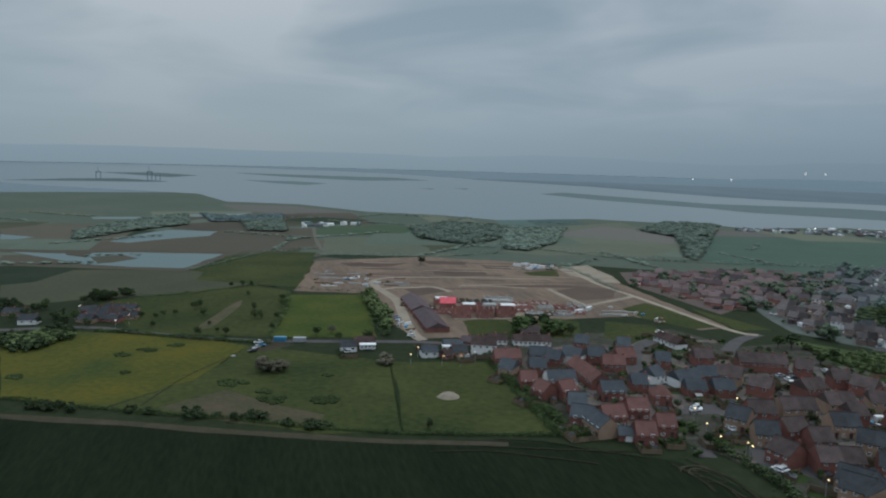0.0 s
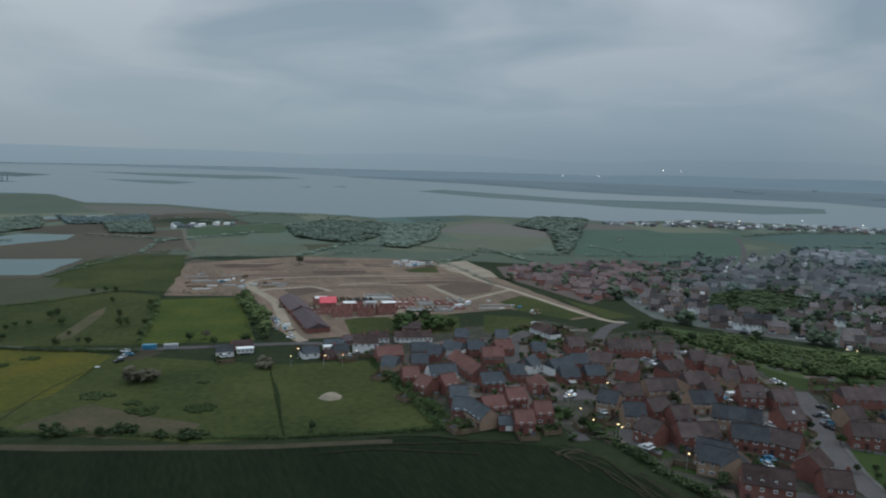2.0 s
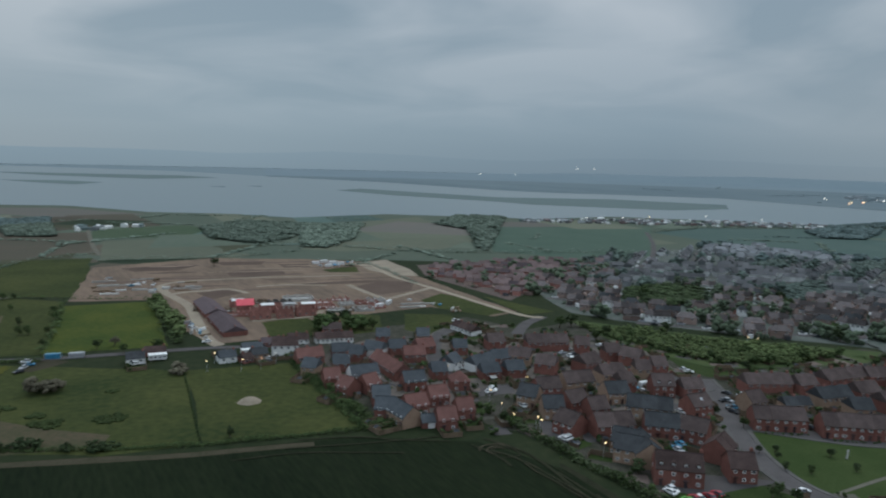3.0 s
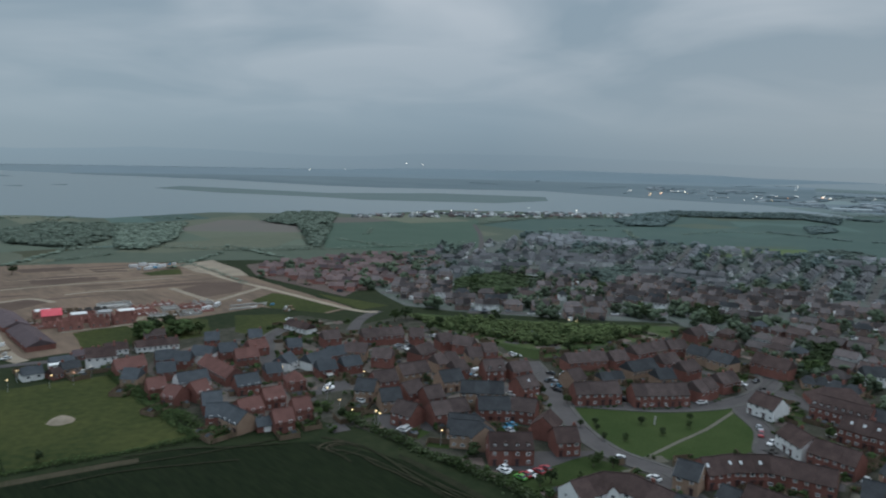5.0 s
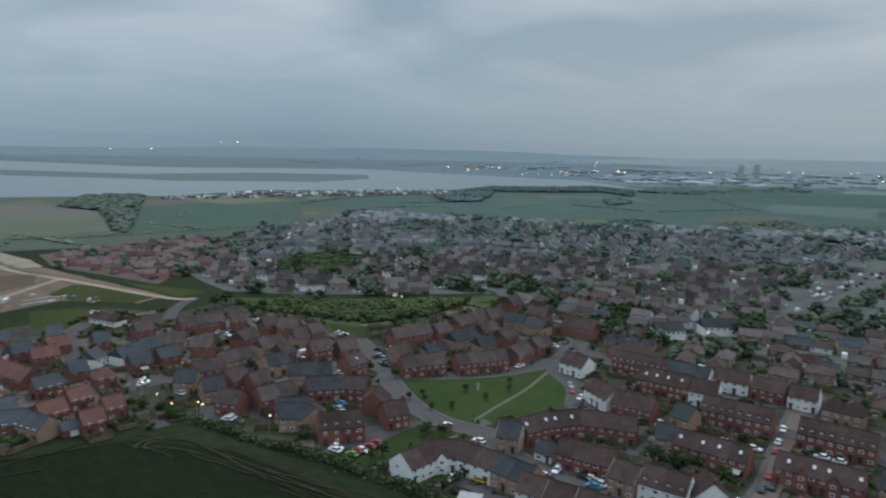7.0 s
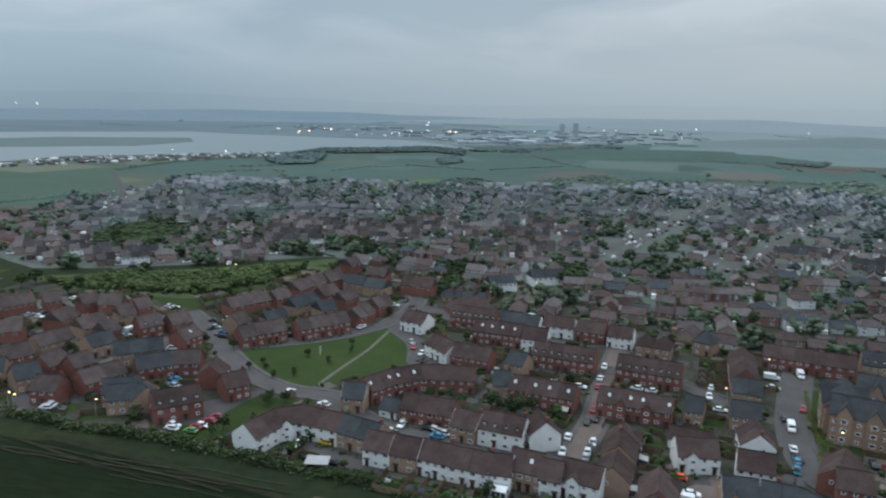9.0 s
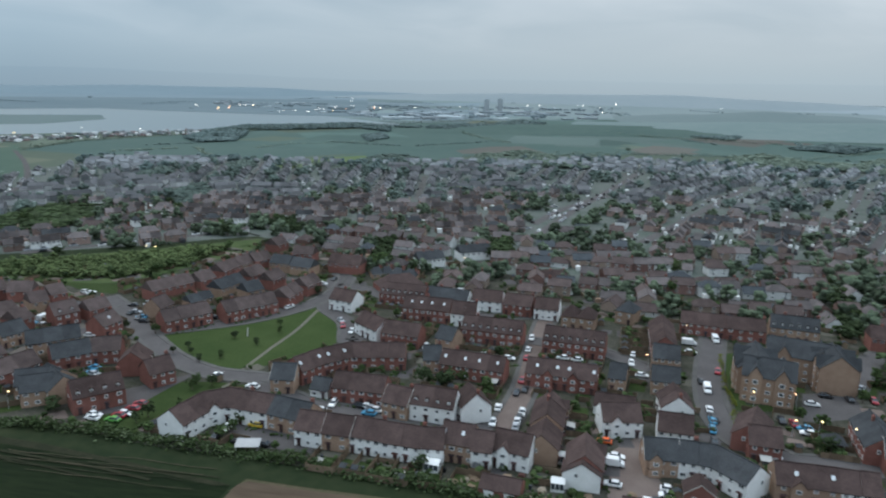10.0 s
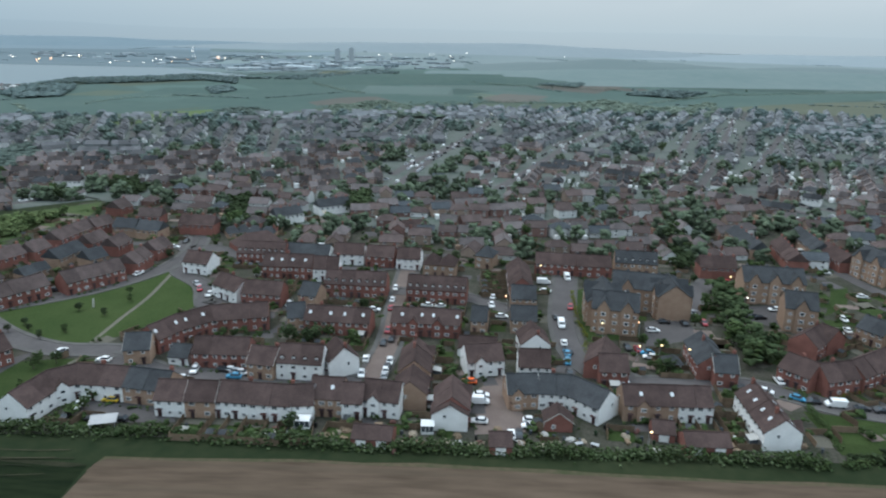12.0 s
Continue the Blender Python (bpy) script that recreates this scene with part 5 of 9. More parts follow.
row(130.3, 132.1, -37, 7.1, 1, "wb", 2, "")
row(134.2, 123.3, -81, 13.5, 2, "wb", 2, "")
row(135.7, 110.9, -85, 11.7, 2, "bg", 2, "")
row(132.8, 102.1, -77, 7.5, 1, "wb", 2, "")
row(134.4, 95.0, -77, 7.2, 1, "bb", 2, "s")
row(136.4, 87.6, -80, 8.3, 2, "wb", 2, "")
row(137.9, 78.3, -79, 10.4, 2, "wb", 2, "")
row(139.9, 71.3, -68, 5.0, 1, "wb", 2, "s")
row(143.8, 66.4, -78, 8.4, 2, "bb", 2.5, "l")
row(144.3, 60.1, -76, 5.0, 1, "wb", 2, "")
row(147.6, 53.6, -85, 9.7, 2, "wb", 2, "")
row(150.3, 37.4, 14, 11.4, 2, "rb", 2, "")
row(145.6, 36.0, 13, 5.5, 1, "wb", 1.8, "")
row(167.8, 51.0, -166, 14.9, 3, "bb", 2, "")
row(154.1, 47.9, -168, 9.9, 2, "bb", 2, "")
row(176.1, 34.7, -64, 10.6, 2, "wb", 2, "")
row(192.2, 23.6, 18, 10.3, 2, "wb", 2, "")
row(177.0, 20.6, -79, 8.9, 2, "wb", 2, "")
row(187.2, 38.5, -80, 11.3, 2, "wb", 1.5, "")
row(161.5, 21.6, -70, 7.8, 1, "bg", 2, "")
row(163.8, 13.3, -79, 8.7, 2, "wg", 2, "")
row(161.5, 4.5, -122, 10.8, 2, "wg", 2, "")
row(152.5, 11.3, 13, 5.0, 1, "rb", 1.5, "")
row(165.1, -9.4, -76, 13.3, 2, "bb", 2, "l")
row(167.8, -20.0, -78, 8.5, 2, "wb", 2, "")
row(166.2, -36.6, -167, 19.3, 4, "wb", 2, "l")
row(194.1, -49.8, -132, 9.2, 2, "rb", 2, "")
row(193.6, -57.9, -61, 10.7, 2, "rb", 2, "")
row(202.2, -68.2, -43, 16.6, 3, "rb", 2, "")
row(214.8, -80.3, -45, 18.3, 3, "rb", 2, "")
row(133.9, 51.0, -82, 9.3, 2, "rb", 1, "")
row(156.0, -12.9, -82, 5.0, 1, "rb", 1, "")
row(153.3, -22.2, -75, 10.6, 2, "rb", 1, "")
row(139.6, 22.7, -76, 5.0, 1, "rb", 1, "")
# middle
row(159.0, 81.0, -79, 12.4, 2, "wb", 2.5, "d")
row(163.7, 72.6, -139, 7.9, 1, "wb", 2.5, "")
row(156.4, 90.6, -86, 7.5, 1, "bb", 2, "")
row(158.6, 104.8, -75, 15.7, 3, "rb", 2, "")
row(156.7, 116.5, -80, 5.6, 1, "wg", 1.5, "")
row(163.9, 127.4, -15, 11.1, 2, "rb", 2, "l")
row(173.6, 123.5, -29, 9.9, 2, "rb", 2, "l")
row(182.0, 113.4, -62, 17.5, 3, "rb", 2, "")
row(153.8, 128.3, -66, 6.9, 1, "bg", 2, "")
row(189.2, 83.2, -81, 20.6, 4, "rb", 2, "l")
row(188.3, 97.3, -62, 5.6, 1, "bg", 2, "")
row(196.4, 57.0, -80, 21.5, 4, "rb", 2, "l")
row(220.8, 89.9, -79, 21.8, 4, "rb", 2.5, "d")
row(224.4, 61.3, -81, 21.0, 4, "rb", 2.5, "d")
row(250.5, 67.4, -84, 12.3, 2, "bb", 2.5, "h")
row(266.6, 52.8, -97, 7.1, 1, "bg", 2.5, "h")
row(204.4, 129.6, -111, 12.9, 2, "wb", 2, "")
row(203.2, 116.7, -81, 13.9, 3, "rb", 2, "")
row(206.8, 100.8, -92, 6.4, 1, "bg", 2, "")
row(231.1, 121.4, -79, 19.1, 4, "rb", 2.5, "l")
row(232.8, 106.7, -75, 9.7, 2, "wb", 2.5, "")
row(242.4, 138.5, -80, 19.4, 4, "rb", 2.5, "d")
row(248.0, 121.1, -81, 17.6, 3, "wg", 2, "")
row(254.0, 106.3, -78, 12.4, 2, "wb", 2, "")
row(254.9, 93.2, -82, 11.5, 2, "rb", 2, "")
row(256.0, 81.7, -80, 9.5, 2, "wb", 2, "")
row(225.2, 155.9, -90, 10.8, 2, "wb", 2, "")
row(246.6, 36.5, 13, 25.4, 5, "rb", 2, "")
row(227.1, 31.5, -79, 8.8, 2, "bg", 2, "")
row(268.1, 25.3, -84, 15.8, 3, "rb", 2, "")
row(270.0, 10.8, -80, 13.5, 2, "rb", 2, "")
row(278.2, -5.1, -84, 16.5, 3, "bg", 2.5, "d")
row(203.2, 41.5, -83, 5.0, 1, "bg", 2, "")
row(208.0, 28.4, -79, 8.0, 1, "bg", 2, "")
row(186.3, 2.3, 177, 12.6, 2, "rb", 2, "")
row(180.6, -0.2, -78, 7.6, 1, "rb", 2, "")
row(197.0, -25.0, -170, 16.4, 3, "rg", 2, "")
row(189.4, -29.5, -82, 6.2, 1, "rg", 2, "")
row(283.4, -35.9, -80, 13.8, 3, "rb", 2.5, "d")
row(327.5, -52.3, -166, 29.3, 5, "bg", 2, "")
row(335.1, -79.3, -172, 29.6, 5, "bg", 2, "")
row(314.2, -67.0, -175, 27.1, 5, "rb", 2, "")
row(315.0, -86.0, -166, 20.0, 4, "rb", 2, "")
row(216.8, -56.9, -33, 10.6, 2, "rb", 2, "")
row(220.2, -61.9, -138, 5.5, 1, "rb", 2, "")
row(240.9, -7.8, -89, 21.1, 2, "bg", 3, "")
row(225.4, 4.9, -173, 15.3, 1, "bg", 3, "")
row(218.4, 0.7, -88, 14.4, 1, "bg", 3, "")
row(236.8, -16.7, -169, 12.9, 1, "bg", 3, "")
row(262.6, -52.0, -82, 20.9, 1, "bg", 3, "")
row(238.0, -56.8, -90, 9.7, 1, "bg", 3, "")
row(299.7, -97.2, -151, 16.3, 1, "bg", 3, "")
row(231.5, -78.3, -137, 8.9, 2, "bg", 2, "")
# left of the green
row(271.3, 186.9, -80, 16.2, 3, "rb", 2.5, "d")
row(141.6, 176.3, 36, 8.8, 2, "rb", 2, "")
row(138.8, 164.1, -20, 7.5, 1, "rb", 2, "")
row(119.6, 166.4, -26, 13.4, 2, "rb", 2.5, "d")
row(115.7, 187.8, -41, 8.9, 2, "bg", 2, "")
row(117.4, 180.0, -109, 10.5, 2, "bg", 2, "")
# estate at mid, seen earlier
row(115.3, 188.7, -6, 8.9, 2, "bg", 2, "")
row(119.3, 184.2, -96, 8.2, 2, "bg", 2, "")
# newer estate with slate and orange roofs
row(28.4, 304.9, 8, 11.7, 2, "ro", 1.9, "")
row(43.1, 310.4, -4, 8.3, 1, "rn", 1.9, "")
row(40.5, 292.1, -4, 7.1, 1, "rn", 1.9, "")
row(49.6, 305.3, -24, 6.5, 1, "rn", 1.9, "")
row(28.0, 288.8, -29, 6.5, 1, "bn", 1.9, "")
row(34.1, 273.0, 5, 6.5, 1, "ro", 1.9, "")
row(47.3, 274.8, 8, 11.9, 2, "wn", 1.9, "")
row(39.2, 260.1, -53, 6.3, 1, "ro", 1.9, "")
row(47.2, 262.1, 24, 6.5, 1, "ro", 1.9, "")
row(60.3, 284.8, -77, 26.3, 5, "ro", 1.9, "")
row(58.6, 310.1, -36, 9.1, 1, "wn", 1.9, "")
row(66.9, 333.8, -10, 6.6, 1, "rn", 1.9, "")
row(69.2, 311.8, -3, 7.9, 1, "rn", 1.9, "")
row(74.3, 299.7, -5, 9.7, 2, "ro", 1.9, "")
row(81.8, 311.6, 11, 8.7, 1, "ro", 1.9, "")
row(86.5, 331.5, -10, 6.4, 1, "bn", 1.9, "")
row(64.9, 262.7, 4, 8.8, 1, "rn", 1.9, "")
row(49.1, 247.4, -6, 6.6, 1, "rn", 1.9, "")
row(48.4, 234.9, -17, 6.9, 1, "rn", 1.9, "")
row(53.4, 227.5, -70, 11.3, 2, "bn", 1.9, "")
row(69.4, 243.3, 4, 7.3, 1, "ro", 1.9, "")
row(59.0, 235.8, 10, 8.1, 1, "ro", 1.9, "")
row(75.0, 228.5, 0, 6.0, 1, "ro", 1.9, "")
row(66.1, 220.5, -1, 6.5, 1, "ro", 1.9, "")
row(61.4, 223.2, -3, 6.5, 1, "rn", 1, "")
row(82.6, 258.5, -5, 7.1, 1, "ro", 1.9, "h")
row(87.0, 284.7, 39, 7.0, 1, "wn", 1.9, "")
row(78.3, 273.6, -2, 6.5, 1, "rn", 1.9, "")
row(98.0, 307.1, -10, 6.5, 1, "rn", 1.9, "")
row(99.2, 281.0, 22, 11.6, 2, "wn", 1.9, "")
row(110.9, 287.1, 5, 10.3, 2, "rn", 1.9, "")
row(98.8, 268.5, 1, 8.0, 1, "rn", 1.9, "")
row(110.1, 269.7, 1, 8.2, 1, "rn", 1.9, "")
# red-brick estate between the field and the green
row(141.3, 305.6, -8, 20.5, 4, "rk", 2, "")
row(117.1, 311.4, -1, 8.4, 1, "rk", 2, "")
row(119.2, 285.3, -30, 10.1, 2, "bk", 2, "")
row(125.9, 271.4, -37, 8.7, 1, "rk", 2, "")
row(156.3, 298.2, -24, 6.9, 1, "rk", 2, "")
row(145.3, 270.9, 22, 10.6, 2, "rk", 2, "")
row(163.9, 283.8, -7, 7.3, 1, "rk", 2, "")
row(168.9, 274.5, -51, 9.3, 1, "rk", 2, "")
row(146.8, 253.9, 4, 11.0, 2, "bk", 2, "")
row(163.3, 256.8, -15, 6.5, 1, "bk", 2, "l")
row(173.1, 260.3, -7, 6.5, 1, "rk", 2, "")
row(146.8, 242.7, 6, 6.4, 1, "rk", 2, "")
row(127.9, 247.0, 4, 13.3, 2, "bk", 2, "")
row(136.4, 231.6, -2, 9.5, 2, "bg", 2, "")
row(112.9, 241.8, -2, 9.4, 1, "rk", 2, "")
row(116.3, 225.8, 14, 8.4, 1, "rk", 2, "")
row(120.8, 217.5, 1, 7.1, 1, "rk", 2, "")
row(102.6, 234.9, -41, 7.5, 1, "bg", 2, "")
row(105.9, 221.8, -11, 7.5, 1, "bg", 2, "")
row(105.0, 206.4, -63, 8.3, 1, "rk", 2, "")
row(118.6, 201.8, -4, 13.6, 2, "rk", 2, "")
row(140.2, 214.1, -33, 16.2, 3, "bg", 2, "")
row(134.5, 197.7, -26, 11.5, 2, "rg", 2, "")
row(143.1, 191.6, -49, 8.8, 1, "rk", 2, "")
row(158.3, 234.3, -14, 8.6, 1, "rk", 2.5, "d")
row(168.6, 230.3, -8, 8.4, 1, "rk", 2, "")
row(158.9, 212.5, 5, 8.5, 1, "rk", 2, "l")
row(113.7, 182.8, -40, 8.3, 1, "bg", 2, "")
row(122.9, 182.4, -13, 6.8, 1, "rb", 2, "")
row(178.6, 194.8, -21, 17.8, 3, "rk", 2, "")
row(199.0, 182.9, -22, 21.7, 4, "rk", 2, "")
row(203.1, 229.5, -11, 19.4, 3, "rk", 2, "")
row(217.6, 225.3, 0, 8.9, 1, "rk", 2, "")
row(182.3, 211.7, 6, 7.3, 1, "bk", 2, "")
row(216.6, 210.3, 2, 15.0, 3, "bg", 2, "")
row(216.4, 197.0, -14, 7.8, 1, "bg", 2, "")
row(199.9, 210.1, -12, 10.5, 2, "bg", 1.5, "")
row(235.8, 229.1, 7, 13.1, 2, "rk", 2, "")
row(248.0, 230.2, 5, 10.5, 2, "bk", 2, "l")
row(256.9, 227.8, -12, 9.9, 2, "rk", 2, "")
row(258.3, 214.5, -82, 10.4, 2, "bg", 2, "")
row(258.2, 202.2, -86, 11.4, 2, "bg", 2, "")
row(278.4, 217.0, -75, 10.8, 2, "rk", 2, "")
row(235.0, 212.8, 1, 10.5, 2, "rk", 2, "")
row(234.5, 201.0, 5, 10.2, 2, "rk", 2, "")
row(219.3, 180.2, 10, 12.2, 2, "rk", 2, "")
row(235.3, 182.6, -2, 9.6, 2, "rk", 2, "")
row(287.2, 241.9, 0, 8.8, 1, "rk", 2, "")
row(113.5, 345.9, -71, 18.1, 3, "wb", 1.5, "")
# farm and cottages by the lane
row(19.3, 322.3, -4, 11.8, 2, "wb", 2, "")
row(44.9, 358.0, -2, 9.6, 2, "rk", 1.5, "")
row(43.5, 338.5, 0, 18.1, 4, "wb", 1.5, "")
row(26.5, 339.0, 0, 9.5, 2, "wb", 1.5, "")
row(13.5, 337.0, 3, 9.0, 2, "rm", 1, "")
row(-43.6, 319.0, 10, 7.5, 1, "wg", 1.5, "")
row(-37.0, 330.0, 4, 9.0, 1, "rb", 1, "")
row(-6.2, 314.0, 14, 7.5, 1, "wn", 1.5, "")
row(4.6, 325.5, 8, 9.0, 1, "wn", 1.5, "")
row(7.4, 316.5, 16, 7.0, 1, "bg", 1.5, "")
row(1.8, 311.5, 30, 4.5, 1, "rb", 1, "")
row(-185.1, 359.4, -16, 10.0, 2, "bg", 1, "")
row(-184.3, 367.2, 20, 11.0, 2, "bg", 1, "")
row(-174.6, 361.9, -10, 12.0, 2, "rg", 1, "")
row(-186.4, 377.7, 10, 12.0, 2, "bg", 1, "")
row(-175.6, 373.6, -20, 9.0, 1, "wb", 1.5, "")
row(-168.4, 369.1, 14, 10.0, 2, "bg", 1, "")
row(-194.7, 379.4, 30, 8.0, 1, "rg", 1, "")
row(-184.4, 386.4, -12, 9.0, 2, "bg", 1, "")
row(-175.2, 386.2, 0, 9.0, 2, "bg", 1, "")
row(-211.4, 352.5, 10, 9.0, 1, "wg", 1.5, "")
row(-228.7, 369.6, 0, 12.0, 2, "bg", 1, "")
row(-7.2, 377.0, -77, 40.0, 1, "rm", 1.2, "")
row(-17.2, 420.0, -77, 38.0, 1, "rm", 1.2, "")
# larger buildings at the edge of the old town
row(260.6, 151.8, -39, 20.0, 1, "rb", 1.6, "h")
row(301.8, 158.5, -40, 13.9, 3, "wg", 2, "")
row(327.1, 146.0, -43, 17.4, 3, "wg", 2, "")
row(272.7, 168.2, -48, 10.0, 2, "bg", 1.5, "h")
row(275.5, 157.5, -79, 12.4, 2, "bg", 1.5, "h")
row(308.8, 97.5, -52, 13.1, 2, "wb", 1.5, "")



# ---- back gardens: fences, lawns, sheds, shrubs ----
def clear(x, y):
    """How far a place lies from other rows and from the roads."""
    best = 99.0
    if any(inside((x, y), area) for area in AREAS):
        return 0.0
    for rx, ry, rt, length, n, d, s in ROWS_MADE:
        c, k = math.cos(radians(rt)), math.sin(radians(rt))
        u, v = (x - rx) * c + (y - ry) * k, -(x - rx) * k + (y - ry) * c
        best = min(best, max(abs(u) - length / 2, abs(v) - d / 2))
    for width, line in WAYS:
        for (x0, y0), (x1, y1) in zip(line, line[1:]):
            dx, dy = x1 - x0, y1 - y0
            t = max(0.0, min(1.0, ((x - x0) * dx + (y - y0) * dy) / (dx * dx + dy * dy)))
            best = min(best, math.hypot(x - x0 - dx * t, y - y0 - dy * t) - width / 2)
    return best


FENCES = []


def gardens():
    rng = random.Random(21)
    shrubs, sizes = [], []
    for x, y, turn, length, n, d, storeys in list(ROWS_MADE):
        if storeys in (1, 3) or math.hypot(x, y) > 345:
            continue
        c, k = math.cos(radians(turn)), math.sin(radians(turn))
        here = lambda u, v: (x + c * u - k * v, y + k * u + c * v)
        room = {}
        for side in (-1, 1):
            reach = 0
            for step in range(1, 11):
                if all(clear(*here(u, side * (d / 2 + step + 0.4))) > 0.3 for u in (-length * 0.4, 0, length * 0.4)):
                    reach = step
                else:
                    break
            room[side] = reach
        toward = -1 if -k * -x + c * -y < 0 else 1
        side = -1 if room[-1] > room[1] else 1
        if math.hypot(x, y) < 172 and room[toward] >= 3:
            side = toward
        reach = min(room[side], 10)
        if reach < 3:
            continue
        w = length / n
        bm, lawn, patio = bmesh.new(), bmesh.new(), bmesh.new()
        y0, y1 = side * (d / 2 + 0.1), side * (d / 2 + reach - 0.5)
        for i in range(n + 1):
            u = -length / 2 + i * w
            for p in range(int(reach / 1.8)):
                a0 = y0 + side * p * 1.8
                box(bm, u - 0.03, u + 0.03, min(a0, a0 + side * 1.7), max(a0, a0 + side * 1.7), 0.06, 1.7 + 0.06 * (p % 2))
                box(bm, u - 0.06, u + 0.06, a0 + side * 1.7, a0 + side * 1.8, 0, 1.85) if side > 0 else box(bm, u - 0.06, u + 0.06, a0 - 1.8, a0 - 1.7, 0, 1.85)
        box(bm, -length / 2, length / 2, y1 - 0.03, y1 + 0.03, 0.05, 1.75)
        bm.transform(pose(x, y, 0, 0, 0, turn))
        FENCES.append(mesh_from("garden_fence", bm))
        for i in range(n):
            u0 = -length / 2 + i * w
            if rng.random() < 0.85:
                box(lawn, u0 + 0.4, u0 + w - 0.4, min(y0 + side * 2.5, y1), max(y0 + side * 2.5, y1), 0.03, 0.07)
            if rng.random() < 0.75:
                box(patio, u0 + 0.3, u0 + w - rng.uniform(0.3, 2.5), min(y0, y0 + side * 2.4), max(y0, y0 + side * 2.4), 0.02, 0.08)
            if rng.random() < 0.55:
                shed_at = (u0 + w * rng.uniform(0.3, 0.7), y1 - side * 1.3)
                def hut(bm):
                    prism(bm, ((-1.0, 0), (1.0, 0), (1.0, 1.8), (0, 2.3), (-1.0, 1.8)), -0.8, 0.8)
                def felt(bm):
                    prism(bm, ((-1.15, 1.72), (0, 2.3), (1.15, 1.72), (1.15, 1.8), (0, 2.4), (-1.15, 1.8)), -0.9, 0.9)
                shed = new("garden_shed")
                shed.matrix_basis = pose(*here(*shed_at), 0.02, 0, 0, turn)
                link("hut", cached(("hut",), hut, "timber"), shed)
                link("felt_roof", cached(("felt",), felt, "slate_grey"), shed)
                tagged(shed, "small timber garden shed with a felt roof", "shed", "garden sheds")
            elif rng.random() < 0.15:
                def room_base(bm):
                    box(bm, -1.3, 1.3, -1.1, 1.1, 0, 0.6)

                def room_glass(bm):
                    prism(bm, ((-1.05, 0.6), (1.05, 0.6), (1.05, 2.3), (-1.05, 1.9)), -1.25, 1.25)

                def room_lid(bm):
                    prism(bm, ((-1.2, 1.9), (1.1, 2.34), (1.1, 2.42), (-1.2, 1.98)), -1.4, 1.4)
                    for k in range(5):
                        box(bm, -1.3 + k * 0.62, -1.24 + k * 0.62, -1.12, -1.05, 0.6, 1.95)
                con = new("conservatory")
                con.matrix_basis = pose(*here(u0 + w / 2, side * (d / 2 + 1.15)), 0.02, 0, 0, turn + (180 if side > 0 else 0))
                link("base_wall", cached(("conservatory_base",), room_base, "brick_buff"), con)
                link("glazing", cached(("conservatory",), room_glass, "window_glass"), con)
                link("roof", cached(("conservatory_lid",), room_lid, "concrete"), con)
                tagged(con, "white lean-to conservatory behind a house", "conservatory", "conservatories")
            for _ in range(rng.randrange(3, 8)):
                px, py = here(u0 + w * rng.uniform(0.05, 0.95), y0 + (y1 - y0) * rng.uniform(0.3, 1.0))
                h = rng.choice((0.5, 0.7, 0.9, 1.2, 1.7))
                for _ in range(5):
                    shrubs.append((px + rng.uniform(-0.5, 0.5) * h, py + rng.uniform(-0.5, 0.5) * h, h * rng.uniform(0.3, 1.0)))
                    sizes.append(h * rng.uniform(0.3, 0.55))
        if len(patio.faces):
            slabs = link("patio", mesh_from("patio", patio, "gravel_path"))
            slabs.matrix_basis = pose(x, y, 0, 0, 0, turn)
            tagged(slabs, "pale paved patios behind terraced houses", "patio", kind="stuff")
        else:
            patio.free()
        if len(lawn.faces):
            grass = link("garden_lawn", mesh_from("garden_lawn", lawn, "lawn"))
            grass.matrix_basis = pose(x, y, 0, 0, 0, turn)
            tagged(grass, "small mown back garden lawns", "lawn", kind="stuff")
        else:
            lawn.free()
        # low bushes along the front
        for _ in range(int(length * 0.8)):
            px, py = here(rng.uniform(-length / 2, length / 2), -side * (d / 2 + rng.uniform(0.6, 2.0)))
            h = rng.uniform(0.4, 1.0)
            shrubs.append((px, py, h * 0.5))
            sizes.append(h * 0.6)
    v, f = clumps(np.array(shrubs), sizes, 17)
    tagged(link("garden_shrubs", soup("garden_shrubs", v.tolist(), f.tolist(), ["leaf_mid"])), "low green shrubs in house gardens", "shrubs", kind="stuff")


gardens()

# ---- the older town behind the estate ----
TOWN = [(233, 502), (341, 605), (402, 640), (540, 677), (624, 538), (645, 419), (732, 343), (884, 176), (893, 86), (872, -9), (988, -121), (1005, -244),
        (908, -290), (600, -290), (330, -125), (300, -60), (285, 20), (268, 60), (268, 110), (262, 160), (300, 215), (312, 274), (254, 316), (209, 356), (191, 380), (197, 463)]
BELT = [(180, 364), (202, 344), (247, 307), (307, 269), (283, 256), (242, 256), (204, 262), (180, 320)]

GROVES = [[(264.6, 440.9), (307.9, 457.7), (324.0, 432.4), (287.3, 388.0), (248.1, 385.4), (239.2, 404.6)],
          [(451.4, 540.4), (503.1, 563.8), (477.6, 520.6), (420.8, 496.1)],
          [(385.3, 435.1), (443.0, 451.8), (411.7, 408.7), (349.6, 378.2)],
          [(550.0, 529.5), (620.4, 551.7), (557.8, 494.9), (510.9, 485.1)],
          [(339.9, 293.4), (356.3, 286.9), (342.5, 264.8), (319.6, 263.9)],
          [(328.2, 210.1), (342.4, 203.1), (304.9, 178.4), (295.9, 187.1)],
          [(360.9, 153.6), (372.0, 144.4), (339.7, 127.2), (330.7, 137.8)]]


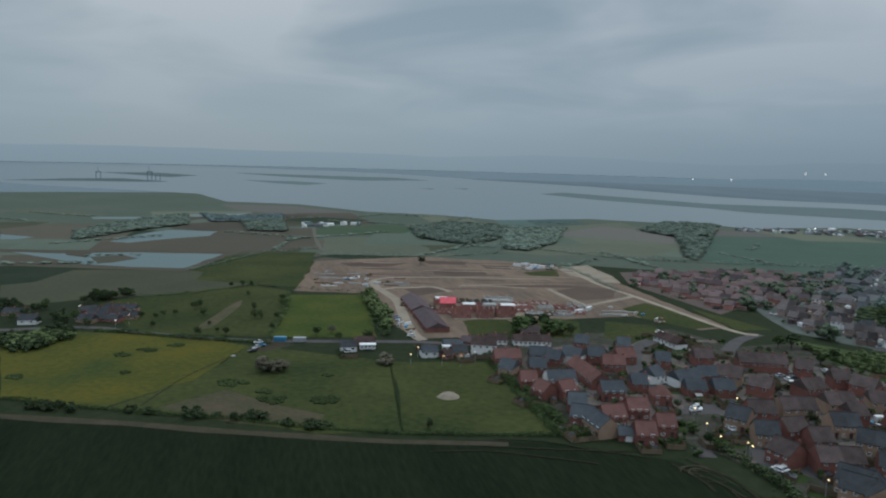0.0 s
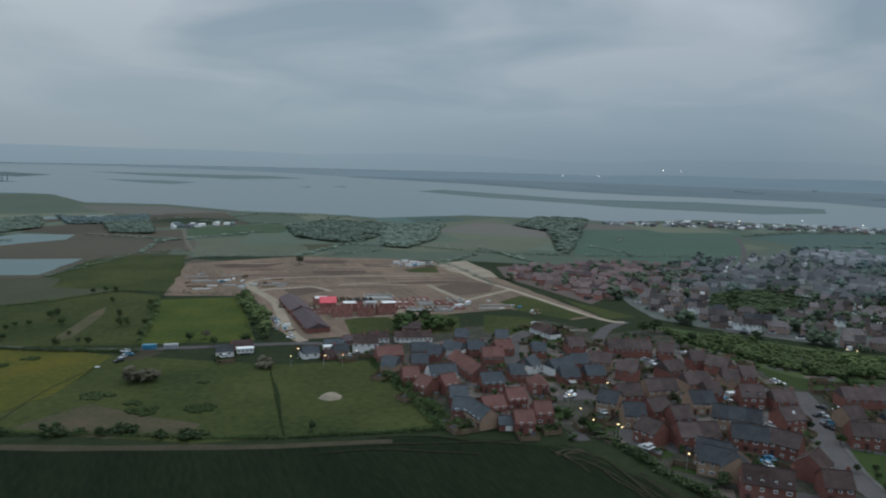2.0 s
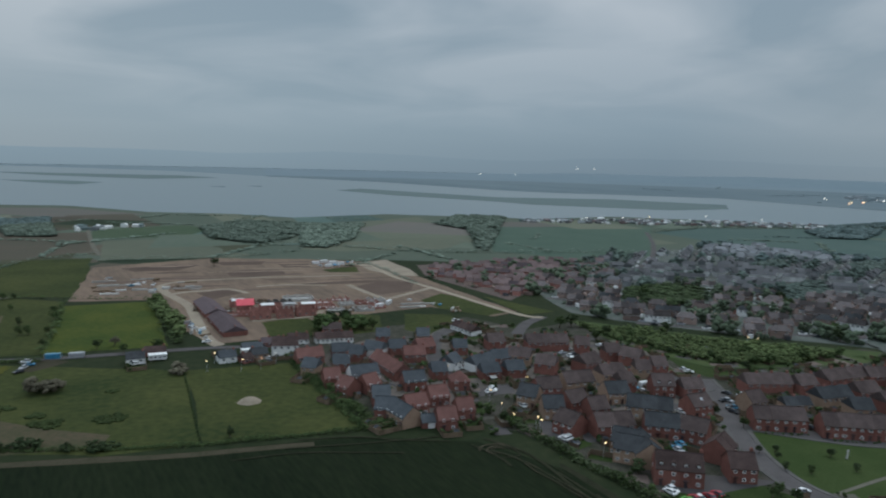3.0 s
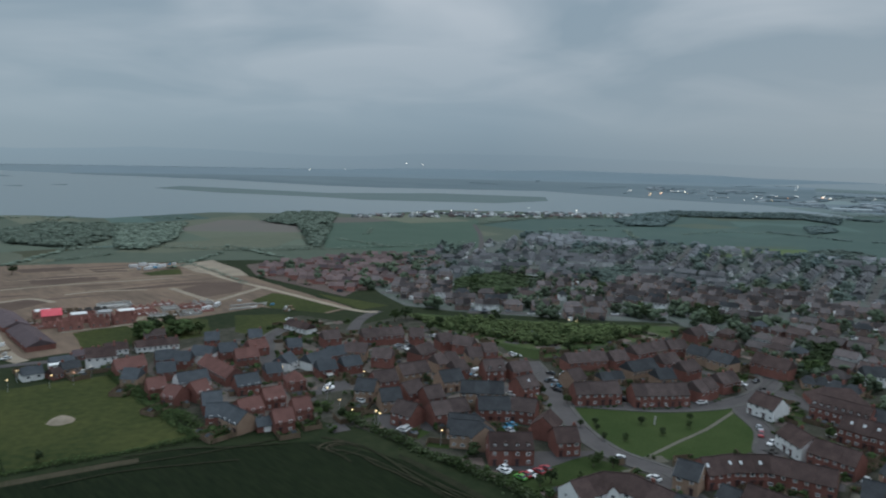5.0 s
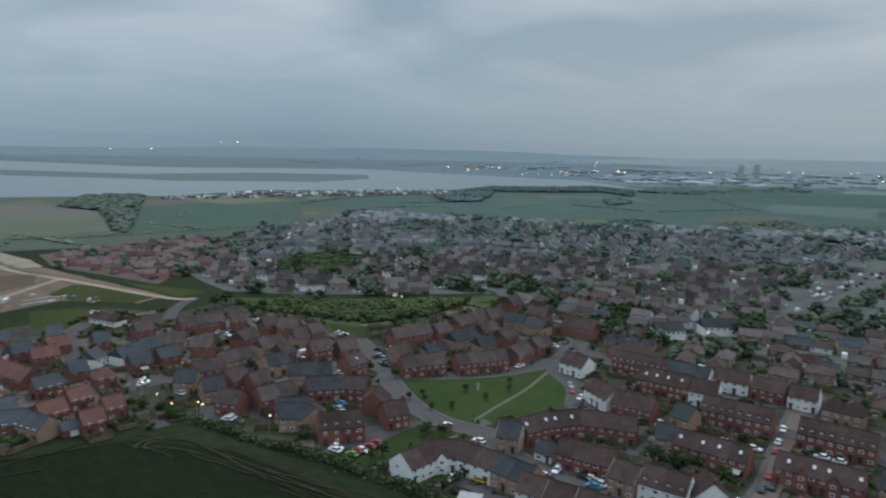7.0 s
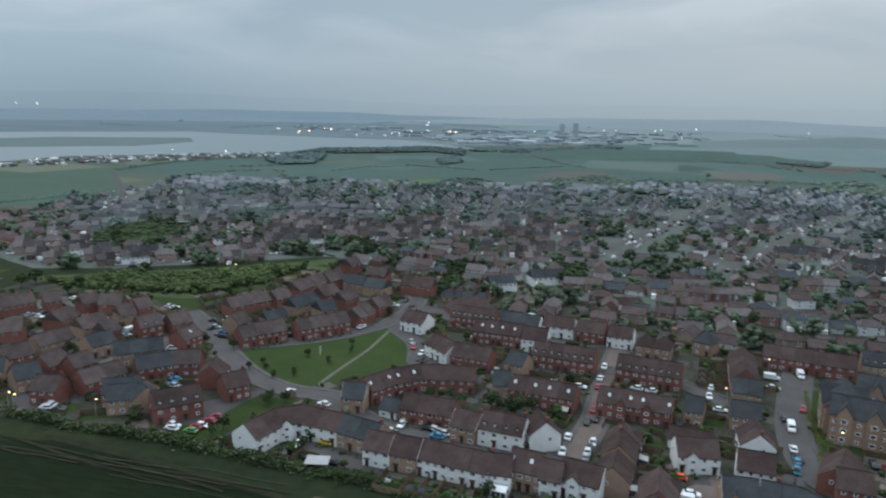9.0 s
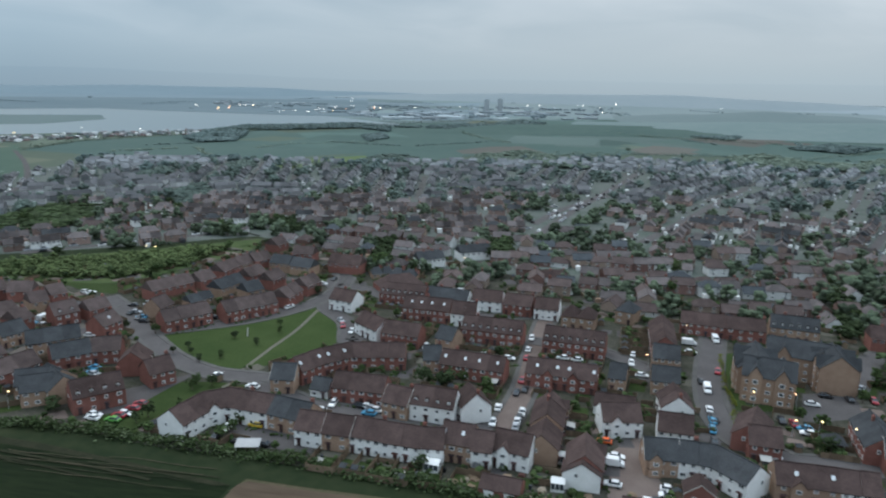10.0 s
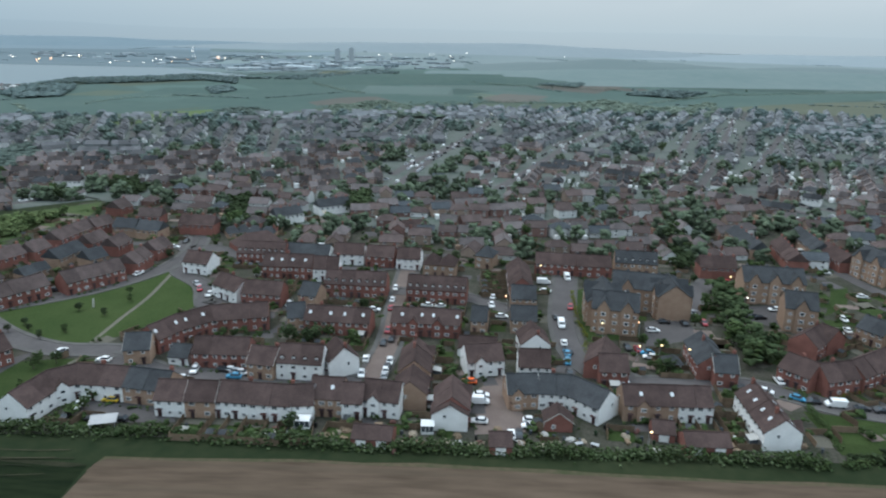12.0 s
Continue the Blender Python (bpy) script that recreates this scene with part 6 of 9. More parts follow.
class Quarter:
    """Many small houses joined into one object."""
    def __init__(self, mats):
        self.verts, self.faces, self.slots, self.mats = [], [], [], mats

    def add(self, m, places, sides, slot):
        off = len(self.verts)
        self.verts.extend(tuple(m @ Vector(p)) for p in places)
        for side in sides:
            self.faces.append([k + off for k in side])
            self.slots.append(slot)

    def cuboid(self, m, x0, x1, y0, y1, z0, z1, slot):
        self.add(m, [(x, y, z) for z in (z0, z1) for x, y in ((x0, y0), (x1, y0), (x1, y1), (x0, y1))],
                 ((0, 1, 5, 4), (1, 2, 6, 5), (2, 3, 7, 6), (3, 0, 4, 7), (4, 5, 6, 7)), slot)

    def house(self, m, w, d, eaves, ridge, wall, roof, hip, detail, frame=1, glass=5):
        h = d / 2
        self.add(m, [(sx * w / 2, y0, z0) for sx in (-1, 1) for y0, z0 in ((-h, 0), (h, 0), (h, eaves), (0, ridge - 0.1 if hip < 0 else eaves), (-h, eaves))],
                 ((4, 3, 2, 1, 0), (5, 6, 7, 8, 9), (1, 2, 7, 6), (4, 0, 5, 9)), wall)
        e = h + 0.35
        self.add(m, [(-w / 2 - 0.15, -e, eaves - 0.2), (w / 2 + 0.15, -e, eaves - 0.2), (w / 2 + 0.15, e, eaves - 0.2), (-w / 2 - 0.15, e, eaves - 0.2), (-w / 2 + hip, 0, ridge), (w / 2 - hip, 0, ridge)],
                 ((0, 1, 5, 4), (2, 3, 4, 5), (1, 2, 5), (3, 0, 4)), roof)
        if not detail:
            return
        self.cuboid(m, w / 2 - 1.2, w / 2 - 0.4, -0.28, 0.28, ridge - 1, ridge + 0.7, 0)
        for side in (-1, 1):
            for u in (-1, 1):
                self.cuboid(m, u * w * 0.25 - 0.6, u * w * 0.25 + 0.6, side * h - 0.06, side * h + 0.06, eaves - 1.5, eaves - 0.5, frame)
                self.cuboid(m, u * w * 0.25 - 0.52, u * w * 0.25 + 0.52, side * h - 0.09, side * h + 0.09, eaves - 1.42, eaves - 0.58, glass)

    def finish(self, name, label, category=""):
        me = soup(name, self.verts, self.faces, self.mats, self.slots)
        if category:
            return tagged(link(name, me), label, category, "town terraces")
        return tagged(link(name, me), label, name.replace("_", " "), kind="stuff")


def grow(name, label, spots, leaf):
    places, sizes = [], []
    g = np.random.default_rng(4)
    random.Random(5).shuffle(spots)
    for x, y, h in spots:
        for _ in range(11):
            d = g.normal(size=3)
            d /= np.linalg.norm(d)
            places.append((x + d[0] * h * 0.34, y + d[1] * h * 0.34, max(0.3, h * 0.5 + d[2] * h * 0.4)))
            sizes.append(g.uniform(0.17, 0.29) * h)
    cut = len(places) // 22 * 11
    for n, (some, wide, tint) in enumerate(((places[:cut], sizes[:cut], leaf), (places[cut:], sizes[cut:], leaf))):
        v, fs = clumps(np.array(some), wide, 9 + n)
        tagged(link(name, soup(name, v.tolist(), fs.tolist(), [tint])), label, "trees", kind="stuff")


def on_road(x, y):
    for width, line in WAYS:
        for (x0, y0), (x1, y1) in zip(line, line[1:]):
            dx, dy = x1 - x0, y1 - y0
            t = max(0.0, min(1.0, ((x - x0) * dx + (y - y0) * dy) / (dx * dx + dy * dy)))
            if (x - x0 - dx * t) ** 2 + (y - y0 - dy * t) ** 2 < (width / 2 + 4.5) ** 2:
                return True
    return False


def in_ring(p, near, far):
    return near <= math.hypot(*p) + 70 * noise.noise((p[0] * 0.02, p[1] * 0.02, 0)) < far


# brick, render and roof tones with haze painted in
TOWN_WALL = {"r": "town_brick", "b": "town_buff", "w": "render_hazed"}
TOWN_ROOF = {"b": "town_tile", "k": "town_roof", "g": "slate_blue"}


def town_house(m, w, d, eaves, ridge, style, hip, stack_on):
    """A house of the older town: walls with their windows, a roof, at times a chimney."""
    wall, roof = TOWN_WALL[style[0]], TOWN_ROOF[style[1]]

    def make(bm):
        if hip:
            box(bm, -w / 2, w / 2, -d / 2, d / 2, 0, eaves)
        else:
            prism(bm, ((-d / 2, 0), (d / 2, 0), (d / 2, eaves), (0, ridge - 0.12), (-d / 2, eaves)), -w / 2, w / 2)
        for side in (-1, 1):
            for u in (-0.27, 0.27):
                for z in (0.9,) if eaves < 2.5 else (0.9, eaves - 1.3):
                    box(bm, u * w - 0.65, u * w + 0.65, side * d / 2 - 0.06, side * d / 2 + 0.06, z, z + 1.05, 1)
                    box(bm, u * w - 0.5, u * w + 0.5, side * d / 2 - 0.09, side * d / 2 + 0.09, z + 0.15, z + 0.9, 2)
    base = link("town_house", cached(("town_house", w, d, eaves, wall, hip), make, wall, "frame_white", "window_glass"))
    base.matrix_basis = m
    link("roof", roof_mesh(w, d, eaves, ridge, roof, hip, 0.2), base)
    if stack_on:
        link("chimney", chimney_mesh(), base, pose(w / 2 - 0.7, 0.4, ridge - 0.1))
    return tagged(base, SAY_WALL[style[0]] + " older town house with a " + SAY_ROOF[style[1]], "house", "town houses")


def build_quarter(name, label, poly, near, far, turns, along, across, mats, leaf, seed, detail=False, cell=110, size=1.0):
    """Streets of houses inside a plan outline, between two distances from the camera."""
    rng, q = random.Random(seed), Quarter(mats)
    trees_at = []
    xs, ys = [p[0] for p in poly], [p[1] for p in poly]
    for cell_x in range(int(min(xs)) - 1, int(max(xs)) + 1, cell):
        for cell_y in range(int(min(ys)) - 1, int(max(ys)) + 1, cell):
            pick = random.Random(cell_x * 7 + cell_y)
            turn = pick.choice(turns)
            a = radians(turn)
            n, k = int(cell * 0.75 / along), int(cell * 0.75 / across)
            for j in range(-k, k + 1):
                shift, pale = pick.uniform(-along, along), pick.random() < 0.22
                for i in range(-n, n + 1):
                    u, v = i * along + shift + rng.uniform(-0.8, 0.8), j * across + (across * 0.16 if j % 2 else -across * 0.16) + rng.uniform(-1, 1)
                    x, y = cell_x + cell / 2 + math.cos(a) * u - math.sin(a) * v, cell_y + cell / 2 + math.sin(a) * u + math.cos(a) * v
                    if not (cell_x <= x < cell_x + cell and cell_y <= y < cell_y + cell) or not in_ring((x, y), near, far):
                        continue
                    if not inside((x, y), poly) or on_road(x, y) or any(inside((x, y), g) for g in [BELT] + GROVES) or any((x - p) ** 2 + (y - r) ** 2 < 95 for p, r in PLACED):
                        continue
                    roll = rng.random()
                    grove = noise.noise((x * 0.014, y * 0.014, 7)) > 0.42 and name != "new_housing"
                    if roll < (0.2 if size > 1 else 0.08) or grove and roll < 0.75:
                        trees_at.extend((x + rng.uniform(-5, 5), y + rng.uniform(-5, 5), rng.uniform(4, 9)) for _ in range(3 if grove or size > 1 else 1))
                        continue
                    w, d, ridge = along * rng.choice((0.78, 0.98, 1.0, 1.0)), rng.uniform(4.6, 5.4) * size, rng.choice((4.2, 5.6, 6.0)) * (0.5 + size / 2)
                    if size > 1:
                        style = ("w" if rng.random() < (0.5 if pale else 0.1) else rng.choice("rrbb")) + rng.choice("bbbkkg")
                        town_house(pose(x, y, 0, 0, 0, turn + rng.choice((-14, -4, 0, 0, 3, 12, 90))), round(w), round(d * 2) / 2, ridge - 2.5, ridge, style, rng.random() < 0.3, rng.random() < 0.3)
                    else:
                        q.house(pose(x, y, 0, 0, 0, turn + rng.uniform(-1, 1)), w, d, ridge - 2.2, ridge, 1 if rng.random() < (0.6 if pale else 0.09) else 0, 2 if rng.random() < 0.82 else 4,
                            w / 4 if rng.random() < 0.35 else -0.15, detail)
                    side = rng.choice((-1, 1))
                    for _ in range(rng.choice((0, 1, 1, 2)) + (size > 1)):  # sheds, garages and cars
                        u, v = rng.uniform(-3, 3), side * rng.uniform(4.6, 6.5)
                        s = pose(x + math.cos(a) * u - math.sin(a) * v, y + math.sin(a) * u + math.cos(a) * v, 0, 0, 0, turn)
                        q.cuboid(s, -rng.uniform(0.8, 1.4) * (1 if detail else 2), 1.0, -rng.uniform(0.8, 2.0) * (1 if detail else 2), 1.0, 0, rng.uniform(1.3, 2.2), rng.choice((1, 3, 1, 1, 5)))
                    for _ in range(rng.choice((1, 2, 2, 3)) if size > 1 else rng.choice((0, 0, 0, 1, 1))):
                        v = side * rng.uniform(4.5, 9)
                        trees_at.append((x - math.sin(a) * v + rng.uniform(-3, 3), y + math.cos(a) * v + rng.uniform(-3, 3), rng.choice((2.5, 3, 4, 5, 6, 7.5))))
    q.finish(name, label)
    grow(name + "_trees", "garden trees and shrubs between the houses", trees_at, leaf)


build_quarter("town_sheds", "small garages and sheds between the town houses", TOWN, 0, 425, (-79, -79, -82, -76, 11, -70), 10.0, 18.0,
              ["brick_red", "render_white", "tile_brown", "brick_buff", "slate_grey", "window_glass"], "leaf_town", 14, detail=True, size=1.32)
def streets(name, label, near, far, mats, leaf, seed, single, cell=140):
    """Streets of terraces and pairs of houses: a carriageway, a row on each side, gardens with trees behind."""
    rng, q = random.Random(seed), Quarter(mats)
    trees_at = []

    def free(x, y):
        return inside((x, y), TOWN) and in_ring((x, y), near, far) and not on_road(x, y) and not any(inside((x, y), g) for g in [BELT] + GROVES)
    for cell_x in range(180, 1010, cell):
        for cell_y in range(-300, 690, cell):
            pick = random.Random(cell_x * 7 + cell_y)
            cx, cy = cell_x + cell / 2, cell_y + cell / 2
            turn = pick.choice((-8, -10, -5, -12, 80)) if cy < 150 and cx > 430 else math.degrees(math.atan2(cy, cx)) - 90 + pick.choice((-14, -4, 0, 8, 84))
            a, grid = radians(turn), pick.choice((35, 38, 41))
            at = lambda u, v: (cx + math.cos(a) * u - math.sin(a) * v, cy + math.sin(a) * u + math.cos(a) * v)
            mine = lambda x, y: cell_x <= x < cell_x + cell and cell_y <= y < cell_y + cell and free(x, y)
            for j in range(-3, 4):
                for k in range(-14, 15):  # the carriageway, with parked cars
                    x, y = at(k * 7, j * grid)
                    if mine(x, y):
                        q.cuboid(pose(x, y, 0, 0, 0, turn), -3.55, 3.55, -2.6, 2.6, 0, 0.05, 3)
                        for side in (-1, 1):
                            if rng.random() < 0.34:
                                m, tone = pose(*at(k * 7 + rng.uniform(-1, 1), j * grid + side * rng.choice((2.0, 4.6))), 0.05, 0, 0, turn), rng.choice((6, 6, 7, 7, 8))
                                q.cuboid(m, -2.1, 2.1, -0.85, 0.85, 0.15, 0.85, tone)
                                q.cuboid(m, -1.4, 0.8, -0.75, 0.75, 0.85, 1.42, 5)
                for side in (-1, 1):
                    u, pale = -cell * 0.75, pick.random() < 0.18
                    low = pick.random() < 0.22
                    while u < cell * 0.75:
                        n = rng.choice((1, 2, 2, 2, 2, 3, 4))
                        wide, v = n * rng.choice((4.8, 5.4)), j * grid + side * (8.6 + rng.uniform(-0.6, 0.6))
                        x, y = at(u + wide / 2, v)
                        gap, here = rng.choice((2.4, 3.5, 5.5, 9)), mine(x, y)
                        if here and free(*at(u, v)) and free(*at(u + wide, v)) and rng.random() > 0.06:
                            eaves, ridge, d = (2.4, 4.4, 6.6) if low else (4.2, 6.6, 6.6)
                            wall = 1 if rng.random() < (0.7 if pale else 0.12) else 0
                            roof = 2 if rng.random() < 0.8 else 4
                            m = pose(x, y, 0, 0, 0, turn + rng.uniform(-1, 1))
                            hip = 2.4 if n < 3 and rng.random() < 0.4 else -0.15
                            one = Quarter(mats) if single else q
                            for i in range(1 if hip > 0 else n):
                                w = wide if hip > 0 else wide / n
                                step = Matrix.Translation((0 if hip > 0 else (i + 0.5) * w - wide / 2, rng.uniform(-0.2, 0.2), rng.uniform(-0.2, 0.1)))
                                one.house((Matrix.Identity(4) if single else m) @ step, w - 0.3, d, eaves, ridge, wall, roof, hip, single)
                            if single:
                                ob = one.finish("terrace" if n > 1 else "cottage", ("pale rendered" if wall else "brown brick") + (" row of town houses" if n > 1 else " town house") + (" with a brown roof" if roof == 2 else " with a grey roof"), "house")
                                ob.matrix_basis = m
                            for i in range(n):  # back extensions, sheds and conservatories
                                if rng.random() < 0.5:
                                    b = pose(*at(u + (i + 0.5) * wide / n, v + side * (d / 2 + 1.3)), 0, 0, 0, turn)
                                    q.cuboid(b, -1.5, 1.3, -1.3, 1.3, 0, rng.uniform(2.2, 3.0), rng.choice((0, 1, 2, 2)))
                                if rng.random() < 0.5:
                                    b = pose(*at(u + (i + 0.5) * wide / n, v + side * rng.uniform(6, 9.5)), 0, 0, 0, turn)
                                    q.cuboid(b, -1.1, 1.1, -0.8, 0.8, 0, rng.uniform(1.7, 2.1), rng.choice((0, 1, 6, 2, 4)))
                            for _ in range(rng.choice((0, 1, 1, 2))):
                                trees_at.append((*at(u + rng.uniform(-2, wide + 2), v + side * rng.uniform(4.6, 9.5)), rng.choice((1.6, 2.0, 2.4, 3.0, 4.2))))
                        elif here:
                            trees_at.extend((*at(u + rng.uniform(0, wide), v + rng.uniform(-4, 5)), rng.uniform(4, 9)) for _ in range(3))
                        if here and noise.noise((x * 0.011, y * 0.011, 7)) > 0.16:
                            trees_at.extend((*at(u + rng.uniform(0, wide), v + side * rng.uniform(5, 10)), rng.uniform(4, 8)) for _ in range(2))
                        u += wide + gap
    q.finish(name, label)
    grow(name + "_trees", "garden trees and shrubs between the houses", trees_at, leaf)


streets("old_town", "streets, cars and sheds of the older town", 425, 560, ["town_wall", "render_white", "town_roof", "asphalt", "slate_grey", "window_glass", "paint_white", "paint_silver", "paint_black"], "leaf_town", 3, True)
# farther rings take paler copies of the town tones as painted haze
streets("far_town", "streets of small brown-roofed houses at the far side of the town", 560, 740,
        ["far_wall", "render_hazed", "far_roof", "concrete_worn", "far_roof", "slate_grey", "render_hazed", "far_wall", "far_roof"], "leaf_haze_town", 4, False)
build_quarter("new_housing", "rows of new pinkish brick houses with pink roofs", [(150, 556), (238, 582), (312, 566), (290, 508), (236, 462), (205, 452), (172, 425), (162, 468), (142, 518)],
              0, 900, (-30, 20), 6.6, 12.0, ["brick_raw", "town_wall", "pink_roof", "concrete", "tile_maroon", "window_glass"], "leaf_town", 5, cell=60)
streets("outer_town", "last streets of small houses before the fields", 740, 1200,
        ["outer_wall", "render_hazed", "outer_roof", "concrete_worn", "outer_roof", "slate_grey", "render_hazed", "outer_wall", "outer_roof"], "leaf_haze_mid", 6, False)
for grove in GROVES:
    wood("grove", 6.5, grove, "leaf_dark" if math.hypot(*grove[0]) < 520 else "leaf_haze_town")
# cars along the far streets
parked = Quarter(["paint_white", "paint_silver", "paint_black"])
kerbside = random.Random(12)
for width, line in WAYS:
    for (x0, y0), (x1, y1) in zip(line, line[1:]):
        length = math.hypot(x1 - x0, y1 - y0)
        for k in range(int(length / 9)):
            t, side = kerbside.random(), kerbside.choice((-1, 1)) * (width / 2 - 0.9 + kerbside.choice((0, 4)))
            x, y = x0 + (x1 - x0) * t - (y1 - y0) / length * side, y0 + (y1 - y0) * t + (x1 - x0) / length * side
            if math.hypot(x, y) > 380 and inside((x, y), TOWN):
                m, slot = pose(x, y, 0.2, 0, 0, math.degrees(math.atan2(y1 - y0, x1 - x0))), kerbside.choice((0, 1, 1, 2, 2))
                parked.cuboid(m, -2.1, 2.1, -0.85, 0.85, 0, 0.8, slot)
                parked.cuboid(m, -1.4, 0.7, -0.75, 0.75, 0.8, 1.4, slot)
parked.finish("street_cars", "parked cars along the far town streets")

EDGE = ["brick_red", "frame_white", "tile_hazed", "tile_maroon", "slate_grey", "window_glass", "brick_buff", "render_white", "tile_orange", "tile_brown", "slate_blue"]
for m, w, d, eaves, ridge, style, hip in FAR_ROWS:
    one = Quarter(EDGE)
    one.house(Matrix.Identity(4), w, d, eaves, ridge, {"r": 0, "b": 6, "w": 7}[style[0]], {"b": 9, "k": 2, "g": 4, "n": 10, "o": 8, "m": 3}[style[1]], w / 4 if hip else -0.15, True)
    kind = "house" if d < 10 else "barn"
    one.finish(kind, SAY_WALL[style[0]] + " " + kind + " with a " + SAY_ROOF[style[1]], kind).matrix_basis = m

# lawns, drives, patios, fences and sheds on the free ground of the estate
ESTATE = [(30, 300), (125, 375), (200, 300), (330, 250), (300, -110), (170, -70), (130, 70), (100, 200), (45, 235)]


def plots():
    rng = random.Random(77)
    covers = {"lawn": bmesh.new(), "gravel_path": bmesh.new(), "paving": bmesh.new(), "asphalt": bmesh.new()}
    fence, taken, shrubs, sizes, sheds = bmesh.new(), [], [], [], 0
    for _ in range(5200):
        x, y = rng.uniform(30, 330), rng.uniform(-110, 375)
        if not inside((x, y), ESTATE):
            continue
        room = clear(x, y)
        if room < 1.5 or any((x - a) ** 2 + (y - b) ** 2 < (r + 2.2) ** 2 for a, b, r in taken):
            continue
        near_row = min(ROWS_MADE, key=lambda r: (r[0] - x) ** 2 + (r[1] - y) ** 2)
        m = pose(x, y, 0, 0, 0, near_row[2] + rng.choice((0, 90)))
        u, v = min(room, rng.uniform(2.0, 4.5)), min(room, rng.uniform(1.4, 3.0))
        taken.append((x, y, min(u, v)))
        kind = rng.random()
        mark = len(covers["lawn"].verts), len(fence.verts)
        for name, low, high in (("lawn", 0, 0.42), ("gravel_path", 0.42, 0.56), ("paving", 0.56, 0.72), ("asphalt", 0.72, 0.84)):
            if low <= kind < high:
                bm = covers[name]
                corners = [bm.verts.new(m @ Vector(p)) for p in ((-u, -v, 0.066), (u, -v, 0.066), (u, v, 0.066), (-u, v, 0.066))]
                bm.faces.new(corners)
        if kind < 0.5 and rng.random() < 0.75:  # a panel fence on two sides
            for x0, x1, y0, y1 in ((-u, u, v, v + 0.07), (-u - 0.07, -u, -v, v)):
                start = len(fence.verts)
                box(fence, x0, x1, y0, y1, 0.04, rng.uniform(1.5, 1.8))
                fence.verts.ensure_lookup_table()
                bmesh.ops.transform(fence, matrix=m, verts=fence.verts[start:])
        if kind >= 0.84 and sheds < 70:
            sheds += 1

            def hut(bm):
                prism(bm, ((-1.0, 0), (1.0, 0), (1.0, 1.8), (0, 2.3), (-1.0, 1.8)), -0.8, 0.8)

            def felt(bm):
                prism(bm, ((-1.15, 1.72), (0, 2.3), (1.15, 1.72), (1.15, 1.8), (0, 2.4), (-1.15, 1.8)), -0.9, 0.9)
            shed = new("garden_shed")
            shed.matrix_basis = m
            link("hut", cached(("hut",), hut, "timber"), shed)
            link("felt_roof", cached(("felt",), felt, "slate_grey"), shed)
            tagged(shed, "small timber garden shed with a felt roof", "shed", "garden sheds")
        for _ in range(rng.randrange(0, 5)):
            p, h = m @ Vector((rng.uniform(-u, u), v * rng.uniform(0.5, 1.0), 0)), rng.choice((0.5, 0.8, 1.1, 1.5, 2.0))
            for _ in range(5):
                shrubs.append((p.x + rng.uniform(-0.5, 0.5) * h, p.y + rng.uniform(-0.5, 0.5) * h, h * rng.uniform(0.25, 0.95)))
                sizes.append(h * rng.uniform(0.28, 0.5))
    for name, words in (("lawn", "small lawns between the estate houses"), ("gravel_path", "pale paved patios between the houses"), ("paving", "block-paved drives between the houses"), ("asphalt", "dark asphalt drives between the houses")):
        tagged(link("plot", mesh_from("plot", covers[name], name)), words, "ground", kind="stuff")
    for me in FENCES:
        fence.from_mesh(me)
        bpy.data.meshes.remove(me)
    tagged(link("garden_fences", mesh_from("garden_fences", fence, "timber")), "weathered timber panel fences between gardens", "fence", kind="stuff")
    v, f = clumps(np.array(shrubs), sizes, 27)
    tagged(link("plot_shrubs", soup("plot_shrubs", v.tolist(), f.tolist(), ["leaf_mid"])), "green shrubs along the garden fences", "shrubs", kind="stuff")


plots()

# young trees in the gaps of the estate
spot = random.Random(33)
made = 0
while made < 138:
    x, y = spot.uniform(30, 330), spot.uniform(-110, 375)
    if inside((x, y), ESTATE) and clear(x, y) > 1.2:
        tree(x, y, spot.choice((2.2, 2.8, 3.2, 4.0, 5.0)))
        made += 1



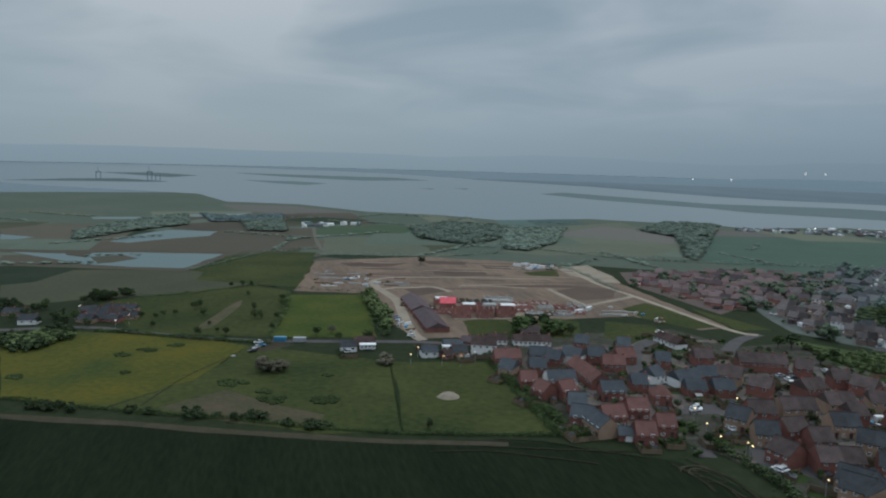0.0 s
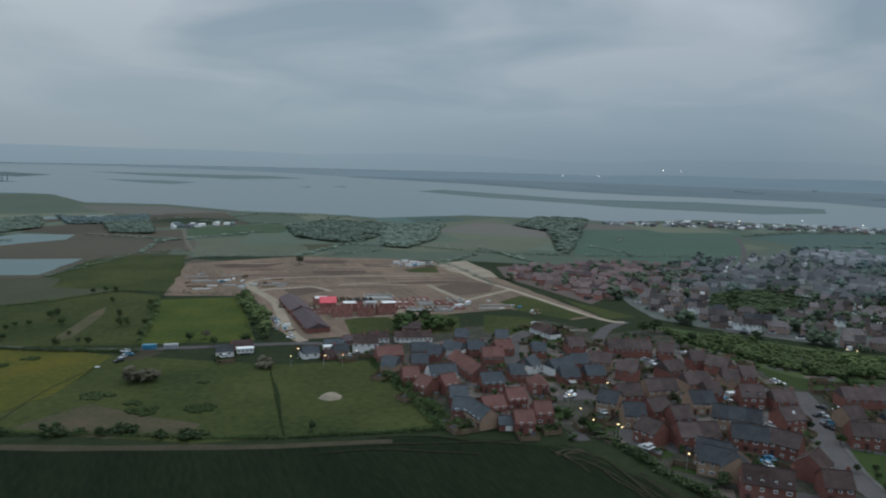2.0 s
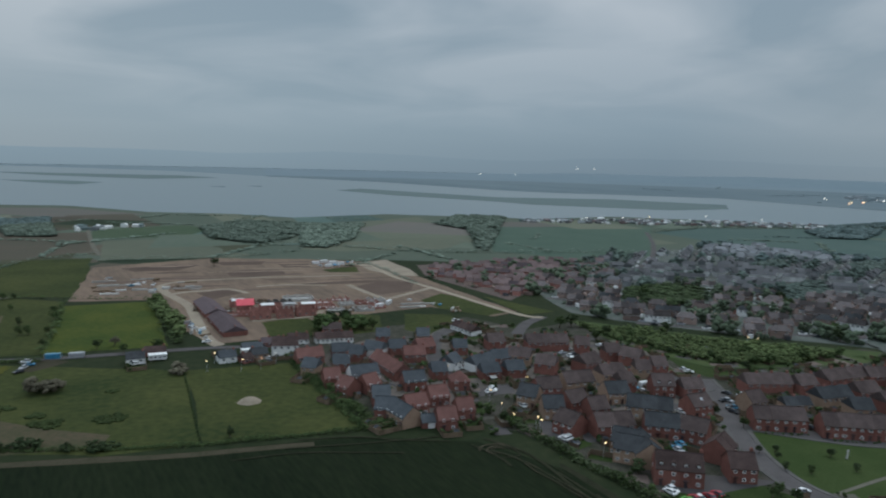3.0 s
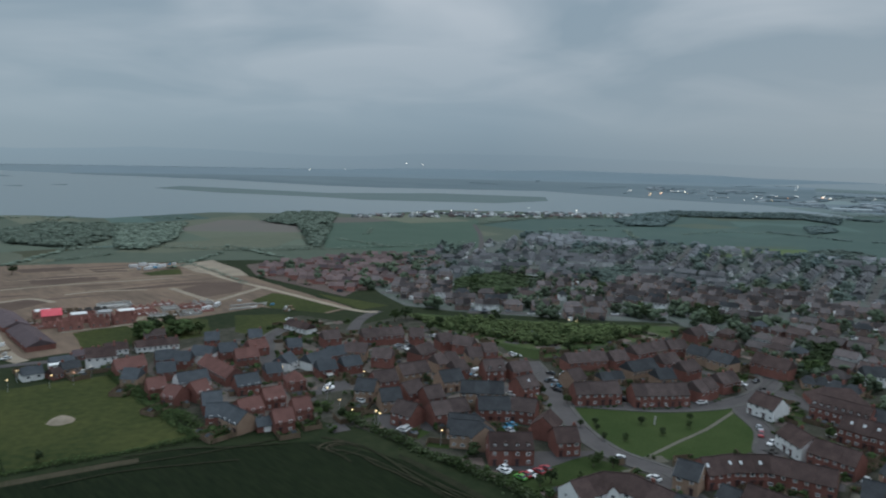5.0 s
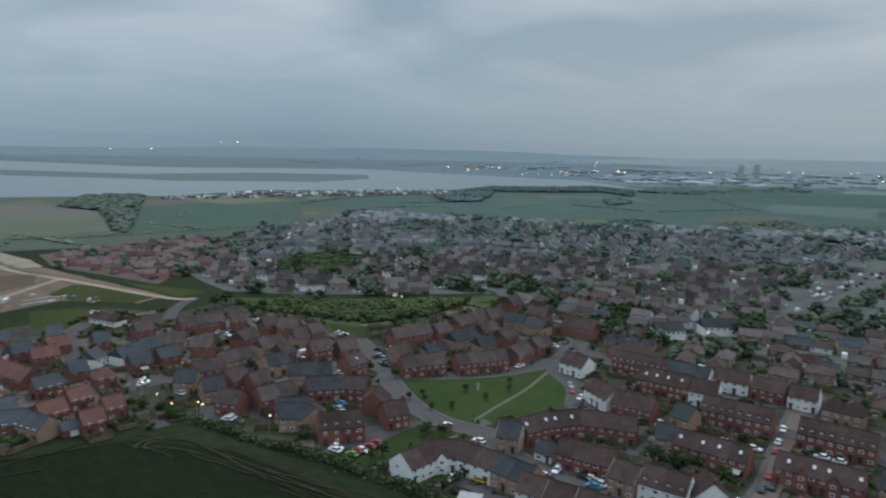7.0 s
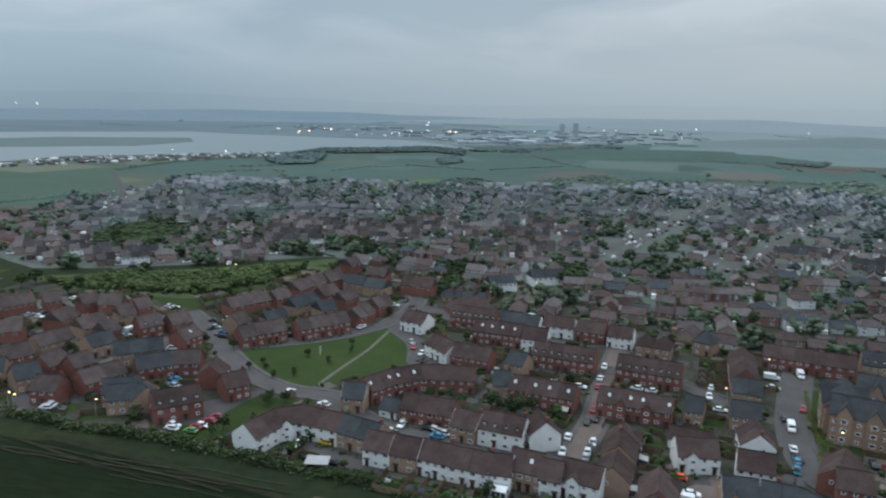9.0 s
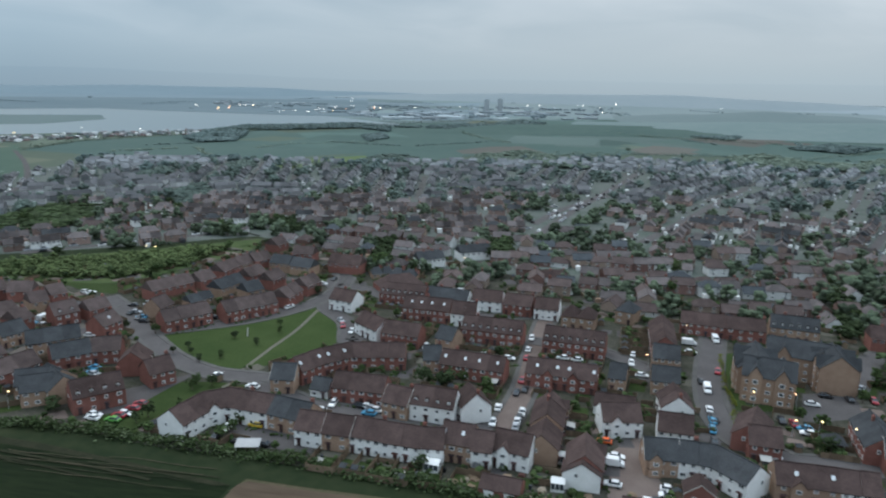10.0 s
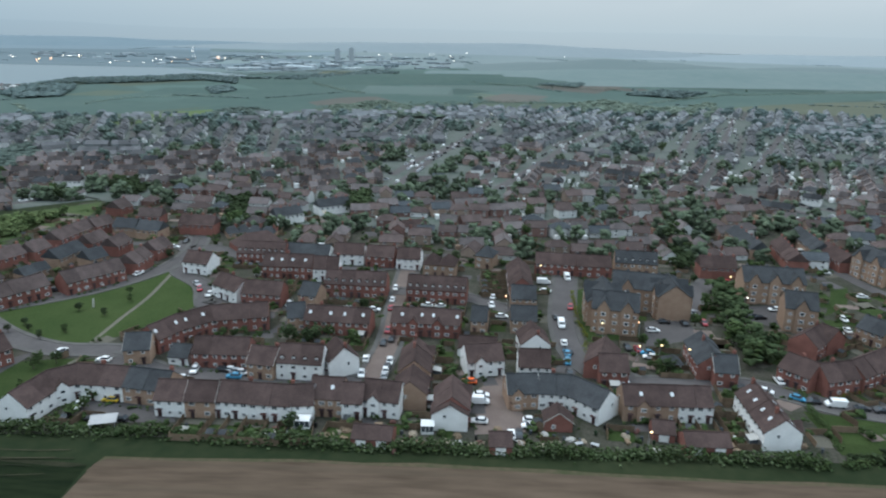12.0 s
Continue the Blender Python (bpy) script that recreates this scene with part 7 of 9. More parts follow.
# ---- cars and street lamps ----
def car_meshes(kind):
    long, wide, high = (5.1, 1.95, 2.2) if kind == "van" else (4.15, 1.75, 1.45)
    paint = "paint_white" if kind == "van" else "paint_" + kind

    def body(bm):
        if kind == "van":
            prof = ((-long / 2, 0.35), (long / 2, 0.35), (long / 2, 0.95), (long / 2 - 0.9, 1.25), (long / 2 - 1.5, high), (-long / 2, high))
        else:
            prof = ((-long / 2, 0.3), (long / 2, 0.3), (long / 2, 0.72), (long / 2 - 1.1, 0.92), (-long / 2 + 0.3, 0.95), (-long / 2, 0.8))
        a = [bm.verts.new((x, -wide / 2, z)) for x, z in prof]
        b = [bm.verts.new((x, wide / 2, z)) for x, z in prof]
        bm.faces.new(a)
        bm.faces.new(b[::-1])
        for i in range(len(a)):
            j = (i + 1) % len(a)
            bm.faces.new((a[j], a[i], b[i], b[j]))
        bmesh.ops.bevel(bm, geom=list(bm.edges), offset=0.07, segments=1, affect="EDGES")

    def cabin(bm):
        low, top = [(-1.75, 0.78), (1.0, 0.78)], [(-1.25, 0.62), (0.25, 0.62)]
        v = [bm.verts.new((x, s * y, 0.92)) for x, y in low for s in (-1, 1)] + [bm.verts.new((x, s * y, 1.42)) for x, y in top for s in (-1, 1)]
        for f in ((0, 2, 6, 4), (2, 3, 7, 6), (3, 1, 5, 7), (1, 0, 4, 5)):
            bm.faces.new([v[i] for i in f])

    def lid(bm):
        box(bm, -1.27, 0.28, -0.63, 0.63, 1.41, 1.48)

    def screen(bm):
        box(bm, long / 2 - 1.45, long / 2 - 0.95, -0.85, 0.85, 1.32, 1.9)

    def wheel(bm):
        bmesh.ops.create_cone(bm, cap_ends=True, segments=12, radius1=0.32, radius2=0.32, depth=0.2, matrix=pose(0, 0, 0, 90))
    return (long, wide, cached(("car_body", kind), body, paint), cached(("car_glass", kind == "van"), screen if kind == "van" else cabin, "window_glass"),
            None if kind == "van" else cached(("car_roof", kind), lid, paint), cached(("wheel",), wheel, "rubber"))


def car(x, y, turn, kind):
    rng = random.Random(int(x * 11 + y * 5))
    long, wide, body, glass, lid, wheel = car_meshes(kind)
    base = new("van" if kind == "van" else "car")
    base.matrix_basis = pose(x, y, 0.12, 0, 0, turn + rng.uniform(-4, 4) + rng.choice((0, 180)))
    link("body", body, base)
    link("cabin_glass", glass, base)
    if lid:
        link("car_roof", lid, base)
    for sx in (-1, 1):
        for sy in (-1, 1):
            link("wheel", wheel, base, pose(sx * long * 0.31, sy * (wide / 2 - 0.1), 0.31))
    say = "white" if kind == "van" else kind
    return tagged(base, say + (" panel van parked on the road" if kind == "van" else " car parked by the houses"), "van" if kind == "van" else "car", "parked vehicles")


def street_lamp(x, y, tone):
    def post(bm):
        bmesh.ops.create_cone(bm, cap_ends=True, segments=8, radius1=0.09, radius2=0.05, depth=5.0, matrix=pose(0, 0, 2.5))
        box(bm, -0.04, 0.7, -0.04, 0.04, 4.92, 5.0)

    def head(bm):
        bmesh.ops.create_uvsphere(bm, u_segments=8, v_segments=6, radius=0.34, matrix=pose(0.6, 0, 4.85) @ Matrix.Diagonal((1, 0.8, 0.55, 1)))
    base = new("street_lamp")
    base.matrix_basis = pose(x, y, 0, 0, 0, (x * 7) % 360)
    link("post", cached(("post",), post, "metal_grey"), base)
    link("lamp_head", cached(("lamp_head", tone), head, "glow_" + tone), base)
    return tagged(base, "lit street lamp with a glowing " + tone + " head", "street lamp", "street lamps")


def distant_light(x, y, z, tone):
    def head(bm):
        bmesh.ops.create_uvsphere(bm, u_segments=8, v_segments=6, radius=1.0, matrix=Matrix.Diagonal((1.0, 1.0, 0.45, 1)))
    size = math.hypot(x, y) / 1350
    def mast(bm):
        bmesh.ops.create_cone(bm, cap_ends=True, segments=6, radius1=0.3, radius2=0.2, depth=1.0, matrix=pose(0, 0, 0.5))
    base = new("floodlight")
    base.matrix_basis = pose(x, y, 0)
    high = max(z, 4) + size
    link("mast", cached(("mast",), mast, "metal_grey"), base, Matrix.Diagonal((1, 1, high, 1)))
    link("lamp_head", cached(("flood_head", tone), head, "glow_" + tone), base, pose(0, 0, high) @ Matrix.Diagonal((size, size, size, 1)))
    return tagged(base, "far " + tone + " floodlight glowing across the river", "floodlight", "far lights")


car(93.2, 250.6, 20, "white")
car(136.3, 231.6, -20, "white")
car(100.7, 201.0, -60, "white")
car(101.9, 196.7, -60, "black")
car(114.6, 244.2, 10, "black")
car(117.5, 242.1, 10, "black")
car(157.9, 245.2, 10, "van")
car(162.5, 244.8, 10, "white")
car(154.2, 214.8, -60, "white")
car(133.0, 186.3, -60, "blue")
car(130.6, 182.0, -60, "white")
car(151.5, 302.2, 10, "white")
car(149.5, 293.9, 10, "black")
car(145.8, 296.7, 10, "silver")
car(193.6, 184.6, -25, "white")
car(198.4, 180.3, -20, "white")
car(178.4, 198.9, -20, "black")
car(181.5, 196.0, -20, "black")
car(185.0, 193.6, -20, "red")
car(214.1, 175.4, 0, "white")
car(218.9, 178.7, 0, "silver")
car(115.3, 370.0, 0, "white")
car(90.1, 282.6, 0, "white")
car(65.2, 242.1, 10, "white")
car(94.3, 252.5, -20, "white")
car(120.6, 293.6, 0, "white")
car(185.0, 229.8, -70, "black")
car(179.8, 222.0, -70, "silver")
car(173.7, 210.7, -70, "black")
car(176.6, 215.5, -70, "blue")
car(187.6, 258.1, -20, "white")
car(150.2, 151.9, 13, "white")
car(122.0, 124.5, 13, "black")
car(124.1, 111.6, -79, "black")
car(131.1, 119.7, -79, "yellow")
car(122.3, 117.5, -79, "black")
car(149.3, 136.9, -79, "white")
car(126.5, 125.2, 13, "white")
car(146.1, 110.2, -79, "white")
car(151.5, 109.5, 13, "white")
car(153.9, 96.3, -79, "white")
car(154.3, 100.8, -79, "white")
car(153.8, 102.2, -79, "black")
car(154.1, 98.1, -79, "silver")
car(163.0, 65.5, 13, "white")
car(172.1, 67.7, 13, "white")
car(183.7, 66.7, 13, "black")
car(192.8, 68.4, 13, "red")
car(187.1, 65.3, 13, "black")
car(218.5, 75.8, 13, "white")
car(210.9, 73.7, 13, "red")
car(229.5, 78.5, 13, "white")
car(167.2, 60.0, 13, "white")
car(163.9, 59.3, 13, "silver")
car(172.5, 60.7, 13, "white")
car(168.9, 60.2, 13, "black")
car(157.6, 31.5, -79, "van")
car(161.2, 31.7, -79, "white")
car(148.5, 29.5, -79, "white")
car(167.4, 36.4, -79, "orange")
car(152.5, 17.5, -79, "white")
car(149.9, 17.4, -79, "white")
car(145.4, 19.3, 13, "black")
car(144.9, 21.0, 13, "white")
car(214.2, 16.9, 13, "van")
car(200.5, 14.6, 13, "white")
car(193.5, 13.0, 13, "blue")
car(187.9, 12.3, 13, "blue")
car(181.0, 11.0, 13, "black")
car(261.0, 19.8, 13, "van")
car(252.9, 27.7, -79, "van")
car(244.0, 25.9, -79, "white")
car(224.1, 41.8, 13, "white")
car(232.3, 43.0, 13, "white")
car(215.3, 36.6, -79, "white")
car(218.8, -11.6, -79, "white")
car(198.3, -10.6, -79, "white")
car(200.9, -9.8, -79, "blue")
car(202.8, -7.0, 13, "red")
car(203.1, -4.0, 13, "black")
car(227.2, -15.2, -79, "black")
car(228.2, -21.5, 13, "black")
car(230.3, -27.8, 13, "red")
car(245.3, -39.0, -79, "white")
car(241.6, -44.0, -79, "black")
car(241.5, -46.6, -79, "black")
car(250.8, -52.5, -79, "white")
car(183.5, -51.1, -79, "black")
car(183.3, -56.4, -79, "van")
car(183.4, -62.6, -79, "black")
car(183.7, -67.2, -79, "black")
car(193.4, -44.6, 13, "white")
car(234.9, -68.4, -79, "white")
car(238.5, -72.2, 13, "white")
car(300.9, -79.3, -79, "white")
car(275.1, -86.0, -79, "white")
car(248.8, -73.6, 13, "white")
car(206.6, 86.7, -79, "white")
car(207.7, 78.6, -79, "white")
car(217.1, 63.0, -79, "white")
car(217.5, 58.5, -79, "white")
car(201.3, 102.8, -79, "white")
car(203.5, 107.7, 13, "white")
car(208.9, 136.4, -79, "white")
car(227.8, 132.3, -79, "white")
car(193.5, 185.3, -79, "white")
car(199.7, 180.8, -79, "white")
car(216.3, 177.5, -79, "white")
car(247.8, 183.7, -79, "white")
car(256.6, 183.8, 13, "black")
car(178.0, 222.5, 13, "black")
car(175.4, 215.2, 13, "black")
car(113.2, 160.2, -79, "white")
car(115.1, 154.6, -79, "lime")
car(119.1, 154.6, -79, "white")
car(122.3, 155.4, -79, "red")
car(125.3, 156.0, -79, "red")
car(117.5, 155.3, -79, "red")
car(223.6, 154.6, -79, "white")
car(203.2, 138.1, 13, "white")
car(102.7, 202.2, -79, "white")
car(132.5, 184.4, -79, "silver")
car(136.0, 189.0, -79, "blue")
car(185.9, 195.5, -79, "black")
car(189.8, 192.0, -79, "black")
car(114.7, 161.2, -79, "white")
car(102.0, 201.9, -79, "white")
car(102.9, 197.5, -79, "black")
car(187.2, 261.1, -79, "white")
car(189.6, 226.8, 13, "white")
car(184.2, 218.3, 13, "white")
car(146.6, 290.8, -79, "white")
car(170.0, 305.9, -79, "white")
car(122.0, 294.3, -79, "white")
car(95.3, 253.9, -79, "white")
car(99.4, 233.3, -79, "white")
car(61.8, 244.6, -79, "white")
car(52.4, 305.1, -79, "black")
car(99.3, 281.1, -79, "white")
car(124.2, 188.1, -79, "white")
car(136.9, 241.1, -79, "white")
car(144.6, 245.4, -79, "black")
street_lamp(-13.7, 299.3, "amber")
street_lamp(-11.1, 310.8, "amber")
street_lamp(0.0, 298.3, "amber")
street_lamp(7.9, 298.6, "orange")
street_lamp(14.5, 304.4, "white")
street_lamp(-163.7, 344.8, "white")
street_lamp(-162.2, 356.5, "orange")
street_lamp(-197.3, 374.7, "white")
street_lamp(82.6, 273.3, "amber")
street_lamp(89.3, 240.9, "amber")
street_lamp(95.3, 208.3, "amber")
street_lamp(95.1, 210.9, "amber")
street_lamp(108.6, 252.2, "amber")
street_lamp(245.5, 292.5, "amber")
street_lamp(247.6, 288.4, "amber")
street_lamp(106.5, 185.4, "amber")
street_lamp(88.8, 215.6, "amber")
street_lamp(88.5, 226.7, "amber")
street_lamp(221.4, -1.0, "orange")
street_lamp(213.2, -7.3, "orange")
street_lamp(208.7, 3.7, "amber")
street_lamp(195.2, -6.7, "amber")
street_lamp(197.5, -12.9, "amber")
street_lamp(197.2, -20.6, "amber")
street_lamp(259.2, 29.7, "amber")
street_lamp(223.6, 36.4, "orange")
street_lamp(247.5, -42.2, "white")
street_lamp(251.7, -54.9, "white")
street_lamp(269.8, -40.4, "amber")
street_lamp(147.9, -9.7, "amber")
street_lamp(833.5, 86.3, "orange")
street_lamp(778.9, 132.7, "white")
street_lamp(785.9, 156.2, "white")
street_lamp(308.5, 142.6, "amber")
tree(-224.2, 378.3, 6)
tree(-220.7, 383.1, 7)
tree(-205.0, 405.2, 7)
tree(-207.4, 400.1, 6)
tree(-201.8, 412.2, 7)
tree(-197.7, 417.9, 6)
tree(-193.5, 423.7, 6)
tree(-154.4, 370.6, 4)
tree(-152.1, 376.3, 4)
tree(-131.9, 380.2, 5)
tree(-140.8, 401.2, 5)
tree(-108.7, 397.8, 5)
tree(-99.5, 377.4, 5)
tree(-99.2, 426.6, 5)
tree(-141.7, 463.8, 4)
tree(-135.7, 468.9, 5)
tree(-130.7, 471.8, 4)
tree(-121.7, 359.0, 3)
tree(-112.6, 344.6, 3)
tree(-87.9, 353.3, 4)
tree(-91.1, 378.5, 4)
tree(-222.6, 355.6, 5)
tree(-219.4, 362.5, 6)
tree(-205.7, 351.4, 5)
tree(-204.2, 361.7, 5)
tree(-190.4, 347.2, 5)
tree(-191.1, 359.5, 6)
tree(-179.6, 348.5, 5)
tree(-161.6, 369.7, 4)
tree(-148.3, 352.2, 4)
tree(175.8, 93.7, 7)
tree(177.2, 87.7, 6)
tree(182.3, 83.5, 5)
tree(182.3, 76.1, 5)
tree(179.8, 86.7, 6)
tree(177.7, 93.1, 5)
tree(177.2, 88.2, 6)
tree(347.2, 47.9, 9)
tree(268.0, 66.1, 5)
tree(219.7, 87.8, 4)
tree(234.8, 60.8, 4)
tree(288.9, 178.3, 9)
tree(283.2, 179.3, 8)
tree(286.2, 170.7, 8)
tree(288.0, 159.9, 7)
tree(290.0, 37.9, 7)
tree(329.3, 131.0, 8)
tree(330.7, 137.8, 7)
tree(308.1, 140.3, 6)
tree(314.2, 107.5, 6)
tree(350.8, 72.0, 6)
tree(126.2, 123.3, 4)
tree(122.2, 123.0, 4)
tree(130.3, 124.3, 4)
tree(124.3, 107.4, 3)
tree(157.1, 177.8, 3)
tree(163.3, 177.8, 3)
tree(160.1, 173.1, 2.5)
tree(177.9, 170.6, 3.5)
tree(195.9, 165.0, 3.5)
tree(143.0, 152.8, 4)
tree(121.3, 148.6, 5)
tree(117.5, 148.5, 4)
tree(167.3, 197.6, 4)
tree(125.9, 179.7, 5)
tree(156.4, 165.6, 3)
tree(162.1, 161.7, 3)
tree(176.9, 159.7, 3)
tree(189.9, 160.3, 3)
tree(139.6, 151.4, 4)
tree(144.2, 148.2, 4)
tree(-56.4, 348.8, 5, "twigs")
tree(-20.2, 586.2, 8)
tree(38.6, 362.0, 9)
tree(46.8, 369.0, 10)
tree(55.3, 376.4, 9)
tree(66.2, 359.2, 7)
tree(-69.3, 228.2, 4)
tree(-3.7, 226.6, 4)
tree(-63.2, 344.5, 5)
tree(-141.3, 393.5, 6)
tree(-106.8, 339.6, 5)
tree(-103.1, 377.0, 5)
tree(-94.7, 407.4, 6)
tree(-123.1, 437.4, 4)
tree(-146.8, 378.4, 4)
tree(-36.9, 336.4, 6)
tree(-50.4, 335.0, 5)
tree(-120.2, 338.0, 5)
tree(-198.7, 409.3, 6)
tree(-208.9, 416.3, 7)
tree(-24.1, 770.1, 9)
tree(248.2, 733.6, 10)
tree(266.3, 760.7, 9)
tree(261.9, 784.5, 9)
tree(166.4, 344.0, 8)
tree(174.9, 347.3, 8)
tree(219.9, 324.0, 7)
tree(209.7, 273.4, 6)
tree(229.5, 275.6, 6)
tree(232.4, 261.3, 6)
tree(253.2, 263.0, 6)
tree(275.5, 264.9, 6)
tree(185.0, 326.9, 6)
tree(192.5, 315.7, 6)
tree(37.2, 274.6, 4)
tree(87.4, 253.7, 4)
tree(84.5, 228.0, 5)
tree(87.5, 220.1, 5)
tree(164.9, 210.4, 4)
tree(121.0, 234.9, 4)
tree(309.6, 303.2, 8)
tree(301.1, 290.1, 8)
tree(348.1, 292.7, 7)
tree(343.5, 382.7, 10)
tree(333.8, 362.9, 9)
tree(328.1, 445.4, 7)
tree(267.5, 473.8, 7)
tree(265.2, 420.5, 8)
tree(300.7, 356.8, 6)
tree(577.9, 461.8, 8)
tree(600.2, 438.6, 8)
tree(244.4, -29.7, 7)
tree(237.8, -33.7, 8)
tree(219.5, -36.2, 8)
tree(203.9, -39.1, 8)
tree(215.5, -43.7, 7)
tree(344.1, -22.0, 7)
tree(308.0, -26.5, 7)
tree(365.7, -20.0, 7)
tree(189.8, 5.1, 4)
tree(196.1, 3.9, 4)
tree(176.9, -34.2, 4)
tree(191.1, -10.5, 3)
tree(371.9, 14.1, 7)
tree(217.2, 95.4, 4)
tree(227.8, 54.7, 4)
tree(203.9, 69.7, 3)
tree(315.6, 44.3, 7)
tree(452.6, -108.8, 9)
tree(544.5, -102.2, 9)
tree(560.3, -142.4, 9)
tree(662.7, 1.1, 9)
tree(604.7, -22.2, 9)
tree(1359.8, -180.4, 6)
tree(974.5, 210.2, 8)
tree(929.0, 132.9, 8)
tree(802.8, 306.9, 8)
tree(591.3, 443.3, 8)
tree(582.9, 431.0, 8)
tree(638.3, 418.2, 8)
distant_light(2294, 3053, 2, "white")
distant_light(636, 1007, 2, "amber")
distant_light(1792, 3576, 52, "white")
distant_light(1870, 3536, 50, "white")
distant_light(1299, 3783, 7, "white")
distant_light(1482, 3715, 10, "white")
distant_light(1491, 1444, 2, "amber")
distant_light(1524, 1439, 2, "orange")
distant_light(1666, 1481, 2, "white")
distant_light(2664, 1793, 2, "white")
distant_light(1946, 1225, 2, "white")
distant_light(1608, 1205, 2, "white")
distant_light(1522, 1246, 2, "white")
distant_light(1723, 1183, 2, "orange")
distant_light(518, 993, 2, "white")
distant_light(583, 998, 2, "white")
distant_light(758, 1026, 2, "white")
distant_light(811, 956, 2, "white")
distant_light(1584, 1626, 2, "white")
distant_light(1553, 1587, 2, "white")
distant_light(1447, 1407, 2, "orange")
distant_light(1543, 1455, 2, "amber")
distant_light(1706, 1567, 2, "white")
distant_light(1738, 1543, 2, "white")
distant_light(1708, 1268, 2, "white")
distant_light(1574, 1124, 2, "amber")
distant_light(1854, 1244, 2, "white")
distant_light(1836, 1158, 2, "orange")
distant_light(1851, 1146, 2, "white")
distant_light(2535, 932, 2, "white")
distant_light(2577, 900, 2, "white")
distant_light(2138, 546, 2, "white")
distant_light(3732, 642, 2, "white")
distant_light(1450, 1202, 2, "white")
distant_light(1525, 1211, 2, "white")
distant_light(1503, 1150, 2, "white")
distant_light(1722, 942, 2, "white")
distant_light(1508, 1460, 2, "amber")
distant_light(1560, 1471, 2, "orange")
distant_light(1690, 1530, 2, "white")
distant_light(1919, 1296, 2, "white")
distant_light(1911, 1205, 2, "white")
distant_light(1855, 1150, 2, "amber")
distant_light(1644, 1206, 2, "white")
distant_light(1991, 1107, 2, "white")
distant_light(2523, 927, 2, "white")
distant_light(2757, 784, 2, "white")
distant_light(2582, 673, 2, "white")
distant_light(3060, 727, 2, "white")
distant_light(3942, 677, 2, "white")
distant_light(2175, 1037, 2, "white")
distant_light(1899, 1201, 2, "orange")
distant_light(2338, 1581, 2, "white")
distant_light(1693, 1503, 2, "amber")
distant_light(1516, 1433, 2, "orange")
distant_light(1411, 1371, 2, "amber")
distant_light(1783, 1262, 2, "white")
distant_light(3058, 308, 2, "white")
distant_light(2693, 786, 2, "white")


# more cars at the kerbs of the estate
kerb = random.Random(41)
near_ways = [(w, l) for w, l in WAYS if 4 < w < 8 and all(math.hypot(*p) < 330 and p[0] > 60 for p in l)]
for _ in range(36):
    width, line = kerb.choice(near_ways)
    k = kerb.randrange(len(line) - 1)
    (x0, y0), (x1, y1), t = line[k], line[k + 1], kerb.random()
    length = math.hypot(x1 - x0, y1 - y0)
    side = kerb.choice((-1, 1)) * (width / 2 - 1.0)
    car(x0 + (x1 - x0) * t - (y1 - y0) / length * side, y0 + (y1 - y0) * t + (x1 - x0) / length * side, math.degrees(math.atan2(y1 - y0, x1 - x0)), kerb.choice(("white", "black", "silver", "black", "red", "blue", "white")))

# ---- the building site: brick shells, sheeted roof, stacks ----
def shell(x, y, turn, w, d, h, mat, cover=""):
    """House walls going up, open at the top, with window openings."""
    base = new("house_shell")
    base.matrix_basis = pose(x, y, 0, 0, 0, turn)
    for side in (-1, 1):
        bm = bmesh.new()
        step = w / 3
        for k in range(3):
            x0 = -w / 2 + k * step
            box(bm, x0, x0 + step * 0.36, -0.15, 0.15, 0, h)
            box(bm, x0 + step * 0.64, x0 + step, -0.15, 0.15, 0, h)
            box(bm, x0 + step * 0.36, x0 + step * 0.64, -0.15, 0.15, 0, 1.0)
            box(bm, x0 + step * 0.36, x0 + step * 0.64, -0.15, 0.15, 2.2, min(h, 3.8))
        bmesh.ops.remove_doubles(bm, verts=bm.verts, dist=0.001)
        link("long_wall", mesh_from("long_wall", bm, mat), base, pose(0, side * d / 2, 0))
        bm = bmesh.new()
        box(bm, -0.15, 0.15, -d / 2 + 0.16, d / 2 - 0.16, 0, h * 1.02)
        link("end_wall", mesh_from("end_wall", bm, mat), base, pose(side * (w / 2 - 0.16), 0, 0))
    bm = bmesh.new()
    box(bm, -w / 2 + 0.3, w / 2 - 0.3, -d / 2 + 0.2, d / 2 - 0.2, 0, 0.3)
    link("floor_slab", mesh_from("floor_slab", bm, "concrete" if h < 2.5 else "concrete_worn"), base)
    if cover:
        bm = bmesh.new()
        prism(bm, ((-d * 0.42, h + 0.1), (d * 0.42, h + 0.1), (d * 0.42, h + 0.45), (0, h + 0.95), (-d * 0.42, h + 0.45)), -w * 0.4, w * 0.42)
        link("scaffold_cover", mesh_from("scaffold_cover", bm, cover), base)
    return tagged(base, "half-built brick house shell without a roof", "building shell", "house shells")


shell(10.2, 395.8, 3, 11, 8, 5.4, "brick_raw")
shell(23.5, 396.6, 3, 9, 8, 5.4, "brick_raw")
shell(35.3, 400.4, 3, 11, 8, 5.2, "brick_raw")
shell(14.5, 409.7, 3, 9, 7, 4.6, "brick_raw", "render_white")
shell(37.5, 410.3, 3, 10, 7, 4.4, "brick_raw", "render_white")
shell(-1.8, 429.8, 5, 9, 7, 3.6, "brick_raw", "render_white")
shell(27.1, 412.2, 3, 8, 7, 4.2, "concrete", "metal_grey")
shell(34.6, 444.2, 3, 18, 12, 1.6, "concrete")
shell(22.9, 433.4, 3, 14, 7, 2.2, "concrete_worn")
shell(9.2, 436.8, 3, 13, 6, 2, "timber")
shell(48.2, 416.5, 3, 12, 8, 1.8, "brick_raw")
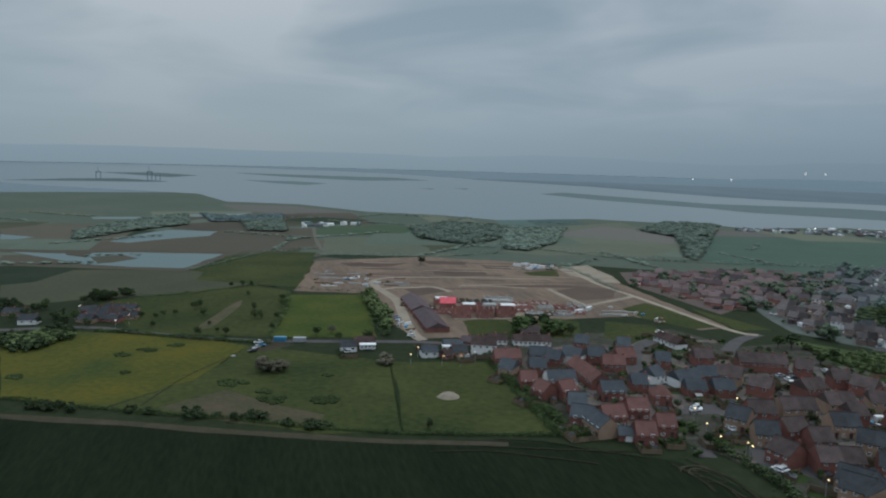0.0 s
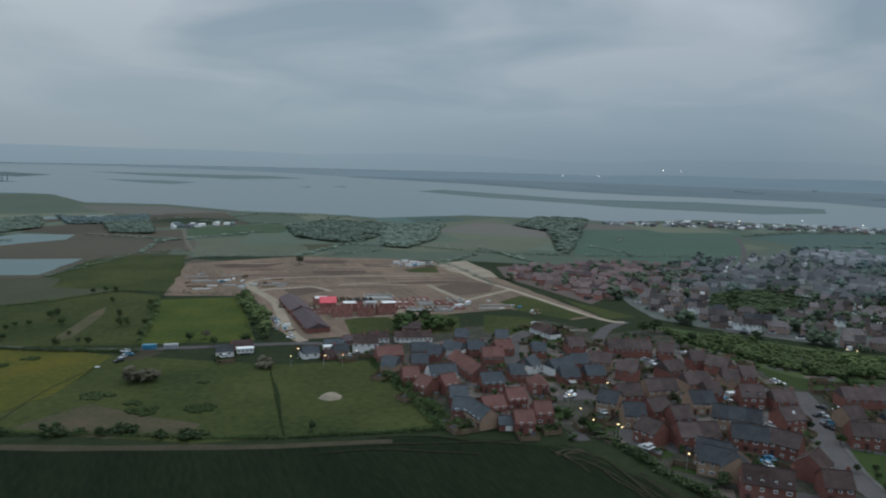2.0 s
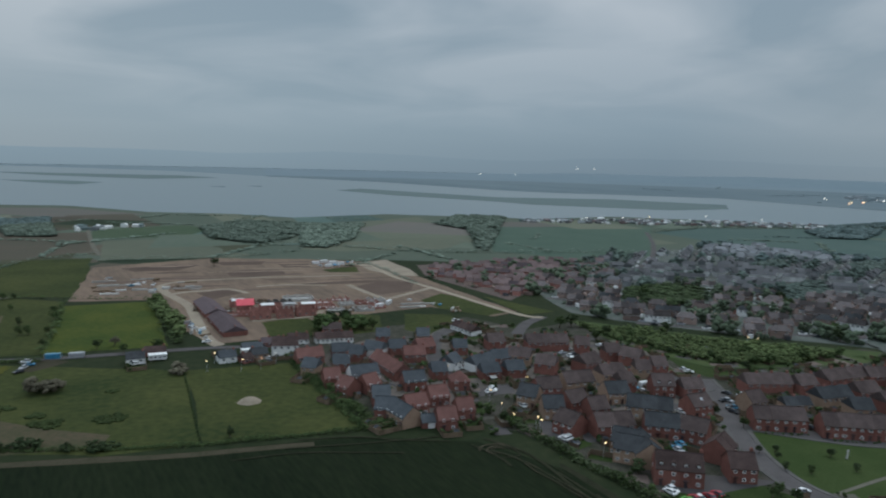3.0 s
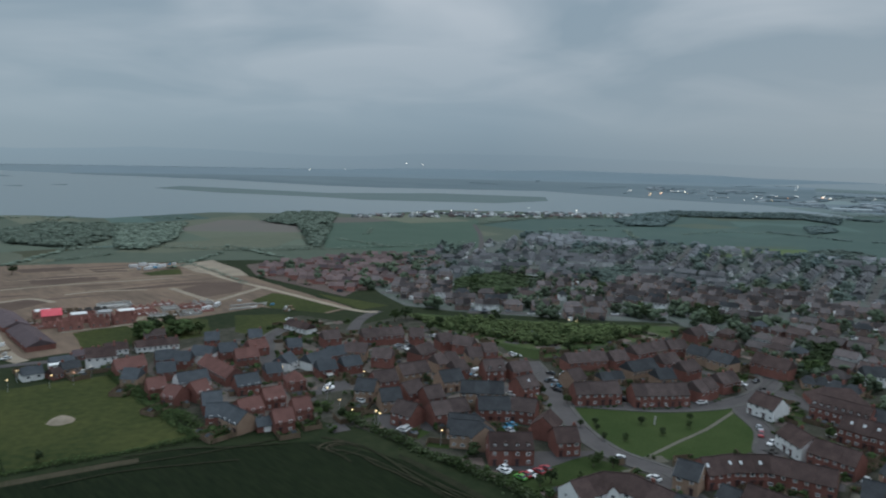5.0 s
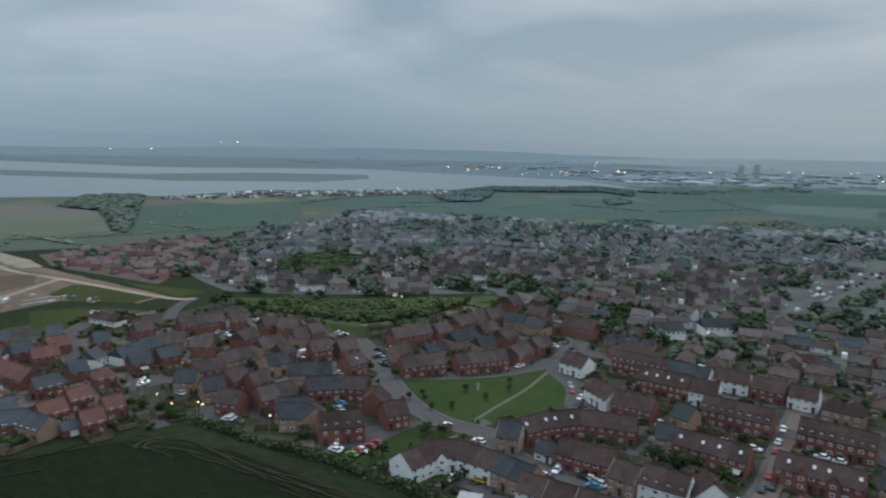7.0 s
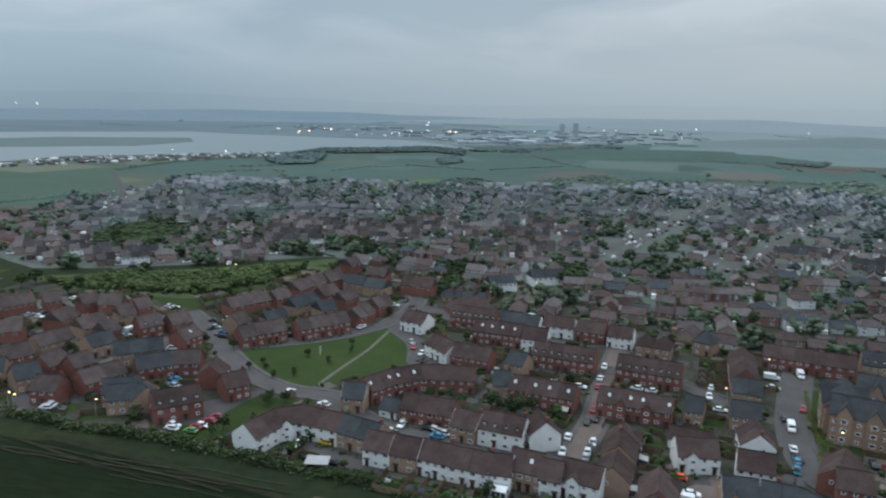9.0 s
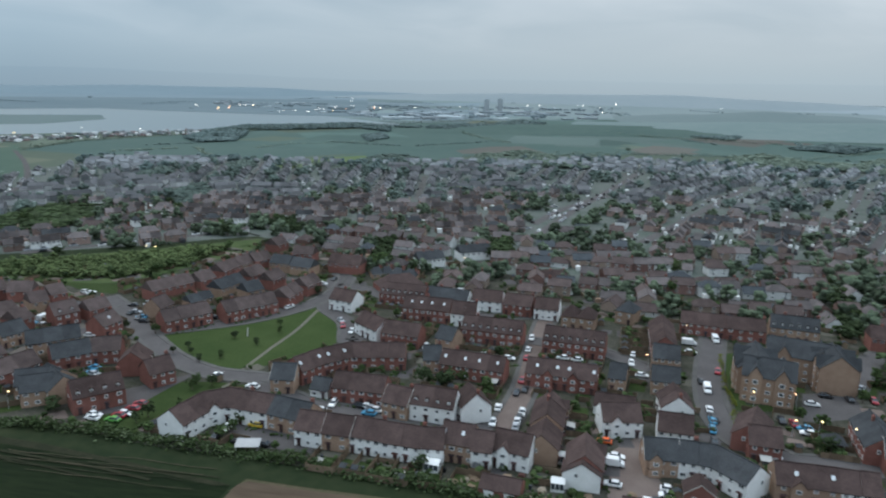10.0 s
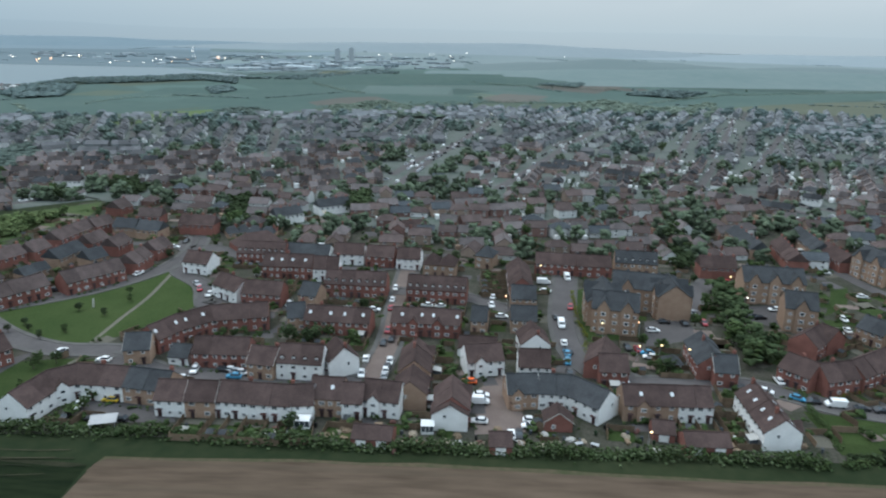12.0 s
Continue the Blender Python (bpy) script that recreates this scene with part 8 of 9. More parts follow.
shell(53.7, 406.5, 3, 10, 7, 1.2, "concrete")
shell(47.7, 430.8, 3, 12, 7, 1.0, "brick_raw")
shell(62.1, 425.2, 3, 9, 7, 1.3, "concrete")
shell(74.6, 426.4, 3, 14, 7, 1.6, "brick_raw")
shell(69.6, 407.8, 3, 12, 8, 1.8, "concrete")
shell(78.5, 413.2, 3, 10, 7, 1.2, "brick_raw")
shell(62.9, 407.1, 3, 9, 6, 0.8, "timber")
shell(81.5, 432.5, 3, 12, 6, 1.2, "concrete")
shell(60.4, 438.5, 3, 12, 6, 0.8, "brick_raw")
shell(-4.2, 404.1, 3, 10, 6, 1.2, "brick_raw")
shell(-8.2, 414.8, 3, 8, 6, 1.0, "timber")
shell(3.1, 403.8, 3, 9, 6, 2.4, "brick_raw")
shell(18.9, 419.9, 3, 9, 6, 3.0, "brick_raw")
shell(-22.4, 421.6, 3, 8, 6, 1.2, "timber")
SHEETED = shell(2.2, 413.8, 4, 9, 8, 4.6, "brick_raw")
bm = bmesh.new()
prism(bm, ((-4.5, 4.5), (0, 7.4), (4.5, 4.5), (4.5, 4.7), (0, 7.6), (-4.5, 4.7)), -4.9, 4.9)
part("roof_sheet", bm, "sheet_pink", SHEETED, "bright pink-red roofing sheet")



def stack(x, y, turn, w, d, h, mat):
    bm = bmesh.new()
    prism(bm, ((-d / 2, 0), (d / 2, 0), (d / 2, h * 0.7), (d / 6, h * 0.7), (d / 6, h * 0.85), (-d / 6, h), (-d / 2, h)), -w / 2, w / 2)
    bmesh.ops.bevel(bm, geom=list(bm.edges), offset=0.06, segments=1, affect="EDGES")
    ob = link("brick_pallet", mesh_from("brick_pallet", bm, mat))
    ob.matrix_basis = pose(x, y, 0.05, 0, 0, turn)
    return tagged(ob, "stacked pallets of building material on bare soil", "pallet stack", "pallet stacks")


def container(x, y, turn, tone):
    """A shipping container with ribbed sides, doors and corner posts."""
    base = new("shipping_container")
    base.matrix_basis = pose(x, y, 0.05, 0, 0, turn) @ Matrix.Diagonal((0.68, 0.9, 0.85, 1))
    bm = bmesh.new()
    box(bm, -4.4, 4.4, -1.2, 1.2, 0.1, 2.55)
    for k in range(20):
        for side in (-1, 1):
            box(bm, -4.2 + k * 0.43, -4.0 + k * 0.43, side * 1.23 - 0.03, side * 1.23 + 0.03, 0.2, 2.45)
    part("body", bm, "paint_" + tone, base)
    for sx in (-1, 1):
        for sy in (-1, 1):
            bm = bmesh.new()
            box(bm, sx * 4.42 - 0.09, sx * 4.42 + 0.09, sy * 1.2 - 0.09, sy * 1.2 + 0.09, 0, 2.62)
            part("corner_post", bm, "metal_grey", base)
    for sy in (-1, 1):
        bm = bmesh.new()
        box(bm, 4.41, 4.47, sy * 0.58 - 0.5, sy * 0.58 + 0.5, 0.2, 2.45)
        part("door", bm, "paint_" + tone, base)
    return tagged(base, tone + " steel container standing on bare ground", "container", "containers")


def scatter_stacks(poly, n, seed):
    rng = random.Random(seed)
    xs, ys = [p[0] for p in poly], [p[1] for p in poly]
    while n:
        x, y = rng.uniform(min(xs), max(xs)), rng.uniform(min(ys), max(ys))
        if inside((x, y), poly):
            n -= 1
            stack(x, y, rng.uniform(0, 180), rng.uniform(1.5, 5), rng.uniform(1.2, 2.4), rng.uniform(0.7, 1.9), rng.choice(("concrete", "render_white", "metal_grey", "timber", "brick_raw", "concrete", "paint_blue", "concrete", "timber")))


# ---- the far bank: sheds, towers, hills ----
def far_boxes(name, poly, n, seed, mats, sizes, label):
    rng = random.Random(seed)
    xs, ys = [p[0] for p in poly], [p[1] for p in poly]
    verts, faces, slots = [], [], []
    while n:
        x, y = rng.uniform(min(xs), max(xs)), rng.uniform(min(ys), max(ys))
        if not inside((x, y), poly):
            continue
        n -= 1
        w, d, h = rng.uniform(*sizes[0]), rng.uniform(*sizes[1]), rng.uniform(*sizes[2])
        m, off, slot = pose(x, y, 0, 0, 0, rng.choice((0, 15, -40, 80)) + rng.uniform(-8, 8)), len(verts), rng.randrange(len(mats))
        for px in (-w / 2, w / 2):
            verts += [tuple(m @ Vector((px, yy, zz))) for yy, zz in ((-d / 2, 0), (d / 2, 0), (d / 2, h), (0, h * 1.25), (-d / 2, h))]
        for f in ((4, 3, 2, 1, 0), (5, 6, 7, 8, 9), (0, 1, 6, 5), (1, 2, 7, 6), (2, 3, 8, 7), (3, 4, 9, 8), (4, 0, 5, 9)):
            faces.append([k + off for k in f])
            slots.append(slot)
    tagged(link(name, soup(name, verts, faces, mats, slots)), label, name.replace("_", " "), kind="stuff")


stack(-39.7, 515.5, 7, 5.0, 1.6, 0.6, "concrete")
stack(-39.1, 492.2, 4, 8.3, 1.6, 0.7, "concrete")
stack(-36.7, 485.2, 5, 9.9, 1.6, 0.7, "timber")
stack(-33.1, 514.3, 4, 8.5, 1.6, 0.9, "timber")
stack(-33.2, 500.0, 2, 5.7, 1.6, 0.6, "concrete")
stack(-30.0, 494.7, 6, 10.4, 1.6, 1.0, "concrete")
stack(-29.6, 487.7, 5, 7.6, 1.6, 0.7, "concrete")
stack(-93.8, 523.8, 2, 7.9, 1.6, 1.0, "concrete")
stack(-85.7, 488.5, 6, 10.3, 1.6, 1.0, "timber")
stack(-86.7, 526.3, 6, 7.3, 1.6, 0.7, "concrete")
stack(-84.8, 507.7, 7, 12.9, 1.6, 1.1, "concrete")
stack(-79.2, 478.5, 2, 11.3, 1.6, 0.9, "render_white")
stack(-74.7, 509.0, 2, 8.3, 1.6, 0.6, "concrete")
stack(-74.7, 490.4, 6, 7.0, 1.6, 0.7, "render_white")
stack(-68.9, 530.5, 2, 9.9, 1.6, 0.5, "concrete")
stack(-69.0, 508.8, 2, 8.8, 1.6, 1.0, "render_white")
stack(-63.6, 490.8, 6, 8.8, 1.6, 1.0, "concrete")
stack(-63.0, 531.5, 5, 9.0, 1.6, 0.8, "concrete")
stack(-58.4, 490.5, 6, 12.8, 1.6, 0.5, "concrete")
stack(96.0, 410.1, 6, 7.4, 1.6, 0.9, "concrete")
stack(100.7, 418.1, 1, 12.1, 1.6, 1.1, "concrete")
stack(100.8, 410.3, 7, 8.3, 1.6, 1.0, "concrete")
stack(106.3, 419.2, 3, 7.3, 1.6, 1.0, "concrete")
stack(103.5, 410.7, 6, 10.0, 1.6, 0.9, "render_white")
stack(112.9, 419.0, 2, 7.7, 1.6, 0.8, "concrete")
MOUND = (2.8, 258.6)
STONE = (181.7, 168.0)
GAZEBO = (193.7, -16.3)
CANOPY = (120.5, 112.9)
container(-78.3, 331.9, 3, "blue")
container(-69.0, 331.9, 3, "silver")
# the next four stand in for white site cabins
container(60.6, 592.0, 5, "white")
container(68.1, 598.5, 8, "white")
container(74.6, 592.2, 3, "white")
container(80.6, 585.9, 10, "white")
container(69.4, 576.6, 4, "white")
container(80.8, 414.4, 30, "white")
container(88.0, 422.4, 60, "white")


def caravan(x, y, turn, long, mat):
    """A static caravan: body on blocks, curved roof, windows, a step."""
    base = new("static_caravan")
    base.matrix_basis = pose(x, y, 0.05, 0, 0, turn)
    bm = bmesh.new()
    box(bm, -long / 2, long / 2, -1.6, 1.6, 0.5, 2.7)
    bmesh.ops.bevel(bm, geom=list(bm.edges), offset=0.08, segments=2, affect="EDGES")
    part("body", bm, mat, base)
    bm = bmesh.new()
    prism(bm, ((-1.75, 2.68), (1.75, 2.68), (1.7, 2.85), (0.8, 3.1), (-0.8, 3.1), (-1.7, 2.85)), -long / 2 - 0.1, long / 2 + 0.1)
    part("roof", bm, "frame_white", base)
    for k in range(int(long / 1.8)):
        bm = bmesh.new()
        box(bm, -0.4, 0.4, -1.64, -1.58, 1.45, 2.1)
        part("window", bm, "window_glass", base).location.x = -long / 2 + 1.1 + k * 1.8
    for sx in (-1, 1):
        bm = bmesh.new()
        box(bm, sx * long * 0.35 - 0.3, sx * long * 0.35 + 0.3, -1.2, 1.2, 0, 0.5)
        part("block", bm, "concrete", base)
    return tagged(base, "white static caravan on blocks beside the lane", "caravan", "caravans")


caravan(-35.0, 321.1, 8, 7.4, "render_hazed")
caravan(2.9, 322.1, 6, 6, "render_white")
# this stack stands in for a small white trough on the meadow
stack(-92.5, 304.1, 20, 1.8, 0.9, 0.7, "render_white")
car(-86.0, 317.8, 70, "silver")
car(-84.8, 322.1, 10, "blue")
car(-86.2, 311.8, 40, "black")
car(-87.4, 326.9, 0, "white")
car(-43.6, 314.7, 15, "white")
car(-25.0, 382.7, 70, "blue")
car(-23.4, 376.1, 60, "white")
car(-15.9, 347.3, 5, "white")
car(12.4, 312.4, -30, "white")
car(-70.4, 504.3, 0, "blue")
car(-66.7, 511.1, 30, "white")
car(-56.5, 506.4, 80, "white")

scatter_stacks([(-94, 480), (-91, 541), (-56, 542), (-35, 500), (-55, 465)], 14, 2)
scatter_stacks([(52, 572), (70, 613), (99, 605), (80, 577)], 9, 3)
scatter_stacks([(101, 435), (129, 402), (133, 384), (114, 398)], 9, 4)
scatter_stacks([(-32, 406), (-20, 379), (-15, 349), (-24, 366)], 8, 5)
far_boxes("boatyard", [(410, 1000), (576, 1018), (760, 960), (900, 895), (834, 840), (572, 930), (395, 965)], 340, 7, ["far_wall", "render_hazed", "far_roof", "pink_roof", "far_wall", "far_roof", "marsh"], ((3, 11), (2, 5), (1.5, 3.5)), "boats and low sheds along the river shore")
# city tones are greyed with painted haze
far_boxes("far_city", [(1429, 794), (1844, 449), (2687, 658), (2206, 1227), (1956, 1950), (1700, 1640)], 150, 8, ["city_wall", "city_roof", "shore_land", "city_roof"], ((14, 60), (8, 22), (2, 5)), "distant sheds and blocks of a riverside city paled with painted haze")
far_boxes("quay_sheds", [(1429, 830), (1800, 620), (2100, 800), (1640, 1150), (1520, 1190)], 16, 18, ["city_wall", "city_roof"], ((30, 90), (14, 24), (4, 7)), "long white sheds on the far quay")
far_boxes("farm_sheds", [(-186, 893), (-133, 924), (-108, 900), (-171, 854)], 14, 9, ["render_white", "far_wall", "far_wood"], ((4, 13), (4, 7), (2.5, 4)), "white sheds and glasshouses of a farm")


def tower(x, y, w, high):
    bm = bmesh.new()
    box(bm, -w / 2, w / 2, -w / 2, w / 2, 0, high)
    box(bm, -w / 4, w / 4, -w / 4, w / 4, high, high + 3)
    base = link("tower_block", mesh_from("tower_block", bm, "tower_wall"))
    base.matrix_basis = pose(x, y, 0, 0, 0, 20)
    return tagged(base, "tall tower block across the river greyed with painted haze", "tower block", "tower blocks")


tower(1939, 838, 15, 38)
tower(1976, 811, 15, 40)


def crane(x, y, high):
    """A quayside crane: four legs, a cross beam and a raised jib."""
    base = new("quay_crane")
    base.matrix_basis = pose(x, y, 0, 0, 0, 30)
    for sx in (-1, 1):
        for sy in (-1, 1):
            bm = bmesh.new()
            box(bm, sx * 6 - 0.5, sx * 6 + 0.5, sy * 5 - 0.5, sy * 5 + 0.5, 0, high * 0.6)
            part("leg", bm, "far_land", base)
    bm = bmesh.new()
    box(bm, -7, 7, -5.5, 5.5, high * 0.6, high * 0.66)
    part("beam", bm, "far_land", base)
    bm = bmesh.new()
    prism(bm, ((-1.5, high * 0.7), (1.5, high * 0.7), (14, high), (12, high)), -1, 1)
    part("jib", bm, "far_land", base)
    return tagged(base, "distant quay crane by the water greyed with painted haze", "crane", "quay cranes")


# the cranes take far_land's tone, so haze is painted into them
crane(-853, 2033, 40)
crane(-1000, 2033, 34)
crane(-820, 2010, 26)


def hill(x, y, turn, long, wide, high, mat, label):
    """A long low swell of land."""
    bm = bmesh.new()
    nx, ny = 28, 10
    grid = []
    for i in range(nx + 1):
        for j in range(ny + 1):
            u, v = i / nx * 2 - 1, j / ny * 2 - 1
            h = max(0.0, 1 - u * u) ** 1.2 * max(0.0, 1 - v * v) * (0.8 + 0.4 * noise.noise((u * 3, v * 2, x * 0.01)))
            grid.append(bm.verts.new((u * long / 2, v * wide / 2, h * high - 0.2)))
    for i in range(nx):
        for j in range(ny):
            a = i * (ny + 1) + j
            bm.faces.new((grid[a], grid[a + ny + 1], grid[a + ny + 2], grid[a + 1])).smooth = True
    ob = link("hill", mesh_from("hill", bm, mat))
    ob.matrix_basis = pose(x, y, 0, 0, 0, turn)
    return tagged(ob, label, "hill", kind="structure")


# hill tones carry painted haze, stronger for the farther ones
hill(1750, -250, -70, 1500, 500, 26, "mid_far", "low hazy hill beyond the town")
hill(2080, 40, -74, 900, 420, 30, "far_wood", "ridge tinted pale blue-green with painted haze")
hill(1950, -560, -100, 1100, 420, 30, "far_wood", "ridge tinted pale blue-green with painted haze")
hill(1420, 330, -62, 900, 330, 10, "teal_far", "swelling field beyond the town")
hill(2600, 3000, -40, 3600, 900, 40, "far_land", "low hills across the river paled with painted haze")
hill(3500, 800, -80, 3000, 900, 50, "west_haze", "low hills beyond the city paled with painted haze")
hill(3300, -1400, -100, 3000, 900, 46, "west_haze", "low distant hills paled with painted haze")

# farmland between the meadows and the river, muted with painted haze
RING = [(620 * math.cos(radians(a)), 620 * math.sin(radians(a))) for a in range(135, -41, -8)]
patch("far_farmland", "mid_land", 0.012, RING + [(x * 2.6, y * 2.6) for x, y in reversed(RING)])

# farther land steps to tones with more haze painted in
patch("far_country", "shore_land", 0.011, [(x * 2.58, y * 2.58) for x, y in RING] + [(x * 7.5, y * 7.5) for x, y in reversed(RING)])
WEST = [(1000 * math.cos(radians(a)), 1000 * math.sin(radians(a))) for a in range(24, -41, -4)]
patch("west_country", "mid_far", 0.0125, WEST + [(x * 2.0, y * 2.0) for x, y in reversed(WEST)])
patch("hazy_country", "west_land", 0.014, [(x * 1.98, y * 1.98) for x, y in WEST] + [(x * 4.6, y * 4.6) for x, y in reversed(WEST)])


def patchwork(name, near, far, first, last, count, mats, wide, seed):
    """Small fields of several covers, laid over one another between two distances."""
    rng = random.Random(seed)
    verts, faces, slots = [], [], []
    for i in range(count):
        r, az = near + (far - near) * rng.random() ** 1.3, radians(rng.uniform(first, last))
        if any(inside((r * math.cos(az) * k, r * math.sin(az) * k), TOWN) for k in (0.82, 0.9, 1.0, 1.1)):
            continue
        m = pose(r * math.cos(az), r * math.sin(az), 0.0135 + 0.0004 * i, 0, 0, rng.choice((12, 100, 55, -20)) + rng.uniform(-8, 8))
        w, d = rng.uniform(*wide) / 2, rng.uniform(*wide) / 3
        off = len(verts)
        verts += [tuple(m @ Vector((x * rng.uniform(0.75, 1.1), y * rng.uniform(0.75, 1.1), 0))) for x, y in ((-w, -d), (w, -d), (w, d), (-w, d))]
        faces.append([off, off + 1, off + 2, off + 3])
        slots.append(rng.randrange(len(mats)))
    tagged(link(name, soup(name, verts, faces, mats, slots)), "patchwork of distant fields muted with painted haze", "fields", kind="structure")


def tree_lines(name, near, far, first, last, count, size, leaf, seed):
    """Rows of small trees along far field edges."""
    rng = random.Random(seed)
    places, sizes = [], []
    for _ in range(count):
        r, az, turn = near + (far - near) * rng.random() ** 1.3, radians(rng.uniform(first, last)), radians(rng.choice((12, 100, 55, -20)) + rng.uniform(-8, 8))
        x, y, n = r * math.cos(az), r * math.sin(az), rng.randrange(8, 40)
        for i in range(n):
            u, h = (i - n / 2) * size * 1.1, size * rng.uniform(0.4, 1.0)
            px, py = x + math.cos(turn) * u + rng.uniform(-1, 1) * size, y + math.sin(turn) * u + rng.uniform(-1, 1) * size
            if inside((px, py), TOWN) or inside((px, py), RIVER):
                continue
            places.append((px, py, h * 0.4))
            sizes.append(h)
    # flattened tufts, to look lighter from the camera
    v, fs = clumps(np.array(places), sizes, seed, 0.22)
    tagged(link(name, soup(name, v.tolist(), fs.tolist(), [leaf])), "far hedgerows and small trees", "hedgerow", kind="stuff")


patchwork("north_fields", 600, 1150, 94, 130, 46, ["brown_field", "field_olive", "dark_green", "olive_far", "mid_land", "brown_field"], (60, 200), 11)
# field tones with haze painted in, stronger for the farther sets
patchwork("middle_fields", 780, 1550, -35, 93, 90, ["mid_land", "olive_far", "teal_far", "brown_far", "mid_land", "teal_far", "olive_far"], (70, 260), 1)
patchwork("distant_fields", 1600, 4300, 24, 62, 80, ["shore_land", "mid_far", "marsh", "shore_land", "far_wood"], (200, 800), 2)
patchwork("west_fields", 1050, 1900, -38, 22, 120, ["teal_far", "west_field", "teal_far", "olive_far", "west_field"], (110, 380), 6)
# hedgerows in leaf tones that carry painted haze
tree_lines("west_hedgerows", 1100, 2600, -36, 24, 18, 4.5, "leaf_haze_mid", 7)
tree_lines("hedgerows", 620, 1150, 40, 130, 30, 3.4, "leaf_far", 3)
tree_lines("river_hedgerows", 1000, 1600, -30, 100, 9, 3.6, "leaf_haze_mid", 13)
tree_lines("distant_hedgerows", 1700, 3600, -30, 58, 60, 6.0, "leaf_haze_far", 4)

# far land beyond the water, paled with painted haze
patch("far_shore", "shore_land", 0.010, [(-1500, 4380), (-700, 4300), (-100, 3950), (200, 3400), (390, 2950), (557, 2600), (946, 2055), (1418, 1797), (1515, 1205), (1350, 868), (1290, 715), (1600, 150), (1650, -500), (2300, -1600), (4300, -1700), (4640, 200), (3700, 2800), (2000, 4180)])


# two tones of painted haze, the lighter one behind
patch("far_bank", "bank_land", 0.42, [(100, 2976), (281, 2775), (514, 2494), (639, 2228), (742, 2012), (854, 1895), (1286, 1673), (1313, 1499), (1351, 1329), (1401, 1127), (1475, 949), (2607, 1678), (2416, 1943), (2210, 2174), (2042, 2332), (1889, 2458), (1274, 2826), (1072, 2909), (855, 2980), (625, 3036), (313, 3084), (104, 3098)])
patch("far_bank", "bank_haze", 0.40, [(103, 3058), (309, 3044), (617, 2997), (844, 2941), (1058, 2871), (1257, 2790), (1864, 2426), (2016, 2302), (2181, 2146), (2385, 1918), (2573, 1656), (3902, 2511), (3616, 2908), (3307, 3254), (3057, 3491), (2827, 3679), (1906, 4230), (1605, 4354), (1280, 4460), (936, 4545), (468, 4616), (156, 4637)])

# a glowing ring that paints the last hills and their haze
def skyline():
    m = bpy.data.materials.new("distance")
    m.use_nodes = True
    n, l = m.node_tree.nodes, m.node_tree.links
    n.clear()
    # haze tone is put into emission, matched to the sky above
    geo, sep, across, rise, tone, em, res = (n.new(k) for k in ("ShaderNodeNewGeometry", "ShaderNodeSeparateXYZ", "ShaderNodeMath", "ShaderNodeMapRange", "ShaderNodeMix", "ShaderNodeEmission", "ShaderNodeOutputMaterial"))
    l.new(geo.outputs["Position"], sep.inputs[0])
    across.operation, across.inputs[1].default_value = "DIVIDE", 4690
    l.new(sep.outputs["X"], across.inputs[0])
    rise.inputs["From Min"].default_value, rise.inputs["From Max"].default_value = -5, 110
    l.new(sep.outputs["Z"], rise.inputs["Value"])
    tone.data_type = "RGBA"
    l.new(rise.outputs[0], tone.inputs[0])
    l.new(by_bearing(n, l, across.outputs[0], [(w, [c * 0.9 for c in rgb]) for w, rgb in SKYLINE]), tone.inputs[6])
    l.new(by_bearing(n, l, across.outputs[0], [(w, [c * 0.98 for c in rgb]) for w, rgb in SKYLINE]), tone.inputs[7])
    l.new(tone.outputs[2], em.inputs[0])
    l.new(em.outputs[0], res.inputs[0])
    MATS["distance"] = m
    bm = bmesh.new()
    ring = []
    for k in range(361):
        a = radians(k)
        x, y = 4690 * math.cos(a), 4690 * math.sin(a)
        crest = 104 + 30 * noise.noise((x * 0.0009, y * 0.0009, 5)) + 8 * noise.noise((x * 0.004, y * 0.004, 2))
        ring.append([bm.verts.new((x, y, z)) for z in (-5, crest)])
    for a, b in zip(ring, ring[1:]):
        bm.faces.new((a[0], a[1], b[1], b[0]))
    tagged(link("backdrop", mesh_from("backdrop", bm, "distance")), "glowing backdrop ring with hills and haze painted at the horizon", "backdrop", kind="structure")


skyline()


# ---- back gardens along the field: glazed rooms, bins, tables, mounds ----
def conservatory(x, y, turn, w, d):
    """A white glazed garden room: low wall, posts, panes, a pale pitched roof."""
    base = new("conservatory")
    base.matrix_basis = pose(x, y, 0.05, 0, 0, turn)
    bm = bmesh.new()
    box(bm, -w / 2, w / 2, -d / 2, d / 2, 0, 0.6)
    part("low_wall", bm, "render_white", base)
    for sx in (-1, -0.33, 0.33, 1):
        for sy in (-1, 1):
            bm = bmesh.new()
            box(bm, sx * (w / 2 - 0.06) - 0.06, sx * (w / 2 - 0.06) + 0.06, sy * (d / 2 - 0.06) - 0.06, sy * (d / 2 - 0.06) + 0.06, 0.6, 2.2)
            part("post", bm, "frame_white", base)
    for sy in (-1, 1):
        bm = bmesh.new()
        box(bm, -w / 2 + 0.1, w / 2 - 0.1, sy * (d / 2 - 0.08) - 0.01, sy * (d / 2 - 0.08) + 0.01, 0.6, 2.2)
        part("pane", bm, "window_glass", base)
    bm = bmesh.new()
    prism(bm, ((-d / 2 - 0.1, 2.2), (d / 2 + 0.1, 2.2), (d / 2 + 0.1, 2.28), (0, 2.9), (-d / 2 - 0.1, 2.28)), -w / 2 - 0.1, w / 2 + 0.1)
    part("roof", bm, "render_white", base)
    return tagged(base, "white glazed conservatory behind a house", "conservatory", "conservatories")


